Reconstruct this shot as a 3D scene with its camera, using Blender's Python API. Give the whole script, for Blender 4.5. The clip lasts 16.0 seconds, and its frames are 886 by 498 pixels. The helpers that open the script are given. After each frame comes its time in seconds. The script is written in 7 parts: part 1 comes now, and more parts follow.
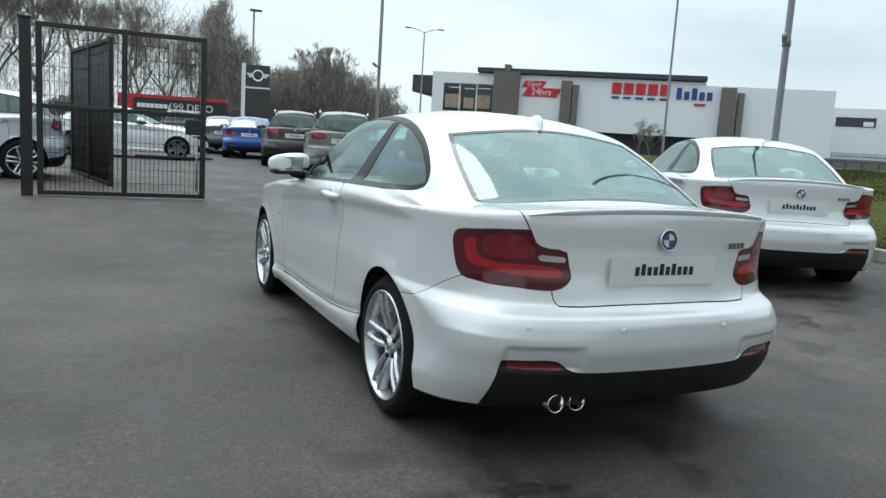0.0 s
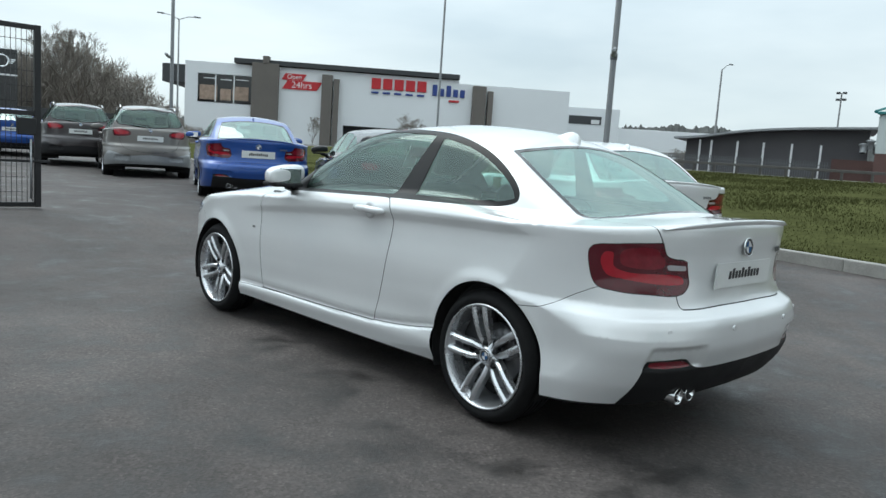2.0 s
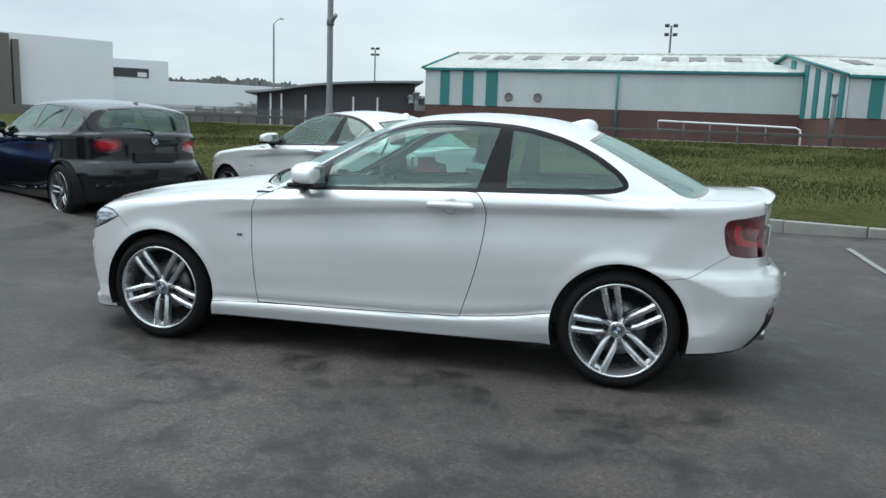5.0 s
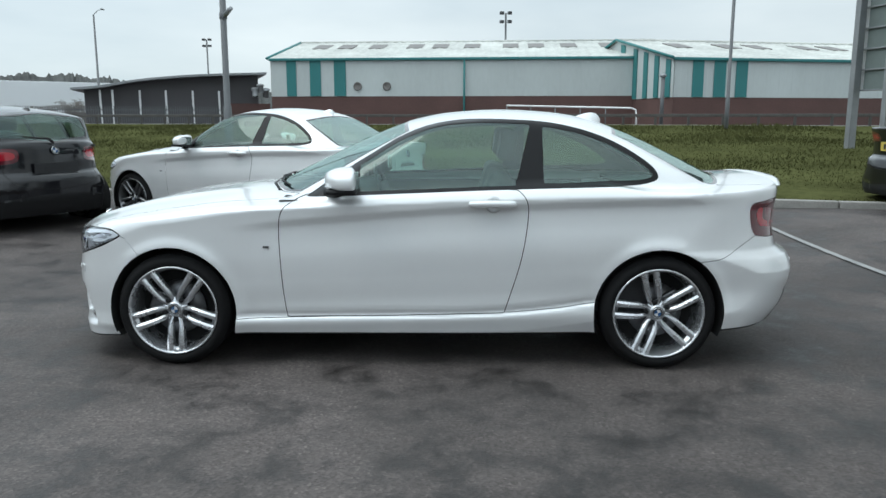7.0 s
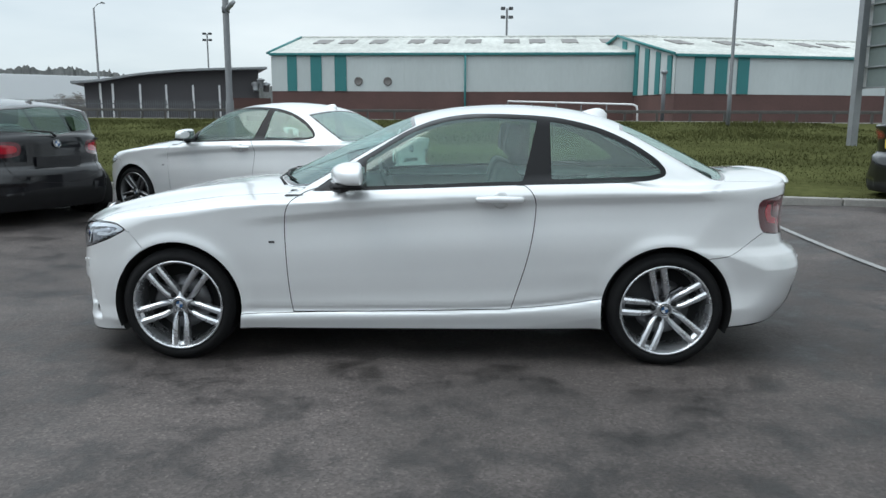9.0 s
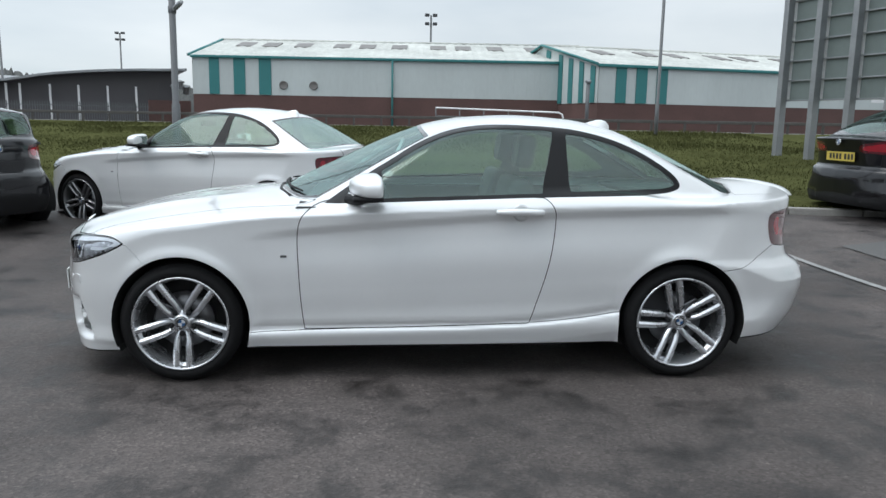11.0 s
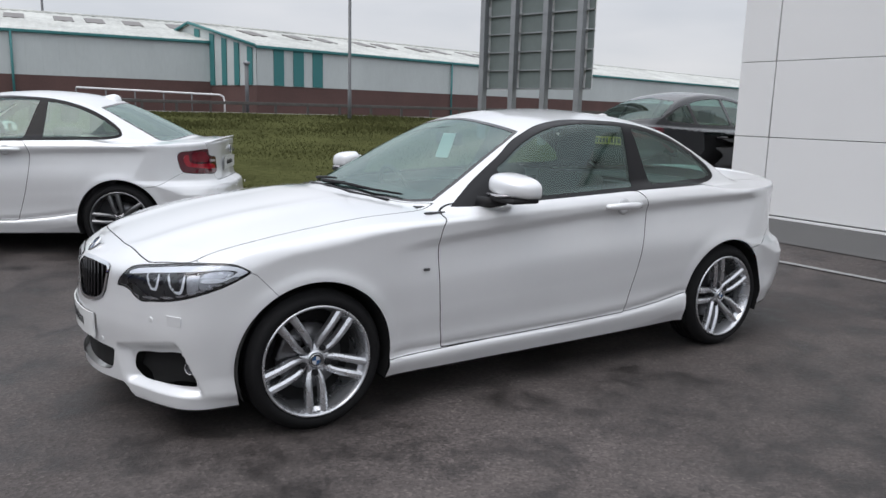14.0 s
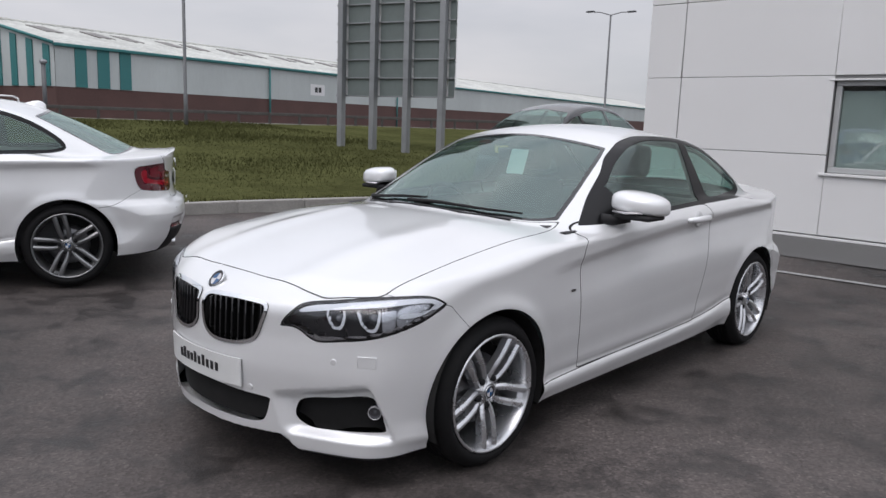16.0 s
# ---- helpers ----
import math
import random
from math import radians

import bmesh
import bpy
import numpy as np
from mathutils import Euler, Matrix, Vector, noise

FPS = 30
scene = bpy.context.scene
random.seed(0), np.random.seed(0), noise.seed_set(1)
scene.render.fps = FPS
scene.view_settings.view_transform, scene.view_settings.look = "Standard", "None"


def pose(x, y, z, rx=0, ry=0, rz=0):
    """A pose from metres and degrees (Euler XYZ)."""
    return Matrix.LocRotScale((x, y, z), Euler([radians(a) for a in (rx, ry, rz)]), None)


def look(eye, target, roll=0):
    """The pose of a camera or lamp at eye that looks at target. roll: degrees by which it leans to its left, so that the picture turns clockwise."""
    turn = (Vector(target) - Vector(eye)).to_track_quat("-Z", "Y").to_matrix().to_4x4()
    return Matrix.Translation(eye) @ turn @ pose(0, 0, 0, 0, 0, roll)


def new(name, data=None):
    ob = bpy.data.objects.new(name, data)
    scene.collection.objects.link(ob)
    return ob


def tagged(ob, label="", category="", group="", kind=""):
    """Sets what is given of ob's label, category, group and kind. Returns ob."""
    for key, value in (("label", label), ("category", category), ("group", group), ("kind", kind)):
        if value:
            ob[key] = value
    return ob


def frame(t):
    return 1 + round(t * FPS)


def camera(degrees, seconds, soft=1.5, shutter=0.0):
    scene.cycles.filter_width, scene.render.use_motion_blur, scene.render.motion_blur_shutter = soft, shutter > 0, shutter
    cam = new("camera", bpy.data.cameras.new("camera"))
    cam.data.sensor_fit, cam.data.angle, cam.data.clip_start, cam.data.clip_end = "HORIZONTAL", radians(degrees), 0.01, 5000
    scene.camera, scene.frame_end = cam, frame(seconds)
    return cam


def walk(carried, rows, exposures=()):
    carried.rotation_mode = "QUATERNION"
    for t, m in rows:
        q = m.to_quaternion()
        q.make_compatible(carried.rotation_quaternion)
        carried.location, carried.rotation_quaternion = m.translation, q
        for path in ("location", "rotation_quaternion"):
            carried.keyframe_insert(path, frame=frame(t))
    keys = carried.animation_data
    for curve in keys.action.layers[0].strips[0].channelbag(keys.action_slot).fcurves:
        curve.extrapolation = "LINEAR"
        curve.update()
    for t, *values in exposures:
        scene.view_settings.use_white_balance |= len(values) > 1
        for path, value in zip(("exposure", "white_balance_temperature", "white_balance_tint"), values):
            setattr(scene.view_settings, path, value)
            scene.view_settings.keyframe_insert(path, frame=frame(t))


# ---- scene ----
cam = camera(60.50, 16.0)
# seconds, eye (m), yaw, pitch, roll (degrees)
PATH = [
    (0.0, -2.055, -4.450, 1.239, -24.45, -8.09, -3.57),
    (0.5, -2.375, -4.357, 1.244, -28.99, -7.92, -3.16),
    (1.0, -2.688, -4.191, 1.243, -33.02, -6.87, -2.26),
    (1.5, -3.023, -3.954, 1.246, -36.57, -6.44, -4.83),
    (2.0, -3.391, -3.690, 1.253, -42.86, -7.40, -3.80),
    (2.5, -3.703, -3.332, 1.262, -48.66, -7.22, -3.51),
    (3.0, -4.027, -2.968, 1.278, -55.57, -7.13, -1.77),
    (3.5, -4.231, -2.574, 1.297, -59.98, -6.27, -0.37),
    (4.0, -4.459, -2.171, 1.306, -65.47, -7.43, -1.12),
    (6.5, -4.917, -0.378, 1.355, -87.05, -9.51, -0.47),
    (7.0, -4.909, -0.271, 1.363, -88.43, -9.77, -0.01),
    (7.5, -4.896, -0.250, 1.364, -88.65, -10.01, 0.06),
    (8.0, -4.901, -0.251, 1.364, -88.61, -10.23, -0.39),
    (8.5, -4.900, -0.243, 1.359, -88.32, -10.12, -0.22),
    (11.0, -4.774, 0.286, 1.379, -94.36, -9.62, -1.01),
    (11.5, -4.705, 0.705, 1.391, -100.38, -9.35, 1.05),
    (12.0, -4.531, 1.081, 1.357, -104.38, -8.91, 1.19),
    (12.5, -4.380, 1.462, 1.365, -108.82, -8.86, -0.44),
    (13.0, -4.203, 1.840, 1.374, -111.84, -9.77, -1.73),
    (13.5, -3.995, 2.165, 1.383, -116.40, -10.27, -2.59),
    (14.0, -3.796, 2.555, 1.392, -121.97, -10.34, -1.45),
    (14.5, -3.532, 2.877, 1.376, -125.02, -9.27, -1.78),
    (15.0, -3.268, 3.171, 1.390, -128.87, -9.12, -1.95),
    (15.5, -2.980, 3.439, 1.389, -132.27, -9.79, -2.05),
    (16.0, -2.732, 3.656, 1.404, -136.63, -9.52, -1.92),
]
walk(cam, [(t, pose(x, y, z, 90 + pitch, roll, yaw)) for t, x, y, z, yaw, pitch, roll in PATH],
     [(0, .31, 6200, 2), (2, .26, 6200, 2), (4, .22, 6150, 2), (8, .23, 6200, 4), (11, .22, 6300, 8), (13, .14, 6450, 12), (16, -.06, 6600, 17)])
# ---- light: overcast daylight ----
world = bpy.data.worlds.new("overcast_sky")
scene.world = world
world.use_nodes = True
wt = world.node_tree
bg = wt.nodes["Background"]
sky = wt.nodes.new("ShaderNodeTexSky")
sky.sky_type, sky.sun_disc, sky.sun_elevation, sky.sun_rotation = "NISHITA", False, radians(58), radians(-12)
tcw, mpw, nzw = wt.nodes.new("ShaderNodeTexCoord"), wt.nodes.new("ShaderNodeMapping"), wt.nodes.new("ShaderNodeTexNoise")
mpw.inputs["Scale"].default_value = (1.2, 1.2, 4.5)
nzw.inputs["Scale"].default_value, nzw.inputs["Detail"].default_value = 1.6, 5
rw_ = wt.nodes.new("ShaderNodeValToRGB")
rw_.color_ramp.elements[0].position, rw_.color_ramp.elements[0].color = .32, (.56, .62, .67, 1)
rw_.color_ramp.elements[1].position, rw_.color_ramp.elements[1].color = .70, (.82, .85, .87, 1)
mw, sc = wt.nodes.new("ShaderNodeMix"), wt.nodes.new("ShaderNodeVectorMath")
mw.data_type = "RGBA"
mw.inputs[0].default_value = .88
sc.operation = "SCALE"
sc.inputs["Scale"].default_value = .10
for a, b in ((tcw.outputs["Generated"], mpw.inputs["Vector"]), (mpw.outputs["Vector"], nzw.inputs["Vector"]), (nzw.outputs["Fac"], rw_.inputs["Fac"]),
             (sky.outputs["Color"], sc.inputs[0]), (sc.outputs[0], mw.inputs[6]), (rw_.outputs["Color"], mw.inputs[7]), (mw.outputs[2], bg.inputs["Color"])):
    wt.links.new(a, b)
bg.inputs["Strength"].default_value = 1.0
# an overcast sky is brighter overhead than at the horizon
sx, ml = wt.nodes.new("ShaderNodeSeparateXYZ"), wt.nodes.new("ShaderNodeMapRange")
ml.inputs["From Min"].default_value, ml.inputs["From Max"].default_value = .12, .9
ml.inputs["To Min"].default_value, ml.inputs["To Max"].default_value = 1.0, 2.1
wt.links.new(tcw.outputs["Generated"], sx.inputs[0])
wt.links.new(sx.outputs["Z"], ml.inputs["Value"])
# and brighter on the side of the hidden sun
my, mm = wt.nodes.new("ShaderNodeMapRange"), wt.nodes.new("ShaderNodeMath")
my.inputs["From Min"].default_value, my.inputs["From Max"].default_value = -1, 1
my.inputs["To Min"].default_value, my.inputs["To Max"].default_value = .85, 1.08
mm.operation = "MULTIPLY"
wt.links.new(sx.outputs["Y"], my.inputs["Value"])
wt.links.new(ml.outputs["Result"], mm.inputs[0])
wt.links.new(my.outputs["Result"], mm.inputs[1])
wt.links.new(mm.outputs[0], bg.inputs["Strength"])
sun = new("sun", bpy.data.lights.new("sun", "SUN"))
sun.data.energy, sun.data.angle, sun.data.color = .8, radians(40), (1, .97, .93)
sun.matrix_world = look((-4, 15, 25), (0, 0, 0))
# ---- helpers of this scene ----
def sheet(v, f, name):
    me = bpy.data.meshes.new(name)
    me.from_pydata([tuple(p) for p in v], [], [tuple(int(i) for i in q) for q in f])
    return me


def tri_mesh(name, V, T, normals=None, smooth=True):
    """A mesh from numpy points and triangles, with given point normals."""
    used, inv = np.unique(T, return_inverse=True)
    v, t = V[used], inv.reshape(-1, 3)
    me = bpy.data.meshes.new(name)
    me.vertices.add(len(v))
    me.vertices.foreach_set("co", v.astype(np.float32).ravel())
    me.loops.add(t.size)
    me.loops.foreach_set("vertex_index", t.astype(np.int32).ravel())
    me.polygons.add(len(t))
    me.polygons.foreach_set("loop_start", np.arange(0, t.size, 3, dtype=np.int32))
    me.polygons.foreach_set("use_smooth", np.full(len(t), smooth))
    me.update(calc_edges=True)
    me.validate()
    if normals is not None and len(me.vertices) == len(v):
        me.normals_split_custom_set_from_vertices([tuple(n) for n in normals[used]])
    return me


def part(name, me, material, parent=None, label=""):
    """Links a mesh (or bmesh) as one object under its thing."""
    if isinstance(me, bmesh.types.BMesh):
        bm, me = me, bpy.data.meshes.new(name)
        bm.to_mesh(me)
        bm.free()
    if material is not None and not me.materials:
        me.materials.append(material)
    ob = new(name, me)
    if parent is not None:
        ob.parent = parent
    return tagged(ob, label)


def thing(name, m, label, category, group="", kind=""):
    ob = new(name)
    ob.matrix_world = m
    ob.empty_display_size = .2
    return tagged(ob, label, category, group, kind)


def place(ob, m):
    ob.matrix_basis = m
    return ob


def block(x0, x1, y0, y1, z0, z1, bevel=0.0, seg=2):
    bm = bmesh.new()
    bmesh.ops.create_cube(bm, size=1)
    for v in bm.verts:
        v.co = Vector(((x0 + x1) / 2 + v.co.x * (x1 - x0), (y0 + y1) / 2 + v.co.y * (y1 - y0), (z0 + z1) / 2 + v.co.z * (z1 - z0)))
    if bevel:
        bmesh.ops.bevel(bm, geom=bm.edges[:], offset=bevel, segments=seg, affect="EDGES", profile=.6)
        for f in bm.faces:
            f.smooth = max(abs(c) for c in f.normal) < .999
    return bm


def add(bm, other):
    """Joins other into bm."""
    me = bpy.data.meshes.new("join")
    other.to_mesh(me)
    other.free()
    bm.from_mesh(me)
    bpy.data.meshes.remove(me)
    return bm


def lathe(profile, seg=32, axis="x", name="lathe", smooth=True):
    """Turns (along, radius) pairs round an axis."""
    v, f = [], []
    n = len(profile)
    for k in range(seg):
        a = 2 * math.pi * k / seg
        for s, r in profile:
            c = (s, r * math.cos(a), r * math.sin(a)) if axis == "x" else ((r * math.cos(a), s, r * math.sin(a)) if axis == "y" else (r * math.cos(a), r * math.sin(a), s))
            v.append(c)
    for k in range(seg):
        for i in range(n - 1):
            a, b = k * n + i, ((k + 1) % seg) * n + i
            f.append((a, b, b + 1, a + 1))
    me = sheet(v, f, name)
    if smooth:
        me.polygons.foreach_set("use_smooth", [True] * len(me.polygons))
    bm = bmesh.new()
    bm.from_mesh(me)
    bpy.data.meshes.remove(me)
    bmesh.ops.remove_doubles(bm, verts=bm.verts, dist=1e-5)
    bmesh.ops.recalc_face_normals(bm, faces=bm.faces)
    return bm


def tube(points, radius, seg=8, cap=True):
    """A tube along points; radius is one number or one for each point."""
    pts = [Vector(p) for p in points]
    rad = radius if isinstance(radius, (list, tuple)) else [radius] * len(pts)
    bm = bmesh.new()
    rings = []
    for i, p in enumerate(pts):
        d = (pts[min(i + 1, len(pts) - 1)] - pts[max(i - 1, 0)]).normalized()
        a = d.orthogonal().normalized() if i == 0 else (a - d * a.dot(d)).normalized()
        b = d.cross(a)
        rings.append([bm.verts.new(p + (a * math.cos(2 * math.pi * k / seg) + b * math.sin(2 * math.pi * k / seg)) * rad[i]) for k in range(seg)])
    for r, q in zip(rings, rings[1:]):
        for k in range(seg):
            bm.faces.new((r[k], r[(k + 1) % seg], q[(k + 1) % seg], q[k])).smooth = True
    if cap:
        bm.faces.new(rings[0][::-1])
        bm.faces.new(rings[-1])
    return bm


def slab(outline, z0, z1):
    """A prism over a plan outline."""
    bm = bmesh.new()
    low = [bm.verts.new((x, y, z0)) for x, y in outline]
    top = [bm.verts.new((x, y, z1)) for x, y in outline]
    n = len(low)
    bm.faces.new(top)
    bm.faces.new(low[::-1])
    for k in range(n):
        bm.faces.new((low[k], low[(k + 1) % n], top[(k + 1) % n], top[k]))
    bmesh.ops.recalc_face_normals(bm, faces=bm.faces)
    return bm


def words(text, size, material, parent, name, m, depth=.004):
    cu = bpy.data.curves.new(name, "FONT")
    cu.body, cu.size, cu.extrude, cu.align_x, cu.align_y = text, size, depth, "CENTER", "CENTER"
    tmp = bpy.data.objects.new(name, cu)
    scene.collection.objects.link(tmp)
    bpy.context.view_layer.update()
    me = bpy.data.meshes.new_from_object(tmp.evaluated_get(bpy.context.evaluated_depsgraph_get()))
    bpy.data.objects.remove(tmp)
    me.materials.clear()
    ob = part(name, me, material, parent)
    ob.matrix_basis = m
    return ob
# ---- materials ----
def nodes(name):
    m = bpy.data.materials.new(name)
    m.use_nodes = True
    nt = m.node_tree
    return m, nt, nt.nodes["Principled BSDF"]


def noise_tex(nt, scale, detail=4, rough=.55, coords="Object", stretch=(1, 1, 1)):
    tc = nt.nodes.new("ShaderNodeTexCoord")
    mp = nt.nodes.new("ShaderNodeMapping")
    mp.inputs["Scale"].default_value = stretch
    nt.links.new(tc.outputs[coords], mp.inputs["Vector"])
    n = nt.nodes.new("ShaderNodeTexNoise")
    n.inputs["Scale"].default_value, n.inputs["Detail"].default_value, n.inputs["Roughness"].default_value = scale, detail, rough
    nt.links.new(mp.outputs["Vector"], n.inputs["Vector"])
    return n.outputs["Fac"]


def ramp(nt, fac, stops):
    r = nt.nodes.new("ShaderNodeValToRGB")
    e = r.color_ramp.elements
    while len(e) < len(stops):
        e.new(.5)
    for k, (p, c) in enumerate(stops):
        e[k].position = p
        e[k].color = (*c, 1) if isinstance(c, tuple) else (c, c, c, 1)
    nt.links.new(fac, r.inputs["Fac"])
    return r.outputs["Color"]


def mix(nt, fac, a, b, mode="MIX"):
    n = nt.nodes.new("ShaderNodeMix")
    n.data_type, n.blend_type = "RGBA", mode
    for sock, val in ((n.inputs[0], fac), (n.inputs[6], a), (n.inputs[7], b)):
        if isinstance(val, (int, float)):
            sock.default_value = val
        elif isinstance(val, tuple):
            sock.default_value = (*val, 1)
        else:
            nt.links.new(val, sock)
    return n.outputs[2]


def relief(nt, b, height, strength, dist=.01):
    n = nt.nodes.new("ShaderNodeBump")
    n.inputs["Strength"].default_value, n.inputs["Distance"].default_value = strength, dist
    nt.links.new(height, n.inputs["Height"])
    nt.links.new(n.outputs["Normal"], b.inputs["Normal"])


def surface(name, color, rough=.5, metal=0.0, vary=.12, scale=6.0, grain=60.0, bumpy=.0, coat=0.0, coords="Object", stretch=(1, 1, 1), gloss=.5):
    """A plain surface whose colour and gloss vary at two scales."""
    m, nt, b = nodes(name)
    big, fine = noise_tex(nt, scale, 5, .6, coords, stretch), noise_tex(nt, grain, 3, .5, coords, stretch)
    dark, light = tuple(c * (1 - vary) for c in color), tuple(min(1, c * (1 + vary)) for c in color)
    col = ramp(nt, big, [(.3, dark), (.7, light)])
    col = mix(nt, .35 * min(1, vary * 5), col, ramp(nt, fine, [(.35, tuple(c * (1 - vary) for c in color)), (.65, tuple(min(1, c * (1 + vary)) for c in color))]))
    nt.links.new(col, b.inputs["Base Color"])
    nt.links.new(ramp(nt, big, [(.3, max(.02, rough - .06)), (.7, min(1, rough + .06))]), b.inputs["Roughness"])
    b.inputs["Metallic"].default_value = metal
    b.inputs["Coat Weight"].default_value = coat
    b.inputs["Specular IOR Level"].default_value = gloss
    b.inputs["Coat Roughness"].default_value = .04
    if bumpy:
        relief(nt, b, fine, bumpy)
    return m


def paint(name, color, metal=.0, rough=.35, flake=.02):
    m, nt, b = nodes(name)
    dirt = noise_tex(nt, 2.2, 6, .65)
    fl = noise_tex(nt, 900, 1, .5)
    col = mix(nt, .5, ramp(nt, fl, [(.3, tuple(c * (1 - flake) for c in color)), (.7, tuple(min(1, c * (1 + flake)) for c in color))]),
              ramp(nt, dirt, [(.35, tuple(c * .95 for c in color)), (.65, color)]))
    nt.links.new(col, b.inputs["Base Color"])
    b.inputs["Metallic"].default_value, b.inputs["Roughness"].default_value = metal, rough
    b.inputs["Coat Weight"].default_value = 1.0
    b.inputs["Specular IOR Level"].default_value = .5 if sum(color) > .1 else .1
    nt.links.new(ramp(nt, dirt, [(.4, .03), (.75, .10)]), b.inputs["Coat Roughness"])
    return m


def glazing(name, tint, clear=.6, rough=.0, gloss=.07):
    """Thin vehicle or window glass: part see-through, with a glossy face."""
    m, nt, b = nodes(name)
    out = nt.nodes["Material Output"]
    tr, gl, lw = nt.nodes.new("ShaderNodeBsdfTransparent"), nt.nodes.new("ShaderNodeBsdfGlossy"), nt.nodes.new("ShaderNodeLayerWeight")
    tr.inputs["Color"].default_value = (*[c * clear for c in tint], 1)
    gl.inputs["Roughness"].default_value = .012 + rough
    gl.inputs["Color"].default_value = (*[.35 + .6 * c for c in tint], 1)
    lw.inputs["Blend"].default_value = .5
    pw, mr = nt.nodes.new("ShaderNodeMath"), nt.nodes.new("ShaderNodeMapRange")
    pw.operation = "POWER"
    pw.inputs[1].default_value = 4.0
    mr.inputs["To Min"].default_value, mr.inputs["To Max"].default_value = gloss, .9
    nt.links.new(lw.outputs["Facing"], pw.inputs[0])
    nt.links.new(pw.outputs[0], mr.inputs["Value"])
    ms = nt.nodes.new("ShaderNodeMixShader")
    nt.links.new(mr.outputs[0], ms.inputs["Fac"])
    nt.links.new(tr.outputs[0], ms.inputs[1])
    nt.links.new(gl.outputs[0], ms.inputs[2])
    nt.links.new(ms.outputs[0], out.inputs["Surface"])
    nt.nodes.remove(b)
    return m


WHITE = paint("white_paint", (.80, .81, .815), .28, .30, .015)
BLACK = paint("black_paint", (.006, .006, .008), 0, .3)
BLUE = paint("blue_paint", (.012, .072, .32), .35, .35, .12)
SILVER = paint("bronze_silver_paint", (.17, .158, .147), .6, .36, .08)
BROWN = paint("dark_brown_paint", (.045, .038, .04), .5, .38, .10)
PALE = paint("pale_silver_paint", (.55, .57, .60), .5, .35, .06)
GREEN = paint("grey_green_paint", (.10, .125, .12), .5, .38, .10)
RUBBER = surface("tyre_rubber", (.009, .009, .0095), .8, vary=.25, grain=40, bumpy=.15, gloss=.2)
PLASTIC = surface("black_plastic", (.012, .012, .013), .6, vary=.2, grain=300, bumpy=.06, gloss=.3)
GLOSSBLACK = surface("gloss_black_trim", (.008, .008, .009), .12, vary=.1, coat=.6)
LINER = surface("dark_liner", (.006, .006, .006), .9, vary=.2)
ALLOY = surface("silver_alloy", (.62, .63, .65), .28, metal=.85, vary=.06, grain=90, coat=.4)
ALLOYDARK = surface("dark_alloy", (.26, .265, .27), .32, metal=.85, vary=.08, grain=90, coat=.3)
ALLOYBLACK = surface("black_alloy", (.03, .031, .033), .35, metal=.6, vary=.08, grain=90)
BRAKE = surface("brake_steel", (.17, .17, .175), .4, metal=1, vary=.15, grain=50)
CHROME = surface("chrome", (.80, .81, .82), .08, metal=1, vary=.03)
TRIM = surface("cabin_trim", (.022, .022, .024), .7, vary=.2, grain=120, bumpy=.1)
LEATHER = surface("dark_seat_cloth", (.03, .03, .032), .6, vary=.2, grain=150, bumpy=.1)
LINING = surface("grey_roof_lining", (.045, .046, .048), .9, vary=.1, grain=200)
FRAMEBLACK = surface("satin_black_frame", (.006, .006, .007), .35, vary=.15, gloss=.22)
GLASS = glazing("green_tinted_glass", (.72, .94, .87), .88, gloss=.10)
SHADE = glazing("rear_tinted_glass", (.66, .90, .82), .80, gloss=.11)
BACKGLASS = glazing("rear_screen_glass", (.66, .92, .85), .84, gloss=.26)
LAMPGLASS = glazing("clear_lamp_glass", (.95, .97, 1.0), .92)
LAMPBOWL = surface("lamp_bowl", (.60, .61, .63), .25, metal=.6, vary=.25, scale=12, grain=40)
SEAM = surface("panel_gap", (.02, .02, .02), .8, vary=.1)
PLATE = surface("white_number_plate", (.70, .71, .70), .35, vary=.04, coat=.3)
PLATEYELLOW = surface("yellow_number_plate", (.62, .48, .10), .35, vary=.05, coat=.3)
INK = surface("black_ink", (.02, .02, .022), .5, vary=.1)
ROUNDELBLUE = surface("roundel_blue", (.025, .09, .22), .25, vary=.05, coat=.6)
ROUNDELWHITE = surface("roundel_white", (.55, .56, .58), .25, vary=.04, coat=.6)
REDLENS = surface("red_lamp_lens", (.36, .007, .020), .10, vary=.12, scale=14, coat=1)
MIDLENS = surface("deep_red_lamp_lens", (.17, .006, .016), .09, vary=.25, scale=16, coat=1)
DARKLENS = surface("smoked_red_lamp_lens", (.085, .003, .010), .08, vary=.12, scale=14, coat=1)
CLEARLENS = surface("clear_lamp_reflector", (.55, .54, .56), .15, metal=.5, vary=.1, coat=1)
PAPER = surface("white_paper", (.78, .79, .78), .7, vary=.03)
# the body white again, darkened to paint in the shade of the handle cup
CUPSHADE = paint("shaded_white_cup", (.62, .63, .635), .28, .34, .015)
SATIN = surface("satin_chrome", (.78, .79, .80), .22, metal=1, vary=.03)
LAMPDARK = surface("dark_lamp_housing", (.014, .014, .016), .3, vary=.3, scale=20, coat=.5)
DAYLAMP = surface("white_lamp_bar", (.80, .82, .84), .25, vary=.04, coat=.6)
PROJECTOR = surface("dark_projector_glass", (.05, .052, .06), .05, vary=.2, coat=1)
SCREEN = glazing("windscreen_glass", (.60, .85, .80), .80, gloss=.20)
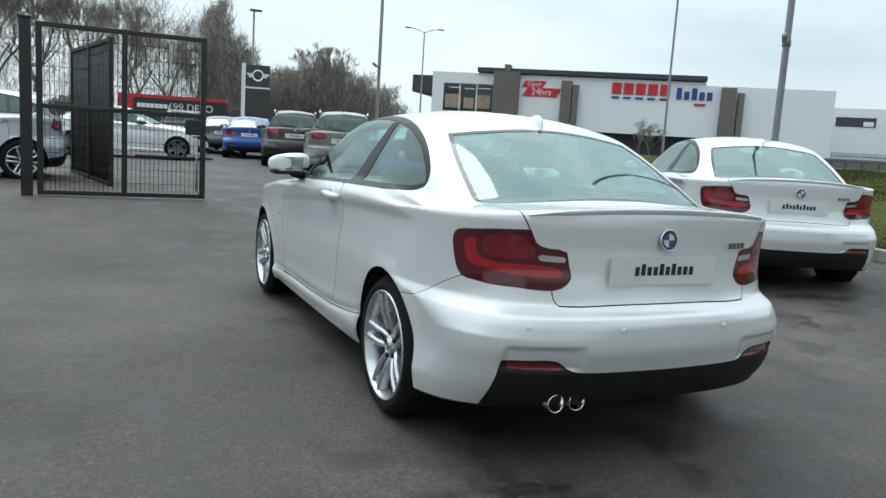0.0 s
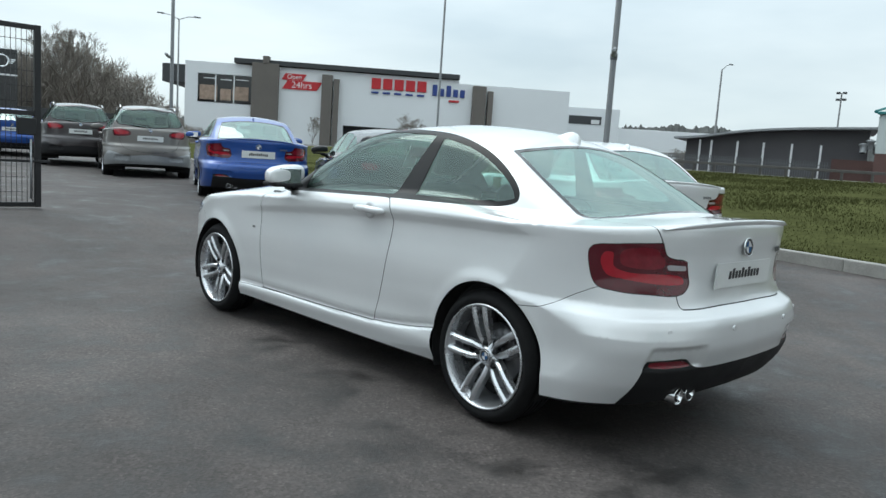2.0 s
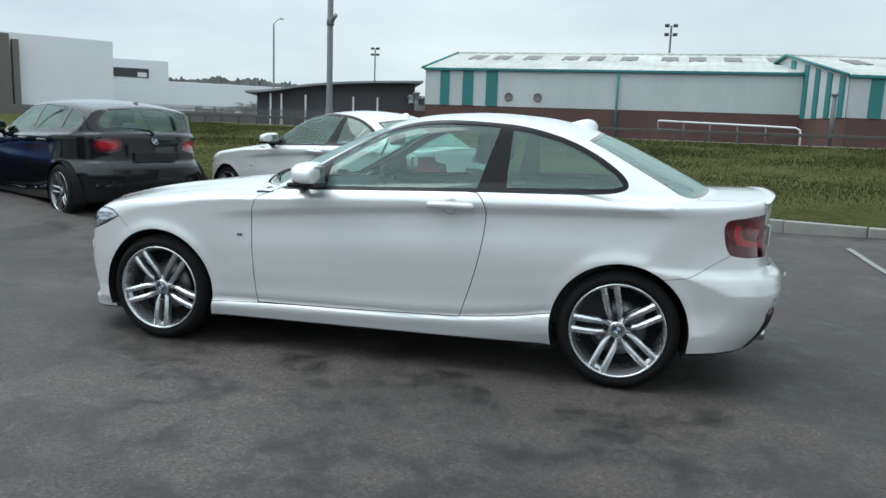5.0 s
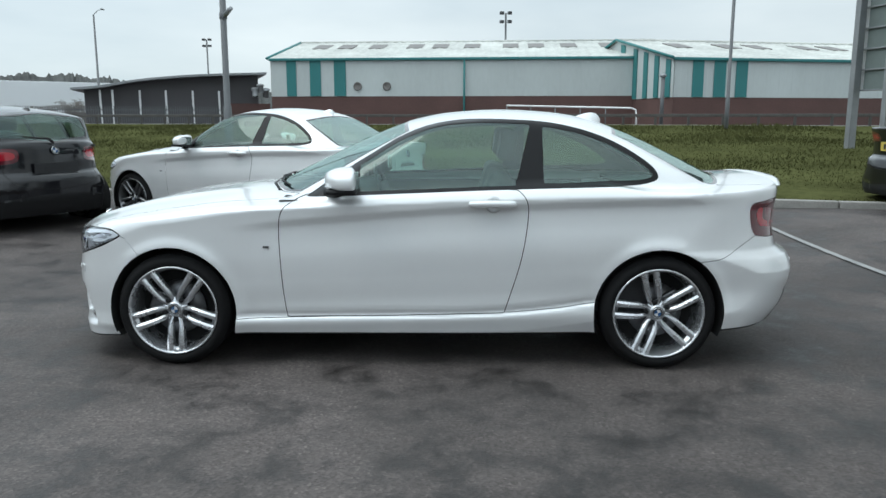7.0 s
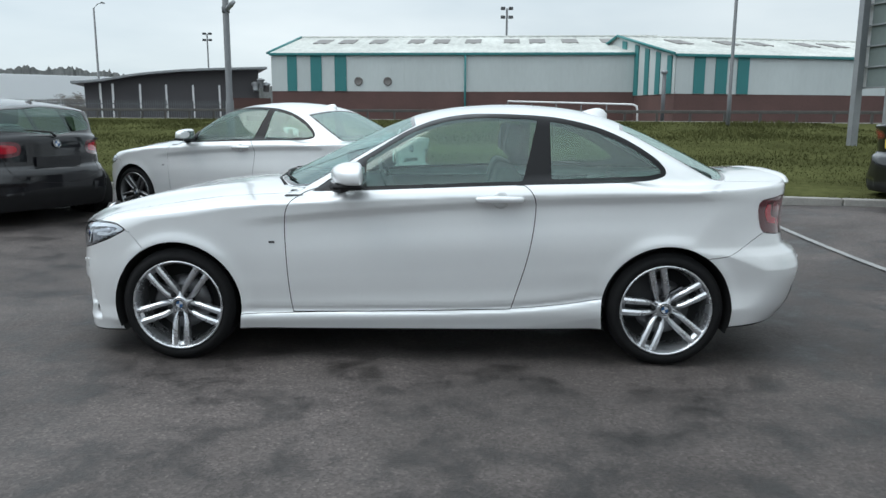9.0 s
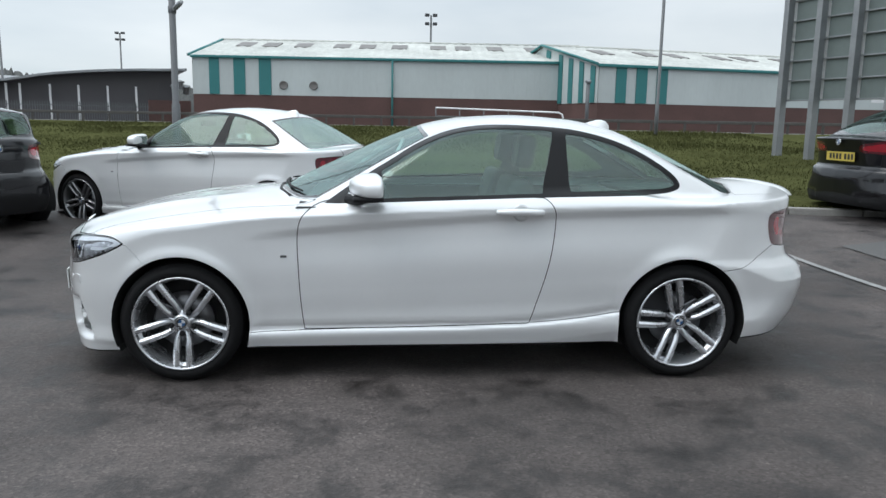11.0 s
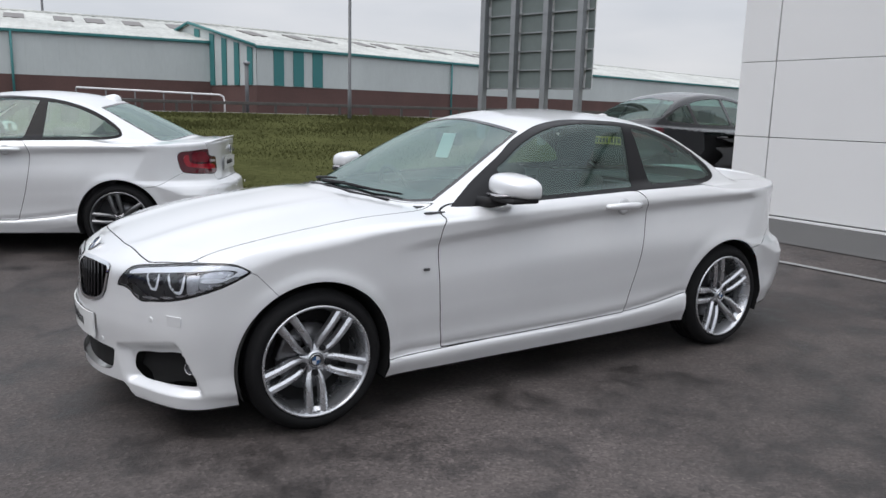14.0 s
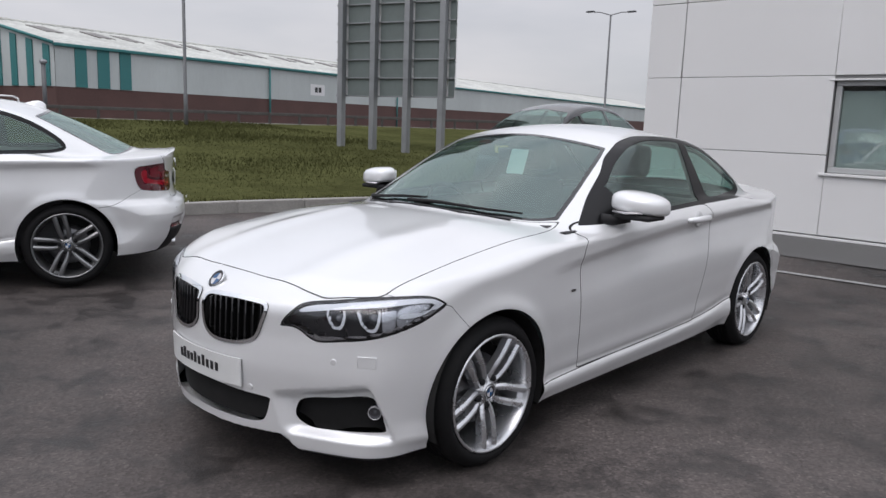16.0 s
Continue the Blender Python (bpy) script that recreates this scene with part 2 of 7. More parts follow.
# ---- car bodies: smooth solids, meshed and then cut along their shut lines ----
def curve(pairs):
    """A smooth curve through (a, b) pairs without overshoot."""
    p = np.array(sorted(pairs), float)
    x, y = p[:, 0], p[:, 1]
    h, d = np.diff(x), np.diff(y) / np.diff(x)
    m = np.empty(len(x))
    m[0], m[-1] = d[0], d[-1]
    with np.errstate(divide="ignore", invalid="ignore"):
        w1, w2 = 2 * h[1:] + h[:-1], h[1:] + 2 * h[:-1]
        inner = (w1 + w2) / (w1 / d[:-1] + w2 / d[1:])
    m[1:-1] = np.where(d[:-1] * d[1:] > 0, inner, 0)

    def at(v):
        v = np.asarray(v, float)
        k = np.clip(np.searchsorted(x, v) - 1, 0, len(x) - 2)
        u = np.clip((v - x[k]) / h[k], -0.6, 1.6)
        inside = y[k] * (1 + 2 * u) * (1 - u) ** 2 + h[k] * m[k] * u * (1 - u) ** 2 + y[k + 1] * u * u * (3 - 2 * u) + h[k] * m[k + 1] * u * u * (u - 1)
        low, high = y[k] + m[k] * (v - x[k]), y[k + 1] + m[k + 1] * (v - x[k + 1])
        return np.where(u < 0, low, np.where(u > 1, high, inside))
    return at


def smax(a, b, k):
    t = np.clip(0.5 + 0.5 * (a - b) / k, 0, 1)
    return b + (a - b) * t + k * t * (1 - t)


def smin(a, b, k):
    return -smax(-a, -b, k)


def ease(v):
    v = np.clip(v, 0, 1)
    return v * v * (3 - 2 * v)


def bump(v, w):
    return np.exp(-(v / w) ** 2)


class Coupe:
    """Two-door coupe, 4.43 m long; y forward, origin on the ground amid the wheels."""
    base, arch, reach, tall = 1.332, 0.352, (-2.36, 2.22), 1.46
    plan = staticmethod(curve([(-2.3, .77), (-2.0, .838), (-1.7, .874), (-1.345, .889), (-.9, .882), (-.4, .878), (.3, .878), (.8, .879), (1.2, .883), (1.345, .880), (1.57, .858), (1.75, .828), (1.9, .79), (2.1, .735)]))
    crease = staticmethod(curve([(-2.1, .955), (-1.85, .955), (-1.2, .948), (-.5, .932), (.1, .907), (.7, .880), (1.1, .855), (1.6, .81)]))
    below = staticmethod(curve([(-.80, -.048), (-.70, -.030), (-.635, -.012), (-.60, -.016), (-.52, -.022), (-.40, -.010), (-.25, .003), (-.14, .001), (-.05, -.001), (.0, .0), (.025, -.011), (.05, -.032), (.07, -.060), (.09, -.095), (.15, -.24)]))
    hood = staticmethod(curve([(2.14, .705), (2.02, .764), (1.85, .818), (1.6, .880), (1.345, .922), (1.0, .962), (.7, .972), (.5, .985), (.2, 1.03), (-.5, 1.06), (-1.0, 1.05), (-1.3, 1.018), (-1.6, 1.012), (-1.83, 1.016), (-2.0, 1.020), (-2.10, 1.022), (-2.2, 1.012)]))
    glass = staticmethod(curve([(1.1, .68), (.8, .762), (.3, .800), (-.2, .808), (-.6, .800), (-1.0, .772), (-1.32, .733), (-1.6, .672), (-1.85, .60), (-2.1, .50)]))
    roof = staticmethod(curve([(1.25, .78), (.96, .945), (.6, 1.122), (.22, 1.296), (.02, 1.363), (-.2, 1.402), (-.5, 1.418), (-.8, 1.402), (-1.0, 1.370), (-1.23, 1.296), (-1.53, 1.162), (-1.83, 1.010), (-2.1, .87)]))
    screens = staticmethod(curve([(1.0, .34), (.2, .25), (-.2, .03), (-.6, .0), (-1.0, -.12), (-1.3, -.22), (-2.0, -.26)]))
    nose = staticmethod(curve([(.05, 2.04), (.09, 2.113), (.14, 2.133), (.22, 2.140), (.35, 2.146), (.46, 2.156), (.52, 2.152), (.60, 2.145), (.66, 2.145), (.70, 2.136), (.73, 2.114), (.78, 2.056), (.9, 1.90)]))
    nose_side = staticmethod(curve([(0, 0), (.1, .005), (.2, .021), (.35, .074), (.5, .142), (.62, .198), (.70, .246), (.76, .296), (.81, .362), (.85, .46), (.89, .62)]))
    tail = staticmethod(curve([(.15, -2.03), (.24, -2.09), (.34, -2.16), (.42, -2.188), (.5, -2.208), (.575, -2.206), (.610, -2.194), (.634, -2.160), (.655, -2.136), (.70, -2.122), (.78, -2.112), (.86, -2.114), (.92, -2.121), (.97, -2.126), (1.02, -2.124), (1.1, -2.11)]))
    tail_side = staticmethod(curve([(0, 0), (.3, .015), (.5, .058), (.6, .098), (.68, .150), (.75, .23), (.80, .32), (.84, .425), (.88, .6)]))
    under = staticmethod(curve([(2.2, .130), (1.85, .136), (1.66, .150), (1.55, .168), (.9, .175), (-1.0, .19), (-1.65, .215), (-2.0, .235), (-2.3, .27)]))
    swage = staticmethod(curve([(-2.1, .972), (-1.70, .963), (-1.25, .947), (-.8, .931), (-.36, .911), (.1, .880), (.7, .829), (1.07, .786), (1.4, .74)]))
    groove = staticmethod(curve([(-.42, 0), (-.34, -.001), (-.22, -.008), (-.12, -.0165), (-.07, -.0185), (-.052, -.0175), (-.030, -.0095), (-.006, -.0005), (0, 0), (.02, 0), (.1, 0)]))
    ledge = staticmethod(curve([(.12, -.02), (.165, -.005), (.185, .0), (.255, .002), (.272, .0), (.284, -.008), (.300, -.009), (.318, -.002), (.345, .004), (.42, .006), (.52, .002), (.62, 0), (.7, 0)]))
    step = staticmethod(curve([(1.1, -.012), (.7, -.002), (-.2, .010), (-.5, .024), (-.74, .050), (-1.0, .092)]))
    fillet, crown, arching = .03, .052, .056

    @classmethod
    def flank(c, y, z):
        zc = c.crease(y)
        w = c.plan(y) + c.below(z - zc - np.clip((.31 - z) / .15, 0, 1) * (.90 - zc))
        w = w + c.groove(z - c.swage(y)) * ease((1.06 - y) / .45) * ease((y + 2.08) / .45)
        w = w + c.ledge(z - c.step(y)) * np.clip((1.02 - y) / .08, 0, 1) * np.clip((y + 1.04) / .08, 0, 1)
        for s in (-1, 1):
            r = np.hypot(y - s * c.base, z - .318)
            w = w + .010 * bump(r - c.arch, .045) * (z > .1)
        return w

    @classmethod
    def nose_pocket(c, x, z):
        """Hollows round the fog lamps and over the splitter."""
        fog = ease((x - .370 - (.33 - z) * .30) / .050) * ease((.764 + (.326 - z) * .27 - x) / .030) * ease((z - .196) / .040) * ease((.418 - z + (x - .6) * .21) / .045)
        chin = ease((.370 + (.229 - z) * 1.1 - x) / .04) * ease((.196 - z) / .026)
        return .040 * fog + .14 * chin + np.where((x < .25) & (z > .375) & (z < .475), np.maximum(c.nose(z) - c.nose_side(x) - 2.118, 0), 0)

    @classmethod
    def tail_pocket(c, x, z):
        return .015 * ease((x - .37) / .06) * ease((.70 - x + (.47 - z) * .2) / .04) * ease((z - .40) / .03) * ease((.516 - z) / .026)

    @classmethod
    def lower(c, x, y, z):
        top = c.hood(y) - c.crown * (x / .72) ** 2 * np.where(y > 0, 1, .55) + .010 * bump(x - .36, .09) * np.clip((y - .9) * 2, 0, 1)
        g = smax(x - c.flank(y, z), z - top, np.clip(.02 + (y - .8) * .0875, .02, .055))
        g = smax(g, y - c.nose(z) + c.nose_side(x) + c.nose_pocket(x, z), .06)
        g = smax(g, c.tail(z) + c.tail_side(x) * (1 - .27 * np.clip((.66 - z) / .12, 0, 1)) - y + c.tail_pocket(x, z), .035)
        return smax(g, c.under(y) - z, .02)

    @classmethod
    def upper(c, x, y, z):
        wide = c.glass(y) - .52 * (z - 1) - .12 * np.maximum(z - 1, 0) ** 2
        top = c.roof(y + c.screens(y) * x * x) - c.arching * (x / .55) ** 2
        return smax(x - wide, z - top, .05)

    @classmethod
    def solid(c, x, y, z):
        cabin = np.maximum(c.upper(x, y, z), c.tail(z) + c.tail_side(x) + .035 - y)
        return smin(c.lower(x, y, z), smax(cabin, c.crease(y) + .02 - z, .01), c.fillet)


class Hatch(Coupe):
    """Five-door hatchback, 4.33 m long."""
    reach, tall = (-2.12, 2.18), 1.48
    plan = staticmethod(curve([(-2.1, .62), (-1.9, .71), (-1.6, .80), (-1.345, .855), (-.5, .878), (.3, .878), (.8, .879), (1.345, .882), (1.65, .872), (1.9, .84), (2.1, .80)]))
    hood = staticmethod(curve([(2.10, .70), (1.98, .77), (1.85, .82), (1.6, .89), (1.345, .935), (1.0, .972), (.7, .98), (.2, .975), (-.5, 1.00), (-1.2, 1.02), (-1.9, 1.03), (-2.1, 1.02)]))
    glass = staticmethod(curve([(1.1, .68), (.8, .762), (.3, .800), (-.4, .808), (-1.0, .79), (-1.5, .755), (-1.9, .71), (-2.1, .68)]))
    roof = staticmethod(curve([(1.25, .80), (.96, .955), (.6, 1.13), (.22, 1.30), (.02, 1.365), (-.2, 1.405), (-.5, 1.421), (-.9, 1.415), (-1.3, 1.39), (-1.6, 1.355), (-1.72, 1.325), (-1.80, 1.24), (-1.95, 1.06), (-2.05, .92)]))
    screens = staticmethod(curve([(1.0, .34), (.2, .25), (-.2, .03), (-.8, .0), (-1.6, -.06), (-2.0, -.10)]))
    tail_side = staticmethod(curve([(0, 0), (.3, .025), (.45, .065), (.55, .115), (.62, .17), (.68, .25), (.74, .37), (.80, .55), (.86, .8)]))
    tail = staticmethod(curve([(.15, -1.86), (.24, -1.93), (.34, -1.98), (.45, -2.01), (.6, -2.01), (.66, -1.99), (.70, -1.95), (.8, -1.94), (.95, -1.93), (1.05, -1.90), (1.15, -1.87)]))


class Utility(Coupe):
    """Compact sport utility car, 4.44 m long."""
    base, arch, reach, tall = 1.335, .385, (-2.3, 2.2), 1.66
    plan = staticmethod(curve([(-2.25, .84), (-2.0, .875), (-1.7, .90), (-1.3, .912), (0, .905), (1.3, .910), (1.7, .89), (1.95, .85), (2.1, .82)]))
    crease = staticmethod(curve([(-2.1, 1.0), (-1.2, .985), (-.5, .965), (.1, .94), (.7, .92), (1.6, .88)]))
    hood = staticmethod(curve([(2.15, .80), (2.0, .88), (1.85, .93), (1.6, .985), (1.3, 1.02), (.95, 1.05), (.7, 1.05), (-.5, 1.07), (-1.5, 1.08), (-2.0, 1.09), (-2.2, 1.09)]))
    glass = staticmethod(curve([(1.1, .72), (.8, .79), (.3, .83), (-.5, .84), (-1.2, .825), (-1.7, .80), (-2.0, .775), (-2.2, .75)]))
    roof = staticmethod(curve([(1.3, .88), (1.0, 1.06), (.6, 1.29), (.25, 1.47), (.05, 1.54), (-.2, 1.578), (-.6, 1.598), (-1.1, 1.59), (-1.6, 1.555), (-1.85, 1.52), (-1.93, 1.46), (-2.05, 1.25), (-2.14, 1.08), (-2.2, .95)]))
    screens = staticmethod(curve([(1.0, .30), (.2, .22), (-.2, .03), (-.8, .0), (-1.7, -.05), (-2.1, -.08)]))
    nose = staticmethod(curve([(.2, 2.02), (.3, 2.09), (.5, 2.12), (.7, 2.115), (.8, 2.08), (.9, 2.0), (1.0, 1.9)]))
    tail = staticmethod(curve([(.2, -2.10), (.3, -2.17), (.42, -2.205), (.6, -2.21), (.70, -2.20), (.76, -2.15), (.9, -2.14), (1.05, -2.13), (1.2, -2.09), (1.3, -2.05)]))
    under = staticmethod(curve([(2.2, .28), (1.7, .24), (.9, .22), (-1.0, .22), (-1.65, .26), (-2.0, .30), (-2.3, .34)]))
    below = staticmethod(curve([(-.85, -.048), (-.74, -.030), (-.66, -.010), (-.60, -.010), (-.52, -.022), (-.40, -.010), (-.25, .004), (-.14, .0), (-.055, -.012), (-.012, -.002), (.0, .0), (.03, -.014), (.07, -.040), (.12, -.075), (.2, -.16)]))
    wheel = .345


class BigUtility(Utility):
    """Coupe-roofed sport utility car, 4.9 m long."""
    base, arch, reach, tall = 1.465, .42, (-2.55, 2.45), 1.78
    plan = staticmethod(curve([(-2.45, .88), (-2.2, .93), (-1.8, .98), (-1.45, .985), (0, .96), (1.4, .975), (1.9, .95), (2.2, .90), (2.4, .86)]))
    crease = staticmethod(curve([(-2.3, 1.08), (-1.2, 1.07), (-.5, 1.05), (.1, 1.03), (.7, 1.0), (1.7, .96)]))
    hood = staticmethod(curve([(2.4, .92), (2.2, 1.0), (1.9, 1.06), (1.4, 1.11), (.95, 1.14), (-.5, 1.16), (-1.5, 1.18), (-2.1, 1.20), (-2.3, 1.20), (-2.4, 1.19)]))
    glass = staticmethod(curve([(1.2, .78), (.8, .85), (.3, .885), (-.5, .89), (-1.2, .86), (-1.7, .80), (-2.0, .74), (-2.4, .62)]))
    roof = staticmethod(curve([(1.45, .98), (1.1, 1.16), (.6, 1.45), (.3, 1.58), (.05, 1.655), (-.3, 1.695), (-.7, 1.70), (-1.1, 1.665), (-1.5, 1.57), (-1.9, 1.41), (-2.25, 1.22), (-2.45, 1.10)]))
    nose = staticmethod(curve([(.2, 2.25), (.3, 2.33), (.5, 2.37), (.8, 2.36), (.95, 2.30), (1.1, 2.15)]))
    tail = staticmethod(curve([(.2, -2.28), (.3, -2.36), (.45, -2.43), (.65, -2.44), (.78, -2.42), (.84, -2.36), (1.0, -2.37), (1.12, -2.40), (1.2, -2.42), (1.3, -2.42)]))
    wheel = .375
def outline(points, n=10):
    """A smooth closed line through points; a point given twice in a row is a corner."""
    p = [np.array(q, float) for q in points]
    out = []
    m = len(p)
    for i in range(m):
        a, b, c, d = p[i - 1], p[i], p[(i + 1) % m], p[(i + 2) % m]
        if np.allclose(b, c):
            out.append(b)
            continue
        if np.allclose(a, b):
            a = b - (c - b)
        if np.allclose(c, d):
            d = c + (c - b)
        la, lb, lc = (max(np.linalg.norm(v) ** .5, 1e-4) for v in (b - a, c - b, d - c))
        t1 = (b - a) / la - (c - a) / (la + lb) + (c - b) / lb
        t2 = (c - b) / lb - (d - b) / (lb + lc) + (d - c) / lc
        for k in range(n):
            u = k / n
            out.append((2 * u ** 3 - 3 * u ** 2 + 1) * b + (u ** 3 - 2 * u ** 2 + u) * t1 * lb + (3 * u ** 2 - 2 * u ** 3) * c + (u ** 3 - u ** 2) * t2 * lb)
    return np.array(out)


def inside(u, v, poly, mask):
    """Signed distance to a closed line, negative within; 1 off the mask."""
    s = np.ones(len(u))
    near = mask & (u > poly[:, 0].min() - .1) & (u < poly[:, 0].max() + .1) & (v > poly[:, 1].min() - .1) & (v < poly[:, 1].max() + .1)
    q = np.stack([u[near], v[near]], 1)
    if not len(q):
        return s
    best, win = np.full(len(q), 9.0), np.zeros(len(q), bool)
    for a, b in zip(poly, np.roll(poly, -1, 0)):
        d = b - a
        L = d @ d
        if L < 1e-14:
            continue
        k = np.clip(((q - a) @ d) / L, 0, 1)
        best = np.minimum(best, np.hypot(*(q - a - k[:, None] * d).T))
        cross = (a[1] > q[:, 1]) != (b[1] > q[:, 1])
        with np.errstate(divide="ignore", invalid="ignore"):
            win ^= cross & (q[:, 0] < d[0] * (q[:, 1] - a[1]) / d[1] + a[0])
    s[near] = np.where(win, -best, best)
    return s


def cut(V, T, s):
    """Parts triangles along s = 0. Returns the points, those within (s < 0) and those without."""
    s = np.where(np.abs(s) < 1e-7, 1e-7, s)
    neg = s[T] < 0
    cnt = neg.sum(1)
    tin, tout = [T[cnt == 3]], [T[cnt == 0]]
    base = len(V)
    for lone, dest, rest in ((1, tin, tout), (2, tout, tin)):
        M = T[cnt == lone]
        if not len(M):
            continue
        k = np.argmax(neg[cnt == lone] == (lone == 1), axis=1)
        r = np.arange(len(M))
        a, b, c = M[r, k], M[r, (k + 1) % 3], M[r, (k + 2) % 3]
        e = np.sort(np.concatenate([np.stack([a, b], 1), np.stack([a, c], 1)]), 1)
        u, inv = np.unique(e, axis=0, return_inverse=True)
        inv = inv.ravel()
        w = (s[u[:, 0]] / (s[u[:, 0]] - s[u[:, 1]]))[:, None]
        V = np.concatenate([V, V[u[:, 0]] * (1 - w) + V[u[:, 1]] * w])
        ab, ac = base + inv[:len(M)], base + inv[len(M):]
        base = len(V)
        dest.append(np.stack([a, ab, ac], 1))
        rest += [np.stack([ab, b, c], 1), np.stack([ab, c, ac], 1)]
        s = np.concatenate([s, np.zeros(len(u))])
    return V, np.concatenate(tin), np.concatenate(tout)


def slope(body, V):
    """Outward normals of a body's solid."""
    x, y, z = np.abs(V[:, 0]), V[:, 1], V[:, 2]
    e = .0015
    g = np.stack([body.solid(x + e, y, z) - body.solid(np.abs(x - e), y, z), body.solid(x, y + e, z) - body.solid(x, y - e, z), body.solid(x, y, z + e) - body.solid(x, y, z - e)], 1)
    return g / np.maximum(np.linalg.norm(g, axis=1)[:, None], 1e-9)


def skin(body, h):
    """The half x >= 0 of a body's surface, as points and triangles."""
    y0, y1 = body.reach
    xs, ys, zs = np.arange(-h / 2, .99, h), np.arange(y0, y1, h), np.arange(.05, body.tall, h)
    G = body.solid(np.abs(xs)[:, None, None], ys[None, :, None], zs[None, None, :])
    sgn = G < 0
    nx, ny, nz = G.shape
    total = np.zeros((nx - 1, ny - 1, nz - 1, 3))
    count = np.zeros((nx - 1, ny - 1, nz - 1))
    corner = [(i, j, k) for i in (0, 1) for j in (0, 1) for k in (0, 1)]
    view = {c: G[c[0]:nx - 1 + c[0], c[1]:ny - 1 + c[1], c[2]:nz - 1 + c[2]] for c in corner}
    cells = None
    mixed = np.zeros(total.shape[:3], bool)
    first = view[(0, 0, 0)] < 0
    for c in corner[1:]:
        mixed |= (view[c] < 0) != first
    cells = np.argwhere(mixed)
    val = {c: view[c][mixed] for c in corner}
    pos, n = np.zeros((len(cells), 3)), np.zeros(len(cells))
    for c in corner:
        for ax in range(3):
            if c[ax]:
                continue
            d = list(c)
            d[ax] = 1
            d = tuple(d)
            hit = (val[c] < 0) != (val[d] < 0)
            with np.errstate(divide="ignore", invalid="ignore"):
                w = np.where(hit, val[c] / (val[c] - val[d]), 0)
            p = np.tile(np.array(c, float), (len(cells), 1))
            p[:, ax] = w
            pos += p * hit[:, None]
            n += hit
    V = (cells + pos / n[:, None]) * h + np.array([xs[0], ys[0], zs[0]])
    mid = cells[:, 0] == 0
    number = np.full(mixed.shape, -1)
    number[mixed] = np.arange(len(cells))
    quads = []
    for ax in range(3):
        o1, o2 = (ax + 1) % 3, (ax + 2) % 3
        lo, hi = [slice(None)] * 3, [slice(None)] * 3
        lo[ax], hi[ax] = slice(0, -1), slice(1, None)
        e = np.argwhere(sgn[tuple(lo)] != sgn[tuple(hi)])
        e = e[(e[:, o1] > 0) & (e[:, o2] > 0) & (e[:, o1] < sgn.shape[o1] - 1) & (e[:, o2] < sgn.shape[o2] - 1)]
        a, b = e.copy(), e.copy()
        c, d = e.copy(), e.copy()
        a[:, o1] -= 1
        a[:, o2] -= 1
        b[:, o2] -= 1
        d[:, o1] -= 1
        q = np.stack([number[tuple(v.T)] for v in (a, b, c, d)], 1)
        flip = ~sgn[tuple(e.T)]
        q[flip] = q[flip][:, ::-1]
        quads.append(q[(q >= 0).all(1)])
    Q = np.concatenate(quads)
    for _ in range(3):
        x, y, z = np.abs(V[:, 0]), V[:, 1], V[:, 2]
        g, e = body.solid(x, y, z), .001
        d = np.stack([body.solid(x + e, y, z) - body.solid(np.abs(x - e), y, z), body.solid(x, y + e, z) - body.solid(x, y - e, z), body.solid(x, y, z + e) - body.solid(x, y, z - e)], 1) / (2 * e)
        d[mid, 0] = 0
        V -= np.clip(g / np.maximum((d * d).sum(1), .2), -h, h)[:, None] * d
    V[mid, 0] = 0
    short = np.linalg.norm(V[Q[:, 0]] - V[Q[:, 2]], axis=1) < np.linalg.norm(V[Q[:, 1]] - V[Q[:, 3]], axis=1)
    A, B = Q[short], Q[~short]
    T = np.concatenate([A[:, [0, 1, 2]], A[:, [0, 2, 3]], B[:, [0, 1, 3]], B[:, [1, 2, 3]]])
    ok = (T[:, 0] != T[:, 1]) & (T[:, 1] != T[:, 2]) & (T[:, 0] != T[:, 2])
    return V, T[ok]


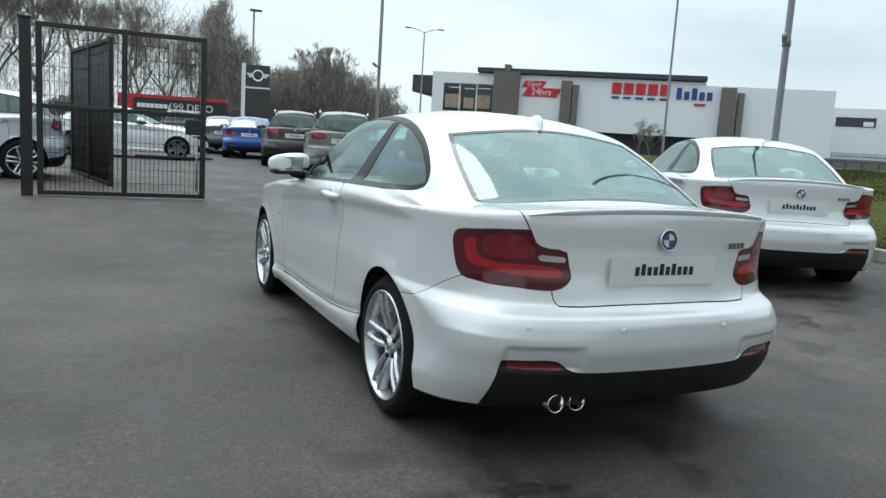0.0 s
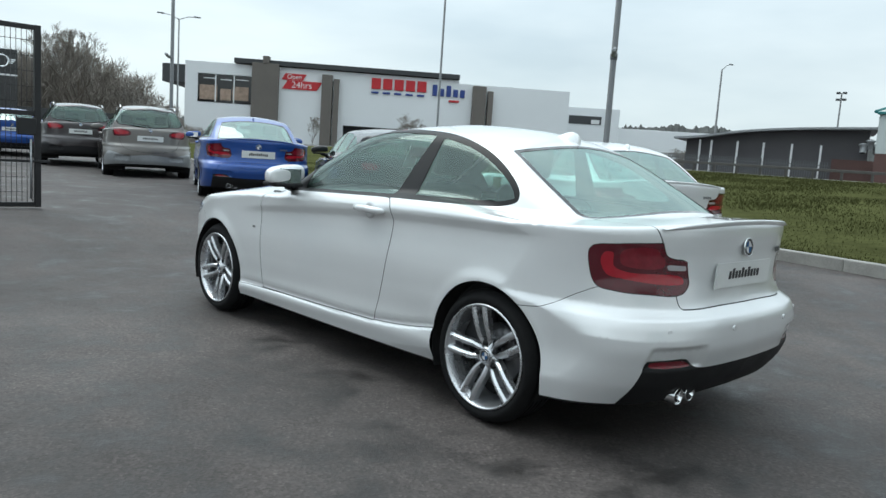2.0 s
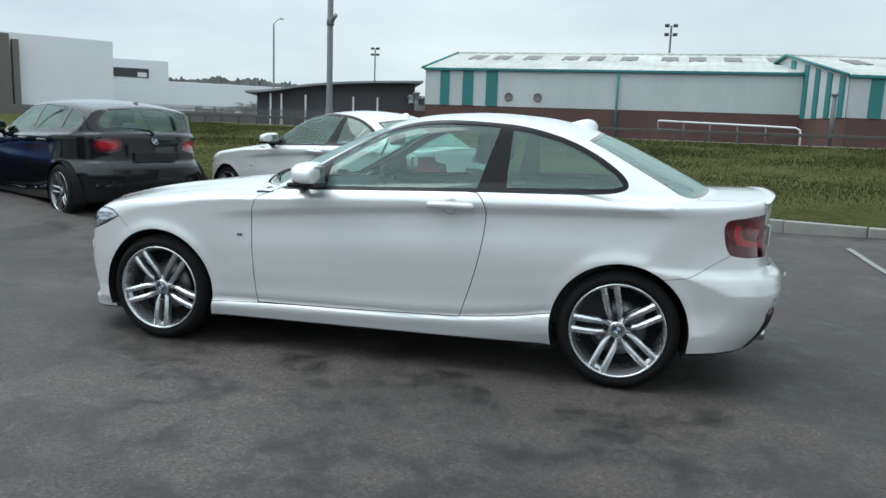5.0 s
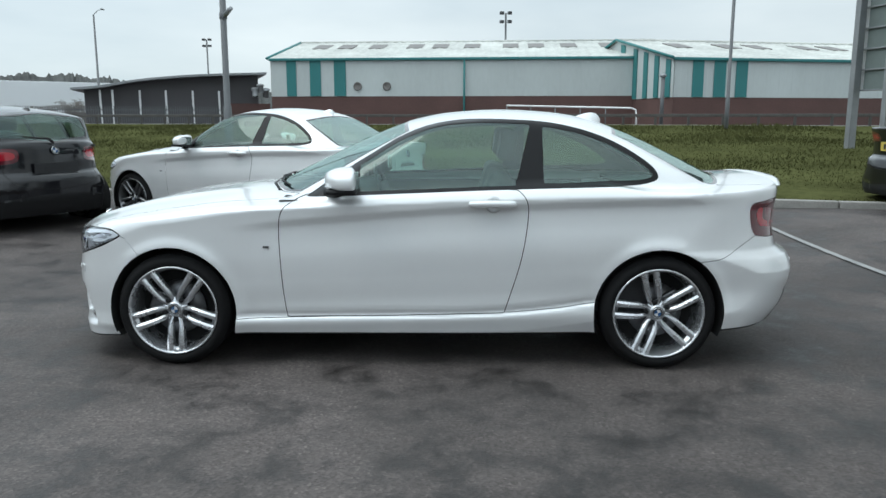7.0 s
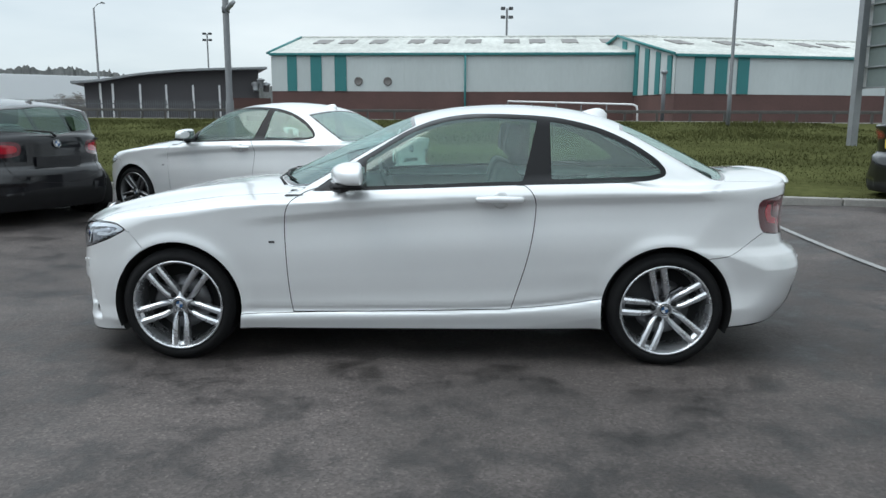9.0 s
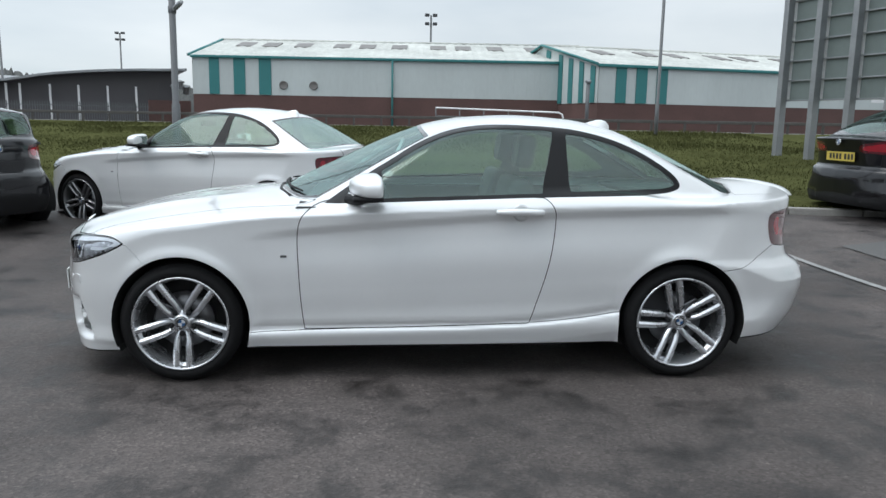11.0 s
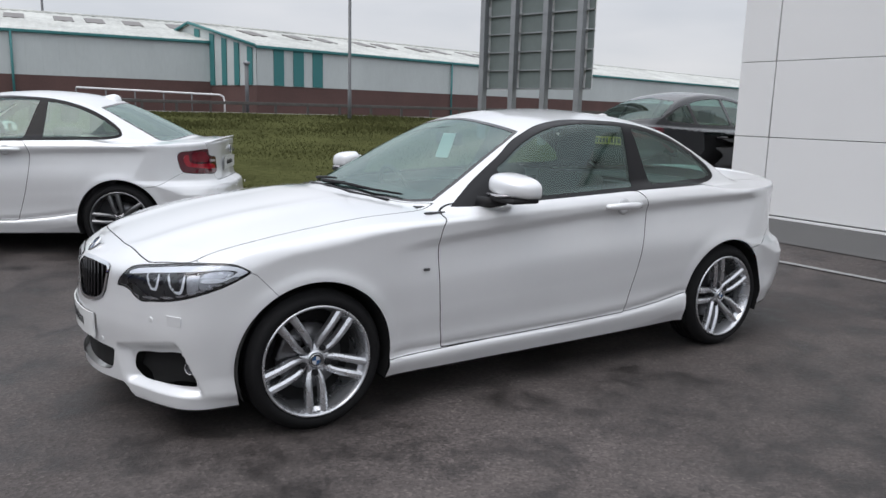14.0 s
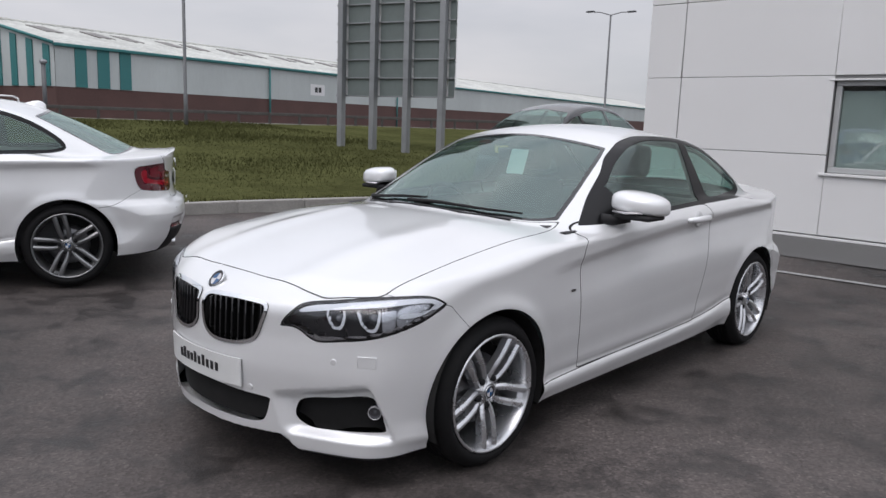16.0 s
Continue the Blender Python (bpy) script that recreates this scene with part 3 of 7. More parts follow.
class Kit:
    """The parts of a half body, cut from its skin."""
    def __init__(k, body, h):
        k.body = body
        k.V, k.rest = skin(body, h)
        k.parts, k.gaps = {}, []

    def copy(k, name, field, source):
        """Copies where field < 0 from a part into a new part, leaving the part whole."""
        k.V, got, rest = cut(k.V, k.parts[source], field(*k.V.T))
        k.parts[source] = np.concatenate([got, rest])
        k.parts[name] = got

    def take(k, name, field, source=None, gap=0.0):
        """Cuts where field(x, y, z) < 0 out of the rest (or of a part) into a part of that name."""
        T = k.rest if source is None else k.parts[source]
        if gap:
            k.V, got, T = cut(k.V, T, field(*k.V.T) - gap)
            k.V, got, strip = cut(k.V, got, field(*k.V.T) + gap)
            k.gaps.append(strip)
        else:
            k.V, got, T = cut(k.V, T, field(*k.V.T))
        if source is None:
            k.rest = T
        else:
            k.parts[source] = T
        k.parts[name] = got if name not in k.parts else np.concatenate([k.parts[name], got])

    def lining(k, sources, floor):
        """The inside of the roof and pillars above a height."""
        T = np.concatenate(sources)
        T = T[k.V[T][:, :, 2].min(1) > floor]
        return k.mesh("lining", T[:, ::-1], (1, -1), .026, True, True)

    def mesh(k, name, T, sides=(1, -1), inward=0.0, smooth=True, within=False):
        used = np.unique(T)
        N = np.zeros_like(k.V)
        N[used] = slope(k.body, k.V[used])
        P = k.V - N * inward
        vs, ts, ns = [], [], []
        for s in sides:
            f = np.array([s, 1, 1])
            vs.append(P * f)
            ns.append(N * f * (-1 if within else 1))
            ts.append((T if s > 0 else T[:, ::-1]) + len(P) * (len(vs) - 1))
        return tri_mesh(name, np.concatenate(vs), np.concatenate(ts), np.concatenate(ns), smooth)


def wheel_parts(radius, rim, width, spoke_pairs=5):
    """Meshes of one wheel, its outer face towards -x, hub at the origin."""
    w = width / 2
    made = {}
    prof = [(w - .02, rim - .004), (w, rim + .012), (w + .006, (radius + rim) / 2), (w - .008, radius - .022), (w - .03, radius - .004)]
    tread = []
    for k in range(5):
        a = (w - .035) * (1 - 2 * (k + .5) / 5)
        tread += [(a + .012, radius), (a - .012, radius), (a - .0125, radius - .006), (a - .0165, radius - .006)]
    tread = tread[:-2]
    made["tyre"] = lathe(prof + tread + [(-s, r) for s, r in prof[::-1]], 64)
    made["rim"] = lathe([(-w + .002, rim + .006), (-w - .003, rim + .003), (-w - .003, rim - .002), (-w + .004, rim - .006), (-w + .016, rim - .012), (-w + .06, rim - .022), (w * .3, rim - .032), (w, rim - .01)], 72)
    spokes = bmesh.new()
    n = 10
    for k in range(spoke_pairs):
        ang = math.pi / 2 + 2 * math.pi * k / spoke_pairs
        ca, sa = math.cos(ang), math.sin(ang)
        for s in (-1, 1):
            rows = []
            for i in range(n):
                u = i / (n - 1)
                r = .044 + u * (rim - .010 - .044)
                off = s * (.0295 - .0135 * max(0, 1 - u * 3.2) ** 1.6 + .0035 * u)
                half = .0125 + .0045 * u
                face = -w + .030 - .024 * u + .012 * (1 - u) ** 3 - .006 * math.sin(math.pi * u)
                ring = []
                for dx, dt in ((.040, -half * 1.1), (.009, -half), (.0, -half * .30), (.0, half * .30), (.009, half), (.040, half * 1.1)):
                    t = off + dt * s
                    ring.append(spokes.verts.new((face + dx, r * ca - t * sa, r * sa + t * ca)))
                rows.append(ring)
            for p, q in zip(rows, rows[1:]):
                for a in range(5):
                    spokes.faces.new((p[a], p[a + 1], q[a + 1], q[a]))
        # the web that closes each pair at the rim
        for r0, r1, dx0, dx1, wide in ((rim - .028, rim - .008, .030, .010, .017),):
            quad = [spokes.verts.new((-w + dx, r * ca - t * sa, r * sa + t * ca)) for r, dx, t in ((r0, dx0 + .008, -wide), (r0, dx0 + .008, wide), (r1, dx1 + .004, wide), (r1, dx1 + .004, -wide))]
            spokes.faces.new(quad)
        # star point of the hub between two pairs
        am = ang + math.pi / spoke_pairs
        cb, sb = math.cos(am), math.sin(am)
        tip = [spokes.verts.new((-w + d, r * cb - t * sb, r * sb + t * cb)) for r, d, t in ((.034, .030, -.013), (.034, .030, .013), (.074, .044, .0), (.034, .026, 0))]
        for f3 in ((0, 3, 2), (3, 1, 2)):
            spokes.faces.new([tip[i] for i in f3])
    add(spokes, lathe([(-w + .034, .0), (-w + .034, .032), (-w + .024, .036), (-w + .030, .043), (-w + .060, .054), (-w + .09, .056)], 40, smooth=False))
    bmesh.ops.recalc_face_normals(spokes, faces=spokes.faces)
    made["spokes"] = spokes
    made["bolt"] = lathe([(-w + .030, 0), (-w + .030, .007), (-w + .032, .0105), (-w + .031, .0125), (-w + .05, .0135)], 12)
    made["disc"] = lathe([(-.004, .06), (-.004, .150), (.02, .150), (.02, .06)], 48)
    cal = block(-.03, .05, .06, .155, -.055, .055, .012)
    made["caliper"] = cal
    made["barrel"] = lathe([(.03, .001), (.03, rim - .03)], 40)
    return made


def roundel(radius, depth=.006):
    """Badge meshes, facing -y, centred on the origin."""
    ring = lathe([(0, radius), (-depth, radius * .98), (-depth, radius * .70), (-depth * .6, radius * .66)], 32, "y")
    edge = lathe([(0, radius * 1.0), (-depth * 1.15, radius * 1.0), (-depth * 1.15, radius * .94), (-depth, radius * .93)], 32, "y")
    out = {"ring": ring, "edge": edge, "blue": bmesh.new(), "white": bmesh.new()}
    for q in range(4):
        bm = out["blue" if q % 2 else "white"]
        pts = [(0, 0)] + [(radius * .68 * math.cos(q * math.pi / 2 + a * math.pi / 16), radius * .68 * math.sin(q * math.pi / 2 + a * math.pi / 16)) for a in range(9)]
        bm.faces.new([bm.verts.new((x, -depth * .75, z)) for x, z in pts])
    return out


MESHES = {}


def shared(key, make):
    if key not in MESHES:
        got = make()
        if isinstance(got, bmesh.types.BMesh):
            bm, got = got, bpy.data.meshes.new(str(key))
            bm.to_mesh(got)
            bm.free()
        MESHES[key] = got
    return MESHES[key]


def put(name, key, make, material, parent, m=None, label=""):
    me = shared(key, make)
    ob = new(name, me)
    if not me.materials:
        me.materials.append(material)
    elif me.materials[0] != material:
        ob.material_slots[0].link = "OBJECT"
        ob.material_slots[0].material = material
    ob.parent = parent
    if m is not None:
        ob.matrix_basis = m
    return tagged(ob, label)


def badge(parent, m, radius, tag, flat=False):
    kit = MESHES.get(("roundel", tag)) or roundel(radius)
    MESHES[("roundel", tag)] = kit
    ring = None
    for nm, mat in (("ring", INK), ("edge", CHROME), ("blue", ROUNDELBLUE), ("white", ROUNDELWHITE)):
        if isinstance(kit[nm], bmesh.types.BMesh):
            me = bpy.data.meshes.new("badge_" + nm)
            kit[nm].to_mesh(me)
            kit[nm].free()
            me.materials.append(mat)
            kit[nm] = me
        ob = new("badge" if nm == "ring" else "badge_" + nm, kit[nm])
        if nm == "ring":
            ring = ob
            ob.parent, ob.matrix_basis = parent, m
            tagged(ob, "round black, blue and white badge")
        elif flat:
            ob.parent, ob.matrix_basis = parent, m
        else:
            ob.parent = ring


def wheels(car, body, tag, alloy, radius=.315, rim=.243, width=.215, out=.768, steer=0):
    kit = MESHES.get(("wheel", tag)) or wheel_parts(radius, rim, width)
    MESHES[("wheel", tag)] = kit
    for k, v in kit.items():
        if isinstance(v, bmesh.types.BMesh):
            me = bpy.data.meshes.new("wheel_" + k)
            v.to_mesh(me)
            v.free()
            kit[k] = me
    for side in (-1, 1):
        for front in (1, -1):
            m = pose(side * out, front * body.base, radius, 0, 0, 0 if side < 0 else 180)
            spin = pose(0, 0, 0, {(-1, 1): 180, (-1, -1): -13, (1, 1): 40, (1, -1): 100}[(side, front)], 0, 0)
            tyre = None
            for nm, name, mat in (("tyre", "wheel", RUBBER), ("rim", "rim", alloy), ("spokes", "spokes", alloy), ("disc", "brake_disc", BRAKE), ("caliper", "brake_caliper", BRAKE), ("barrel", "wheel_well", LINER)):
                ob = new(name, kit[nm])
                if not kit[nm].materials:
                    kit[nm].materials.append(mat)
                elif kit[nm].materials[0] != mat:
                    ob.material_slots[0].link = "OBJECT"
                    ob.material_slots[0].material = mat
                if tyre is None:
                    tyre = ob
                    ob.parent, ob.matrix_basis = car, m @ spin
                    tagged(ob, "black tyre on a silver twin-spoke alloy wheel" if alloy is ALLOY else "black tyre on a dark alloy wheel")
                else:
                    ob.parent = tyre
                    if nm in ("caliper",):
                        ob.matrix_basis = spin.inverted() @ pose(0, 0, 0, 20 if side * front < 0 else 150, 0, 0)
            for n in range(5):
                a = math.pi * (.5 + .4 * n)
                ob = new("wheel_bolt", kit["bolt"])
                if not kit["bolt"].materials:
                    kit["bolt"].materials.append(PLASTIC)
                ob.parent, ob.matrix_basis = tyre, pose(0, .060 * math.cos(a), .060 * math.sin(a))
            badge(tyre, pose(-width / 2 + .028, 0, 0, 0, 0, -90), .028, "hub", True)
def seat(parent, x, y, z, w=.50, tag="seat"):
    base = put("seat", (tag, "cushion"), lambda: block(-.25, .25, -.26, .26, 0, .17, .05, 3), LEATHER, parent, pose(x, y, z))
    put("backrest", (tag, "back"), lambda: block(-.25, .25, -.07, .07, 0, .60, .06, 3), LEATHER, base, pose(0, -.27, .12, 14, 0, 0))
    put("headrest", (tag, "head"), lambda: block(-.13, .13, -.05, .05, 0, .19, .045, 3), LEATHER, base, pose(0, -.43, .755, 8, 0, 0))


def cabin(car, tag, belt=.93, back=-1.3, front=.75, seat_z=.36, rear_seats=True):
    put("cabin_floor", (tag, "tub"), lambda: block(-.74, .74, back - .1, front, .24, .30), TRIM, car)
    put("dashboard", (tag, "dash"), lambda: block(-.70, .70, front - .42, front + .02, belt - .30, belt + .01, .07, 3), TRIM, car)
    put("parcel_shelf", (tag, "shelf"), lambda: block(-.62, .62, back - .45, back + .05, belt + .01, belt + .04, .01), TRIM, car)
    for s in (-1, 1):
        put("door_lining", (tag, "lining", s), lambda: block(s * .76 - .02, s * .76 + .02, back, front, .3, belt - .01, .015), TRIM, car)
        seat(car, s * .36, -.08, seat_z)
    put("rear_bench", (tag, "bench"), lambda: add(block(-.6, .6, back + .18, back + .66, seat_z, seat_z + .16, .05), block(-.6, .6, back + .03, back + .2, seat_z + .1, belt + .02, .05)), LEATHER, car)
    wheel = put("steering_wheel", (tag, "steer"), lambda: lathe([(.014 * math.sin(a * math.pi / 4), .175 + .014 * math.cos(a * math.pi / 4)) for a in range(9)], 28, "y"), TRIM, car, pose(.37, front - .47, belt - .05, -22, 0, 0))
    put("steering_hub", (tag, "boss"), lambda: block(-.16, .16, -.02, .02, -.05, .05, .018), TRIM, wheel)
    put("rear_view_mirror", (tag, "inner"), lambda: block(-.12, .12, -.02, .02, -.035, .035, .015), TRIM, car, pose(0, .14, belt + .30))


def plate(parent, m, tag, material, rows, bow=None):
    """A number plate with its unreadable writing as bars; bow sets how far it bends back at x."""
    def sheet_of():
        bm = block(-.26, .26, -.006, .0, -.056, .056)
        if bow:
            for k in range(1, 12):
                bmesh.ops.bisect_plane(bm, geom=bm.verts[:] + bm.edges[:] + bm.faces[:], plane_co=(-.26 + .52 * k / 12, 0, 0), plane_no=(1, 0, 0))
            for v in bm.verts:
                v.co.y += bow(abs(v.co.x))
        return bm
    p = put("number_plate", ("plate", bow is None), sheet_of, material, parent, m)
    for x, w, z, h in rows:
        put("writing", ("bar", w, h), lambda: block(-w / 2, w / 2, -.0078, -.0062, -h / 2, h / 2), INK, p, pose(x, bow(abs(x)) if bow else 0, z))


DEALER = [(-.135 + .03 * k, .020, (0, .006, 0, 0, .006, 0, .006, 0, 0, 0)[k], (.036, .046, .034, .034, .046, .034, .046, .034, .034, .034)[k]) for k in range(10)]
NUMBER = [(-.18 + .062 * k + (.03 if k > 3 else 0), .040, 0, .07) for k in range(7)]


# front roundel: y, z and lean; parking sensors: x, y, z and turn
BADGE = (2.072, .742, 42)
SENSORS = ((.613, 1.958, .517, 152), (.284, 2.101, .369, 165), (.603, -2.125, .574, 20), (.247, -2.227, .576, 5))


def coupe_kit(h):
    B = Coupe
    k = Kit(B, h)
    far = lambda x: np.ones(len(x), bool)
    for s in (1, -1):
        k.take("wheel_opening", lambda x, y, z: np.where((x > .5) & (z < .8), np.hypot(y - s * B.base, (z - .318) * np.where(z < .318, .8, 1)) - B.arch, 1))
    k.parts.pop("wheel_opening")
    k.take("underbody", lambda x, y, z: z - B.under(y) - .012)
    # side windows with their black frame
    dlo = outline([(.60, .938), (.60, .938), (.43, 1.055), (.25, 1.166), (.10, 1.256), (-.06, 1.322), (-.25, 1.356), (-.50, 1.358), (-.78, 1.336), (-1.02, 1.272), (-1.21, 1.176), (-1.325, 1.082), (-1.335, 1.040), (-1.27, 1.012), (-1.0, 1.000), (-.5, .985), (0, .965), (.3, .952)])
    glassline = lambda x, y, z: inside(y, z, dlo, (x > .35) & (z > .85))
    k.take("window_frame", glassline)
    k.take("door_window", lambda x, y, z: np.maximum(glassline(x, y, z) + .020, np.maximum(y - .30, -.545 - (z - .985) * .27 - y)), "window_frame")
    k.take("quarter_window", lambda x, y, z: np.maximum(glassline(x, y, z) + .026, y + .705), "window_frame")
    # screens
    ws = outline([(0.0, 0.887), (0.283, 0.862), (0.552, 0.753), (0.662, 0.644), (0.662, 0.644), (0.625, 0.429), (0.565, 0.147), (0.532, 0.041), (0.532, 0.041), (0.275, 0.066), (0.0, 0.065), (-0.4, 0.065), (-0.4, 0.065)])
    front = lambda x, y, z: inside(x, y, ws, (z > .93) & (y > -.3))
    k.take("screen_border", front)
    k.take("windscreen", lambda x, y, z: front(x, y, z) + .022, "screen_border")
    rw = outline([(0, -1.155), (.30, -1.145), (.515, -1.11), (.515, -1.11), (.565, -1.30), (.605, -1.55), (.61, -1.64), (.58, -1.685), (.40, -1.755), (0, -1.80), (-.4, -1.8), (-.4, -1.15)])
    back = lambda x, y, z: inside(x, y, rw, (z > .98) & (y < -.8))
    k.take("rear_screen_border", back)
    k.take("rear_window", lambda x, y, z: back(x, y, z) + .022, "rear_screen_border")
    # lamps
    hl = outline([(-1.652, .628), (-1.652, .628), (-1.611, .668), (-1.560, .702), (-1.522, .719), (-1.326, .742), (-1.031, .764), (-.855, .764), (-.794, .749), (-.750, .728), (-.750, .728), (-.792, .708), (-.880, .673), (-1.024, .635), (-1.168, .609), (-1.316, .593), (-1.438, .584), (-1.485, .597), (-1.531, .619), (-1.570, .628)])
    lamp = lambda x, y, z: inside(x - y, z, hl, (y > 1.3) & (x > .3))
    k.take("headlight_rim", lamp)
    k.take("headlight_lens", lambda x, y, z: lamp(x, y, z) + .007, "headlight_rim")
    inner = lambda name, points, hole=None: k.copy(name, lambda x, y, z: (lambda q: np.maximum(q, -inside(x - y, z, outline(hole), (y > 1.3) & (x > .3))) if hole else q)(inside(x - y, z, outline(points), (y > 1.3) & (x > .3))), "headlight_lens")
    inner("lamp_brow", [(-1.543, .691), (-1.505, .709), (-1.324, .732), (-1.031, .755), (-.863, .756), (-.806, .747), (-.770, .731), (-.770, .731), (-.805, .716), (-.881, .694), (-.893, .701), (-.829, .725), (-.820, .734), (-.862, .740), (-.947, .740), (-1.029, .735), (-1.321, .713)])
    inner("lamp_underline", [(-1.629, .625), (-1.578, .630), (-1.541, .618), (-1.497, .599), (-1.438, .594), (-1.316, .603), (-1.169, .619), (-1.025, .646), (-.895, .681), (-.813, .710), (-.822, .716), (-.899, .691), (-1.028, .657), (-1.168, .630), (-1.316, .615), (-1.439, .606), (-1.491, .611), (-1.535, .630), (-1.576, .637)])
    inner("lamp_ring_outer", [(-1.390, .707), (-1.378, .666), (-1.362, .643), (-1.316, .638), (-1.293, .663), (-1.294, .712)], [(-1.379, .745), (-1.364, .674), (-1.348, .653), (-1.325, .648), (-1.308, .669), (-1.313, .745)])
    inner("lamp_ring_inner", [(-1.226, .715), (-1.211, .674), (-1.186, .647), (-1.131, .638), (-1.108, .666), (-1.109, .722)], [(-1.215, .755), (-1.197, .679), (-1.175, .657), (-1.140, .649), (-1.123, .671), (-1.127, .755)])
    inner("lamp_reflector", [(-1.100, .718), (-1.100, .718), (-1.019, .724), (-1.019, .724), (-1.022, .646), (-1.022, .646), (-1.090, .637), (-1.090, .637)])
    inner("lamp_side_bowl", [(-1.010, .720), (-.853, .735), (-.838, .726), (-.896, .696), (-1.008, .658)])
    inner("lamp_side_line", [(-1.009, .700), (-.882, .705), (-.881, .698), (-1.009, .693)])
    tl = outline([(-1.035, .893), (-1.20, .920), (-1.462, .932), (-1.462, .932), (-1.495, .880), (-1.56, .862), (-1.640, .853), (-1.640, .853), (-1.655, .800), (-1.668, .752), (-1.625, .714), (-1.378, .714), (-1.20, .722), (-1.085, .742), (-1.045, .80)])
    rear = lambda x, y, z: inside(x + y, z, tl, (y < -1.5) & (x > .2))
    k.take("tail_light", rear, gap=.002)
    red = outline([(-1.100, .845), (-1.115, .879), (-1.150, .885), (-1.170, .880), (-1.176, .829), (-1.245, .806), (-1.612, .785), (-1.631, .760), (-1.224, .776), (-1.139, .791)])
    k.take("red_lens", lambda x, y, z: inside(x + y, z, red, (y < -1.5) & (x > .2)), "tail_light")
    mid = outline([(-1.215, .888), (-1.430, .903), (-1.455, .880), (-1.485, .862), (-1.485, .832), (-1.26, .826), (-1.215, .842)])
    k.take("upper_lens", lambda x, y, z: inside(x + y, z, mid, (y < -1.5) & (x > .2)), "tail_light")
    clear = outline([(-1.50, .840), (-1.50, .840), (-1.635, .833), (-1.635, .833), (-1.64, .812), (-1.64, .812), (-1.51, .816), (-1.51, .816)], 2)
    for src in ("tail_light", "red_lens"):
        k.take("reversing_lens", lambda x, y, z: inside(x + y, z, clear, (y < -1.5) & (x > .2)), src)
    # nose openings
    kid = outline([(.016, .684), (.030, .703), (.121, .713), (.249, .715), (.340, .706), (.354, .690), (.336, .623), (.308, .563), (.262, .540), (.181, .529), (.078, .538), (.024, .578)])
    grille = lambda x, y, z: inside(x, z, kid, y > 1.8)
    k.take("grille_surround", grille)
    k.take("grille_opening", lambda x, y, z: grille(x, y, z) + .013, "grille_surround")
    low = outline([(-.2, .356), (-.2, .356), (.10, .355), (.229, .347), (.366, .337), (.366, .337), (.340, .252), (.311, .234), (.15, .230), (-.2, .230), (-.2, .230)], 6)
    k.take("lower_intake", lambda x, y, z: inside(x, z, low, y > 1.8))
    fog = outline([(.434, .268), (.444, .325), (.468, .343), (.59, .366), (.706, .383), (.733, .361), (.752, .246), (.752, .246), (.598, .234), (.477, .235)])
    k.take("fog_intake", lambda x, y, z: inside(x, z, fog, y > 1.6))
    dif = outline([(-.2, .400), (-.2, .400), (.25, .402), (.40, .408), (.43, .416), (.484, .450), (.60, .453), (.686, .450), (.686, .450), (.697, .36), (.708, .25), (.712, .05), (.712, .05), (-.2, .05), (-.2, .05)])
    k.take("diffuser", lambda x, y, z: inside(x, z, dif, y < -1.75))
    ref = outline([(.445, .420), (.50, .442), (.60, .446), (.664, .444), (.664, .444), (.664, .420), (.664, .420), (.56, .416)])
    k.take("rear_reflector", lambda x, y, z: inside(x, z, ref, y < -1.75), "diffuser")
    # panels
    g = .0024
    door = outline([(.605, .945), (.70, .885), (.728, .80), (.725, .60), (.712, .40), (.698, .284), (.698, .284), (.1, .294), (-.495, .312), (-.495, .312), (-.580, .60), (-.614, .80), (-.616, .90), (-.596, .95), (-.560, .985), (-.560, .985), (-.2, 1.0), (.3, .98)])
    k.take("door", lambda x, y, z: inside(y, z, door, (x > .6) & (z < .997)), gap=g)
    bon = outline([(-.3, 1.983), (0, 1.983), (.09, 1.982), (.247, 1.978), (.437, 1.957), (.494, 1.946), (.534, 1.936), (.60, 1.895), (.708, 1.812), (.721, 1.754), (.730, 1.617), (.727, 1.319), (.724, 1.059), (.710, .834), (.674, .649), (.674, .649), (.541, .772), (.281, .878), (0, .901), (-.3, .901)])
    k.take("bonnet", lambda x, y, z: inside(x, y, bon, (y > .4) & (z > .68)), gap=g)
    boot = outline([(-.3, .656), (-.3, .656), (.20, .654), (.44, .650), (.468, .654), (.482, .712), (.436, .78), (.445, .853), (.555, .868), (.577, .93), (.60, .975), (.615, 1.02), (.615, 1.10), (-.3, 1.10)])
    lid = lambda x, y, z: np.maximum(inside(x, z, boot, (y < -1.6)), y + 1.70 - .0 * x)
    k.take("boot_lid", lid, gap=g)
    sill = curve([(1.1, .262), (.94, .270), (.4, .288), (-.5, .316), (-.8, .345), (-1.0, .380)])
    k.take("sill_skirt", lambda x, y, z: np.where((y < 1.0) & (y > -1.03) & (x > .5), z - sill(y), 1), gap=.0018)
    bs = curve([(-2.3, .705), (-1.88, .735), (-1.80, .700), (-1.70, .640), (-1.64, .615), (-1.5, .60)])
    k.take("rear_bumper", lambda x, y, z: np.where(y < -1.45, np.maximum(z - bs(y), y + 1.50), 1), gap=.0016)
    fs = curve([(2.2, .86), (1.9, .82), (1.75, .75), (1.60, .722), (1.52, .69), (1.4, .66)])
    k.take("front_bumper", lambda x, y, z: np.where(y > 1.45, np.maximum(z - fs(y), 1.50 + (z - .62) * .9 - y), 1), gap=.0014)
    return k


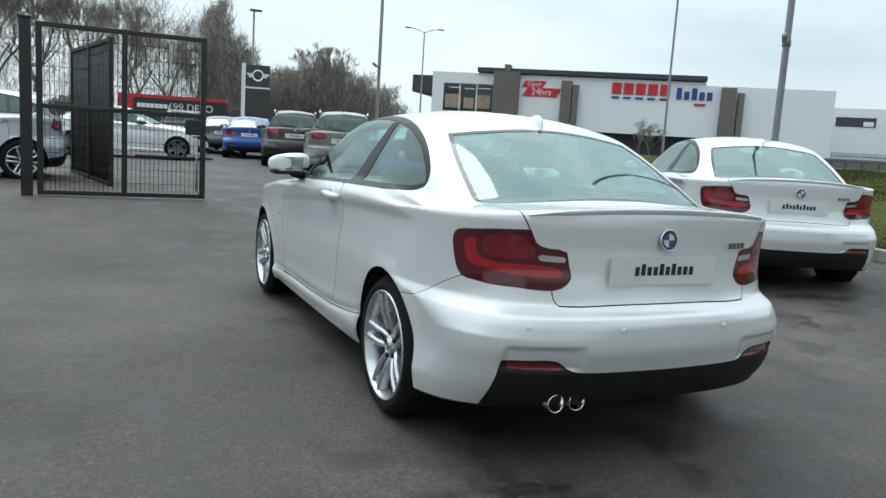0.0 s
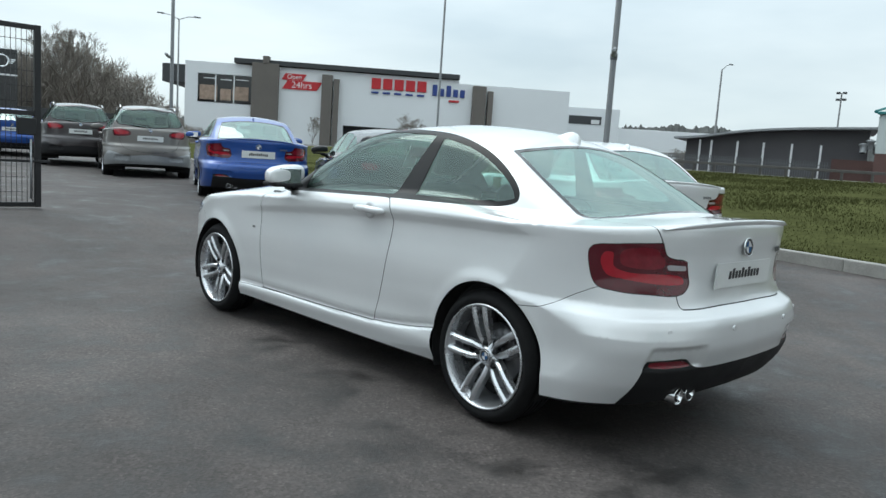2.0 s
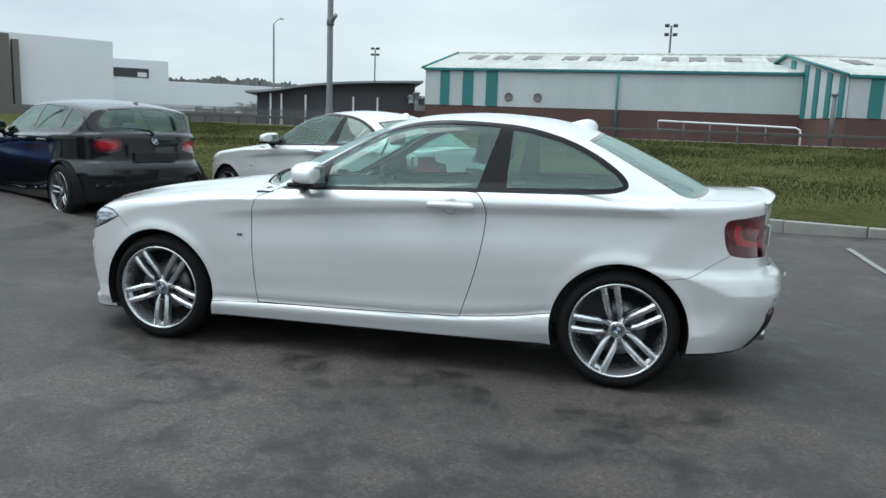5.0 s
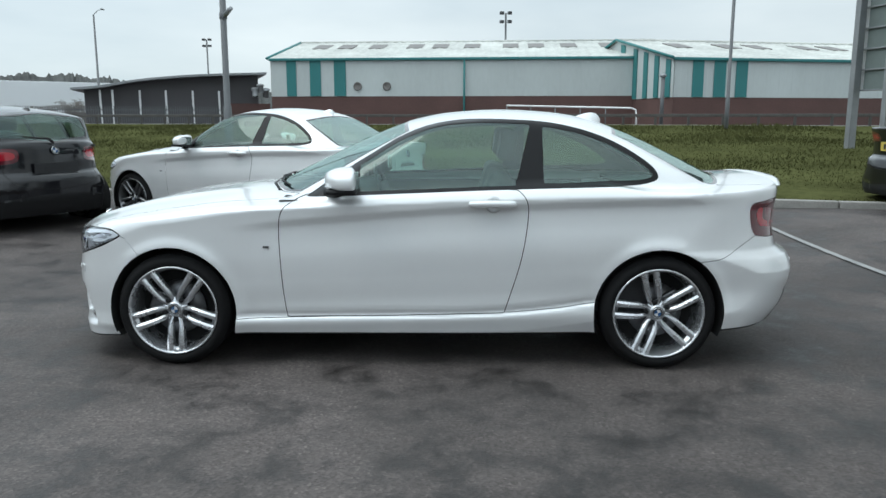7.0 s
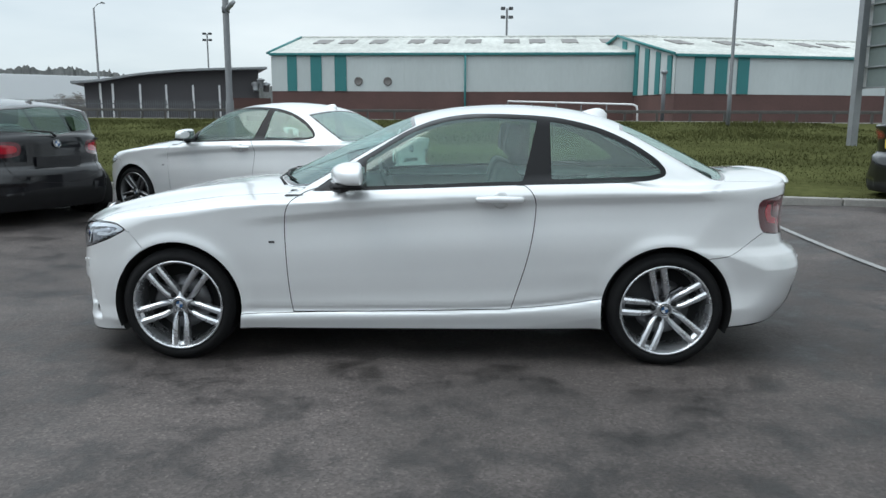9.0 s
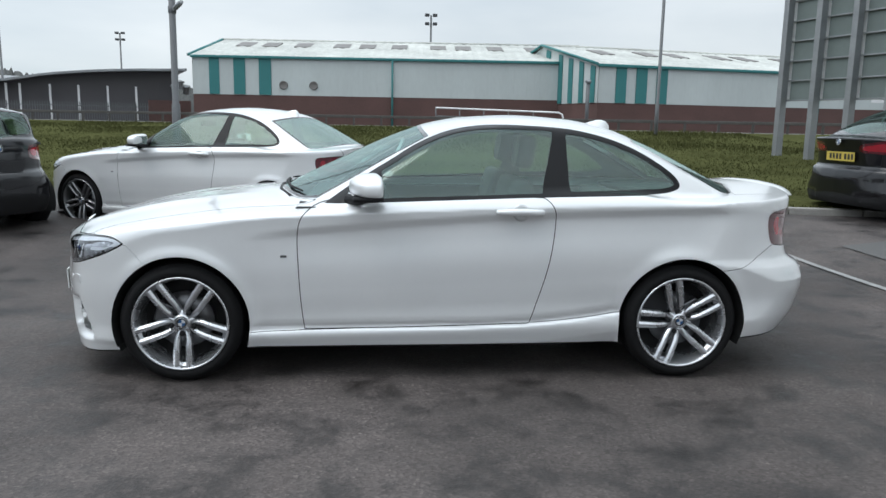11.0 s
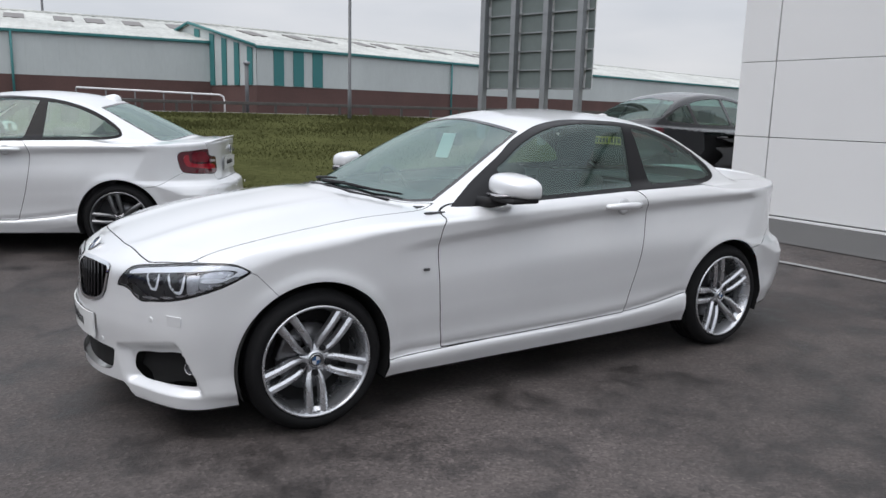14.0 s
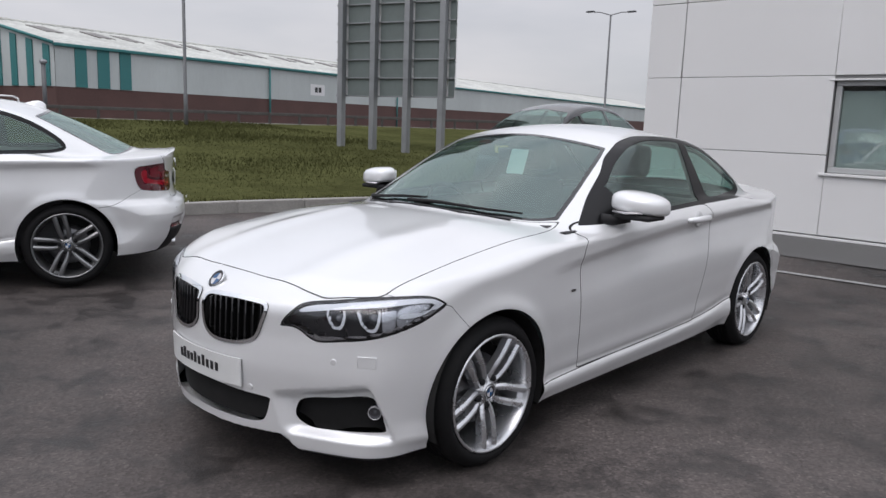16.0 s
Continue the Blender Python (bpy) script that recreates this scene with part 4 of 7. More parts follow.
def coupe(m, colour, label, tag, alloy, h, category="car", bars=DEALER, group="cars in the car park", plain=False):
    car = thing("car", m, label, category, group)
    key = ("coupe", h)
    if key not in MESHES:
        MESHES[key] = coupe_kit(h)
    k = MESHES[key]
    g = lambda nm, sides=(1, -1), inward=0.0: (lambda: k.mesh(nm, k.parts[nm], sides, inward))
    put("body", (h, "body"), lambda: k.mesh("body", k.rest), colour, car)
    for nm in ("bonnet", "boot_lid", "front_bumper", "rear_bumper"):
        put(nm, (h, nm), g(nm), colour, car)
    put("underbody", (h, "underbody"), g("underbody"), LINER, car)
    put("panel_gap", (h, "gaps"), lambda: k.mesh("gaps", np.concatenate(k.gaps), (1, -1), .004), SEAM, car)
    put("roof_lining", (h, "lining"), lambda: k.lining([k.rest, k.parts["window_frame"]], 1.0), LINING, car)
    put("windscreen", (h, "ws"), g("windscreen", (1, -1), .003), SCREEN, car)
    put("screen_border", (h, "wsb"), g("screen_border", (1, -1), .001), GLOSSBLACK, car)
    put("rear_window", (h, "rw"), g("rear_window", (1, -1), .003), BACKGLASS, car)
    put("rear_screen_border", (h, "rwb"), g("rear_screen_border", (1, -1), .001), GLOSSBLACK, car)
    put("diffuser", (h, "dif"), g("diffuser"), PLASTIC, car)
    put("lower_intake", (h, "low"), g("lower_intake", (1, -1), .03), LINER, car)
    for s in (-1, 1):
        sd = (s,)
        door = put("door", (h, "door", s), g("door", sd), colour, car)
        put("door_window", (h, "dw", s), g("door_window", sd, .004), GLASS, door)
        put("door_handle", ("handle",), lambda: add(tube([(.004, -.120, 0), (-.024, -.108, .001), (-.038, -.07, .003), (-.041, 0, .005), (-.038, .07, .003), (-.024, .108, .001), (.004, .120, 0)], [.010, .0165, .0185, .019, .0185, .0165, .010], 12), tube([(.004, .122, 0), (-.020, .118, 0), (-.026, .100, 0)], [.016, .015, .010], 10)), colour, door, pose(s * .866, -.431, .911, 0, 0, 0 if s < 0 else 180))
        put("handle_cup", ("cup",), lambda: lathe([(-.0165, .001), (-.018, .030), (-.0195, .040), (-.010, .046)], 20, "x"), CUPSHADE, door, pose(s * .862, -.431, .909, 0, 0, 0 if s < 0 else 180))
        put("quarter_window", (h, "qw", s), g("quarter_window", sd, .004), SHADE, car)
        put("window_frame", (h, "frame", s), g("window_frame", sd, .0015), FRAMEBLACK, car)
        put("sill_skirt", (h, "sill", s), g("sill_skirt", sd), colour, car)
        fl = put("fog_lamp", ("fogl", s), lambda: lathe([(.02, .026), (-.004, .026), (-.006, .022), (.0, .019), (-.004, .010), (-.006, .001)], 20, "y"), PROJECTOR, car, pose(s * .700, 1.826, .312, 0, 0, 180 - s * 34))
        put("fog_lamp_ring", ("foglr", s), lambda: lathe([(.004, .027), (-.009, .026), (-.009, .0235), (.004, .0225)], 20, "y"), CLEARLENS, fl)
        put("rear_reflector", (h, "ref", s), g("rear_reflector", sd, .002), MIDLENS, car)
        put("fog_intake", (h, "fog", s), g("fog_intake", sd, .045), LINER, car)
        lamp = put("headlight", (h, "hlrim", s), g("headlight_rim", sd, .002), GLOSSBLACK, car)
        put("lens", (h, "hlens", s), g("headlight_lens", sd), LAMPGLASS, lamp)
        put("housing", (h, "hback", s), g("headlight_lens", sd, .040), LAMPDARK, lamp)
        for nm, deep, mat in (("lamp_brow", .003, DAYLAMP), ("lamp_underline", .002, SATIN), ("lamp_ring_outer", .008, DAYLAMP), ("lamp_ring_inner", .008, DAYLAMP), ("lamp_reflector", .014, LAMPBOWL), ("lamp_side_bowl", .012, LAMPBOWL), ("lamp_side_line", .006, DAYLAMP)):
            put(nm, (h, nm, s), g(nm, sd, deep), mat, lamp)
        for px, py, pz, r, az in ((.601, 1.925, .672, .026, 26), (.711, 1.850, .680, .030, 38)):
            put("lamp_projector", ("lproj", r), lambda: lathe([(.03, r * .95), (.012, r * .86), (.0, r * .72), (-.010, r * .42), (-.013, .001)], 20, "y"), PROJECTOR, lamp, pose(s * px, py, pz, 0, 0, 180 - s * az))
        tail = put("tail_light", (h, "tail", s), g("tail_light", sd, .001), DARKLENS, car, None, "red and smoked tail light")
        put("red_lens", (h, "red", s), g("red_lens", sd, .0), REDLENS, tail)
        put("upper_lens", (h, "upper", s), g("upper_lens", sd, .0), MIDLENS, tail)
        put("reversing_lens", (h, "rev", s), g("reversing_lens", sd, .0), CLEARLENS, tail)
        grille = put("kidney_grille", (h, "kid", s), g("grille_surround", sd, -.005), CHROME, car, None, "chrome-framed kidney grille")
        put("grille_recess", (h, "kidin", s), g("grille_opening", sd, .05), LINER, grille)
        for n in range(9):
            x = s * (.052 + .033 * n)
            yb = float(Coupe.nose(.62) - Coupe.nose_side(abs(x)))
            zt, zb = ((.690, .565), (.700, .545), (.704, .538))[min(n, 2)] if n < 6 else ((.704, .545), (.700, .56), (.694, .60))[n - 6]
            put("grille_slat", ("slat", zt, zb), lambda: block(-.0045, .0045, -.03, .004, zb - .6, zt - .6, .003, 1), GLOSSBLACK, grille, pose(x, yb - .010, .6, 3, 0, -s * 22))
        # door mirrors
        mir = put("door_mirror", ("mirror", s), lambda: mirror_shell(s), colour, car, None, "door mirror with a black foot")
        put("mirror_foot", ("mfoot", s), lambda: add(tube([(s * .79, .47, .965), (s * .84, .43, .962), (s * .90, .38, .975)], [.030, .026, .022], 8), block(s * .925 - .11, s * .925 + .085, .285, .44, .972, .998, .012)), PLASTIC, mir)
        put("mirror_glass", ("mglass", s), lambda: block(s * .925 - .085, s * .925 + .07, .292, .300, .985, 1.085, .004), CHROME, mir)
        put("mirror_indicator", ("mind", s), lambda: tube([(s * .845, .450, 1.008), (s * .92, .462, 1.006), (s * .985, .430, 1.008), (s * 1.028, .36, 1.012)], .006, 6), CLEARLENS, mir)
        arch_r = .349
        for yc in (Coupe.base, -Coupe.base):
            put("wheel_arch_liner", ("liner", s, yc), lambda: liner_half(s, yc, arch_r), LINER, car)
        put("wing_badge", ("wbadge",), lambda: block(-.002, .002, -.016, .016, -.006, .006, .001, 1), BRAKE, car, pose(s * .880, .800, .674))
        put("exhaust_pipe", ("pipe",), lambda: lathe([(.12, .036), (-.03, .038), (-.034, .036), (-.03, .032), (.12, .030)], 24, "y"), CHROME, car, pose(-.398 + s * .048, -2.075, .270))
        put("washer_flap", ("flap",), lambda: block(-.035, .035, -.002, .002, -.022, .022, .0015, 1), colour, car, pose(s * .722, 1.890, .526, 0, 0, -s * 36))
    put("roof_aerial", ("fin",), lambda: fin_shell(), colour, car)
    put("boot_spoiler", ("spoiler",), lambda: spoiler_strip(), colour, car)
    for k2, path in enumerate((((.12, .880), (-.10, .868), (-.34, .820), (-.52, .735)), ((.60, .705), (.40, .800), (.20, .838), (.02, .845)))):
        put("wiper", ("wiper", k2), lambda: tube([(x, y, on_top(x, y) + .014) for x, y in path], [.012, .009, .007, .005], 6), PLASTIC, car)
    put("scuttle", ("scuttle",), lambda: tube([(x, y, on_top(x, y) - .004) for x, y in ((-.50, .800), (-.25, .887), (0, .903), (.25, .887), (.50, .800))], .013, 6), PLASTIC, car)
    badge(car, pose(0, -2.128, .908, -6, 0, 0), .041, "boot")
    badge(car, pose(0, BADGE[0], BADGE[1], -BADGE[2], 0, 180), .041, "boot")
    for x, y, z, a in SENSORS:
        for s in (-1, 1):
            put("parking_sensor", ("sensor",), lambda: lathe([(.004, .0125), (-.0015, .0120), (-.002, .010), (-.0015, .001)], 14, "y"), colour, car, pose(s * x, y, z, 0, 0, s * a))
    plate(car, pose(0, -2.118, .785, 2, 0, 0), tag, PLATE, bars)
    plate(car, pose(0, 2.160, .424, 2, 0, 180), tag, PLATE, bars, lambda x: .9 * float(Coupe.nose_side(x)))
    for n in range(4):
        put("model_lettering", ("letter",), lambda: block(-.010, .010, -.002, .002, -.012, .012, .001, 1), BRAKE, car, pose(.352 + .030 * n, -2.105 + .0075 * n, .880, -6, 0, 14))
    cabin(car, "coupe")
    put("paper_tag", ("tag",), lambda: block(-.055, .055, -.001, .001, -.075, .075), PAPER, car, pose(-.06, .20, 1.195, 24, 0, 8)) if not plain else 0
    wheels(car, Coupe, "coupe", alloy)
    return car


def on_top(x, y):
    """Height of the coupe's outside over a place in plan."""
    z = np.arange(1.45, .5, -.002)
    return float(z[np.argmax(Coupe.solid(np.full(len(z), abs(x)), np.full(len(z), y), z) < 0)])


def mirror_shell(s):
    """A door mirror's housing: rounded in front, flat behind and below."""
    bm = bmesh.new()
    bmesh.ops.create_uvsphere(bm, u_segments=32, v_segments=20, radius=1)
    for v in bm.verts:
        x, y, z = (math.copysign(abs(c) ** q, c) for c, q in zip(v.co, (.55, .72, .62)))
        y2 = y * (.30 if y < 0 else 1.0)
        taper = 1 - .16 * max(x, 0)
        v.co = Vector((s * (.934 + .134 * x), .330 + .130 * y2 * (1 - .22 * abs(x)) - .02 * x, 1.038 + (.066 * z * taper if z > 0 else .044 * max(z, -.72)) + .010 * -x))
    for f in bm.faces:
        f.smooth = True
    return bm


def fin_shell():
    bm = bmesh.new()
    rows = []
    for u in np.linspace(0, 1, 10):
        y = -.93 - .20 * u
        hgt = .060 * max(0, math.sin(min(1, u * 1.05) ** 1.5 * math.pi * .62)) * (1 if u < .93 else .75)
        z0 = float(Coupe.roof(y)) - .012
        w = .034 * math.sin(math.pi * min(.98, max(.05, .12 + .8 * u)))
        rows.append([bm.verts.new((w * a, y, z0 + hgt * b)) for a, b in ((-1, 0), (-.55, .45), (-.2, .95), (0, 1.05), (.2, .95), (.55, .45), (1, 0))])
    for p, q in zip(rows, rows[1:]):
        for a in range(6):
            bm.faces.new((p[a], p[a + 1], q[a + 1], q[a])).smooth = True
    bm.faces.new(rows[-1])
    bmesh.ops.recalc_face_normals(bm, faces=bm.faces)
    return bm


def spoiler_strip():
    bm = bmesh.new()
    rows = []
    for u in np.linspace(-1, 1, 25):
        x = .585 * u
        y = -2.128 + float(Coupe.tail_side(abs(x))) * .95
        z = 1.012 - .026 * u * u
        e = 1 - .75 * abs(u) ** 6
        rows.append([bm.verts.new((x, y + dy, z + dz * e)) for dy, dz in ((.10, -.004), (.05, .008), (.015, .018), (-.004, .020), (-.008, .012), (.008, -.006))])
    for p, q in zip(rows, rows[1:]):
        for a in range(5):
            bm.faces.new((p[a], p[a + 1], q[a + 1], q[a])).smooth = True
    bmesh.ops.recalc_face_normals(bm, faces=bm.faces)
    return bm


def liner_half(s, yc, r):
    v, f, n = [], [], 28
    for i in range(n + 1):
        a = math.pi * (-.12 + 1.24 * i / n)
        for x in (.868, .46):
            v.append((s * x, yc + r * math.cos(a), .318 + r * math.sin(a)))
    for i in range(n):
        f.append((2 * i, 2 * i + 1, 2 * i + 3, 2 * i + 2))
    k = len(v)
    v.append((s * .46, yc, .318))
    for i in range(n):
        f.append((2 * i + 1, 2 * i + 3, k))
    me = sheet(v, f, "liner")
    bm = bmesh.new()
    bm.from_mesh(me)
    bpy.data.meshes.remove(me)
    return bm
# ---- the other kinds of car ----
HATCH = dict(
    dlo=[(.60, .95), (.60, .95), (.30, 1.12), (.08, 1.25), (-.10, 1.315), (-.35, 1.345), (-.70, 1.345), (-1.05, 1.325), (-1.35, 1.27), (-1.52, 1.19), (-1.56, 1.10), (-1.45, 1.045), (-1.0, 1.02), (-.3, .995), (.3, .965)],
    panes=[(.30, -.42), (-.47, -1.12), (-1.18, -1.6)],
    ws=[(0, .90), (.30, .872), (.56, .765), (.665, .655), (.665, .655), (.63, .44), (.575, .16), (.545, .055), (.545, .055), (.30, .085), (0, .10), (-.4, .1), (-.4, .9)],
    rw=[(-.3, 1.035), (.35, 1.035), (.55, 1.06), (.585, 1.12), (.52, 1.25), (.46, 1.305), (.3, 1.318), (-.3, 1.32)],
    tl=[(-1.12, .93), (-1.25, .955), (-1.50, .93), (-1.50, .83), (-1.40, .80), (-1.20, .80), (-1.10, .84)],
    red=[(-1.15, .91), (-1.26, .925), (-1.46, .90), (-1.46, .855), (-1.36, .835), (-1.2, .845)],
    dif=[(-.2, .42), (.50, .43), (.62, .39), (.75, .36), (.80, .2), (-.2, .15)],
    gate=[(-.3, .58), (.45, .58), (.52, .65), (.54, .80), (.60, 1.0), (.66, 1.1), (.56, 1.34), (-.3, 1.36)],
    hl=[(-1.66, .66), (-1.50, .73), (-1.2, .775), (-.95, .785), (-.88, .75), (-1.05, .68), (-1.4, .63), (-1.6, .635)],
    doors=[(.72, -.52), (-.52, -1.10)], plate=(-1.955, .74), badge=(-1.945, .93), front_plate=(2.13, .40), grille=(.50, .68), lampy=1.94)
SUV = dict(
    dlo=[(.66, 1.03), (.66, 1.03), (.36, 1.22), (.12, 1.38), (-.06, 1.46), (-.35, 1.505), (-.8, 1.51), (-1.3, 1.49), (-1.66, 1.43), (-1.80, 1.34), (-1.80, 1.24), (-1.66, 1.17), (-1.1, 1.11), (-.3, 1.08), (.3, 1.05)],
    panes=[(.34, -.42), (-.48, -1.18), (-1.25, -1.8)],
    ws=[(0, .94), (.30, .91), (.56, .82), (.70, .72), (.70, .72), (.65, .48), (.60, .20), (.57, .09), (.57, .09), (.30, .12), (0, .13), (-.4, .13), (-.4, .94)],
    rw=[(-.3, 1.13), (.45, 1.13), (.62, 1.15), (.665, 1.22), (.60, 1.42), (.54, 1.475), (.3, 1.485), (-.3, 1.49)],
    tl=[(-1.22, 1.05), (-1.35, 1.08), (-1.70, 1.02), (-1.74, .96), (-1.70, .93), (-1.40, .90), (-1.26, .93)],
    red=[(-1.26, 1.02), (-1.38, 1.045), (-1.68, .995), (-1.68, .97), (-1.42, .94), (-1.3, .955)],
    dif=[(-.2, .50), (.50, .51), (.66, .56), (.82, .58), (.86, .25), (-.2, .2)],
    gate=[(-.3, .66), (.50, .66), (.56, .74), (.60, .90), (.66, 1.1), (.70, 1.2), (.62, 1.48), (-.3, 1.52)],
    hl=[(-1.66, .84), (-1.50, .90), (-1.2, .94), (-1.0, .945), (-.95, .90), (-1.15, .83), (-1.45, .80), (-1.6, .80)],
    doors=[(.74, -.50), (-.50, -1.12)], plate=(-2.165, .88), badge=(-2.155, 1.05), front_plate=(2.14, .48), grille=(.62, .84), lampy=1.94)
BIG = dict(
    dlo=[(.72, 1.14), (.72, 1.14), (.42, 1.34), (.16, 1.50), (-.06, 1.58), (-.4, 1.62), (-.8, 1.61), (-1.25, 1.54), (-1.62, 1.42), (-1.85, 1.30), (-1.85, 1.25), (-1.6, 1.22), (-1.0, 1.19), (-.3, 1.17), (.3, 1.15)],
    panes=[(.40, -.42), (-.48, -1.25), (-1.32, -1.9)],
    ws=[(0, 1.04), (.30, 1.0), (.60, .92), (.75, .80), (.75, .80), (.70, .50), (.63, .20), (.61, .12), (.61, .12), (.30, .16), (0, .17), (-.4, .17), (-.4, 1.04)],
    rw=[(-.3, 1.24), (.40, 1.25), (.58, 1.275), (.60, 1.31), (.52, 1.50), (.46, 1.56), (.3, 1.58), (-.3, 1.59)],
    tl=[(-1.32, 1.14), (-1.50, 1.165), (-1.85, 1.13), (-2.05, 1.09), (-2.05, 1.03), (-1.8, 1.0), (-1.5, 1.0), (-1.36, 1.05)],
    red=[(-1.38, 1.11), (-1.55, 1.13), (-1.85, 1.10), (-2.0, 1.07), (-2.0, 1.045), (-1.75, 1.03), (-1.5, 1.035)],
    dif=[(-.2, .46), (.55, .47), (.70, .52), (.86, .55), (.93, .2), (-.2, .2)],
    gate=[(-.3, .74), (.50, .74), (.58, .86), (.60, 1.0), (.66, 1.18), (.62, 1.5), (-.3, 1.64)],
    hl=[(-1.86, .94), (-1.70, 1.0), (-1.4, 1.04), (-1.2, 1.04), (-1.15, 1.0), (-1.35, .93), (-1.65, .90), (-1.8, .90)],
    doors=[(.80, -.48), (-.48, -1.10)], plate=(-2.385, .95), badge=(-2.425, 1.13), front_plate=(2.39, .55), grille=(.70, .95), lampy=2.17)


def family_kit(B, spec, h):
    k = Kit(B, h)
    rear, hi = B.reach[0] + .75, B.tall * .6
    for s in (1, -1):
        k.take("wheel_opening", lambda x, y, z: np.where((x > .5) & (z < B.arch + .45), np.hypot(y - s * B.base, (z - .33) * np.where(z < .33, .8, 1)) - B.arch, 1))
    k.parts.pop("wheel_opening")
    k.take("underbody", lambda x, y, z: z - B.under(y) - .012)
    dlo = outline(spec["dlo"])
    side = lambda x, y, z: inside(y, z, dlo, (x > .35) & (z > .85))
    k.take("window_frame", side)
    for n, (a, b) in enumerate(spec["panes"]):
        k.take("side_window_%d" % n, lambda x, y, z: np.maximum(side(x, y, z) + .022, np.maximum(y - a, b - y)), "window_frame")
    ws = outline(spec["ws"])
    front = lambda x, y, z: inside(x, y, ws, (z > .9) & (y > -.3))
    k.take("screen_border", front)
    k.take("windscreen", lambda x, y, z: front(x, y, z) + .022, "screen_border")
    rw = outline(spec["rw"])
    back = lambda x, y, z: inside(x, z, rw, (z > .9) & (y < rear + .4))
    k.take("rear_screen_border", back)
    k.take("rear_window", lambda x, y, z: back(x, y, z) + .025, "rear_screen_border")
    tl, red, hl = outline(spec["tl"]), outline(spec["red"]), outline(spec["hl"])
    k.take("tail_light", lambda x, y, z: inside(x + y, z, tl, (y < rear) & (x > .2)))
    k.take("red_lens", lambda x, y, z: inside(x + y, z, red, (y < rear) & (x > .2)), "tail_light")
    k.take("headlight", lambda x, y, z: inside(x - y, z, hl, (y > 1.2) & (x > .2)))
    dif = outline(spec["dif"], 6)
    k.take("diffuser", lambda x, y, z: inside(x, z, dif, y < rear))
    gate = outline(spec["gate"])
    k.take("tailgate", lambda x, y, z: inside(x, z, gate, y < rear), gap=.003)
    g0, g1 = spec["grille"]
    kid = outline([(.03, g1 - .02), (.06, g1), (.28, g1), (.33, g1 - .02), (.31, g0 + .04), (.25, g0), (.06, g0), (.03, g0 + .03)])
    k.take("grille", lambda x, y, z: inside(x, z, kid, y > 1.7))
    low = outline([(-.2, .36), (.55, .37), (.60, .27), (-.2, .25)], 5)
    k.take("lower_intake", lambda x, y, z: inside(x, z, low, y > 1.7))
    for a, b in spec["doors"]:
        top = float(B.crease(0)) + .04
        line = outline([(a, top), (a + .015, .75), (a, .42), (a, .42), (b, .42), (b, .42), (b - .05, .75), (b, top)])
        k.take("door_panel_%d" % (a > 0), lambda x, y, z: inside(y, z, line, (x > .6) & (z < top - .004)), gap=.003)
    return k


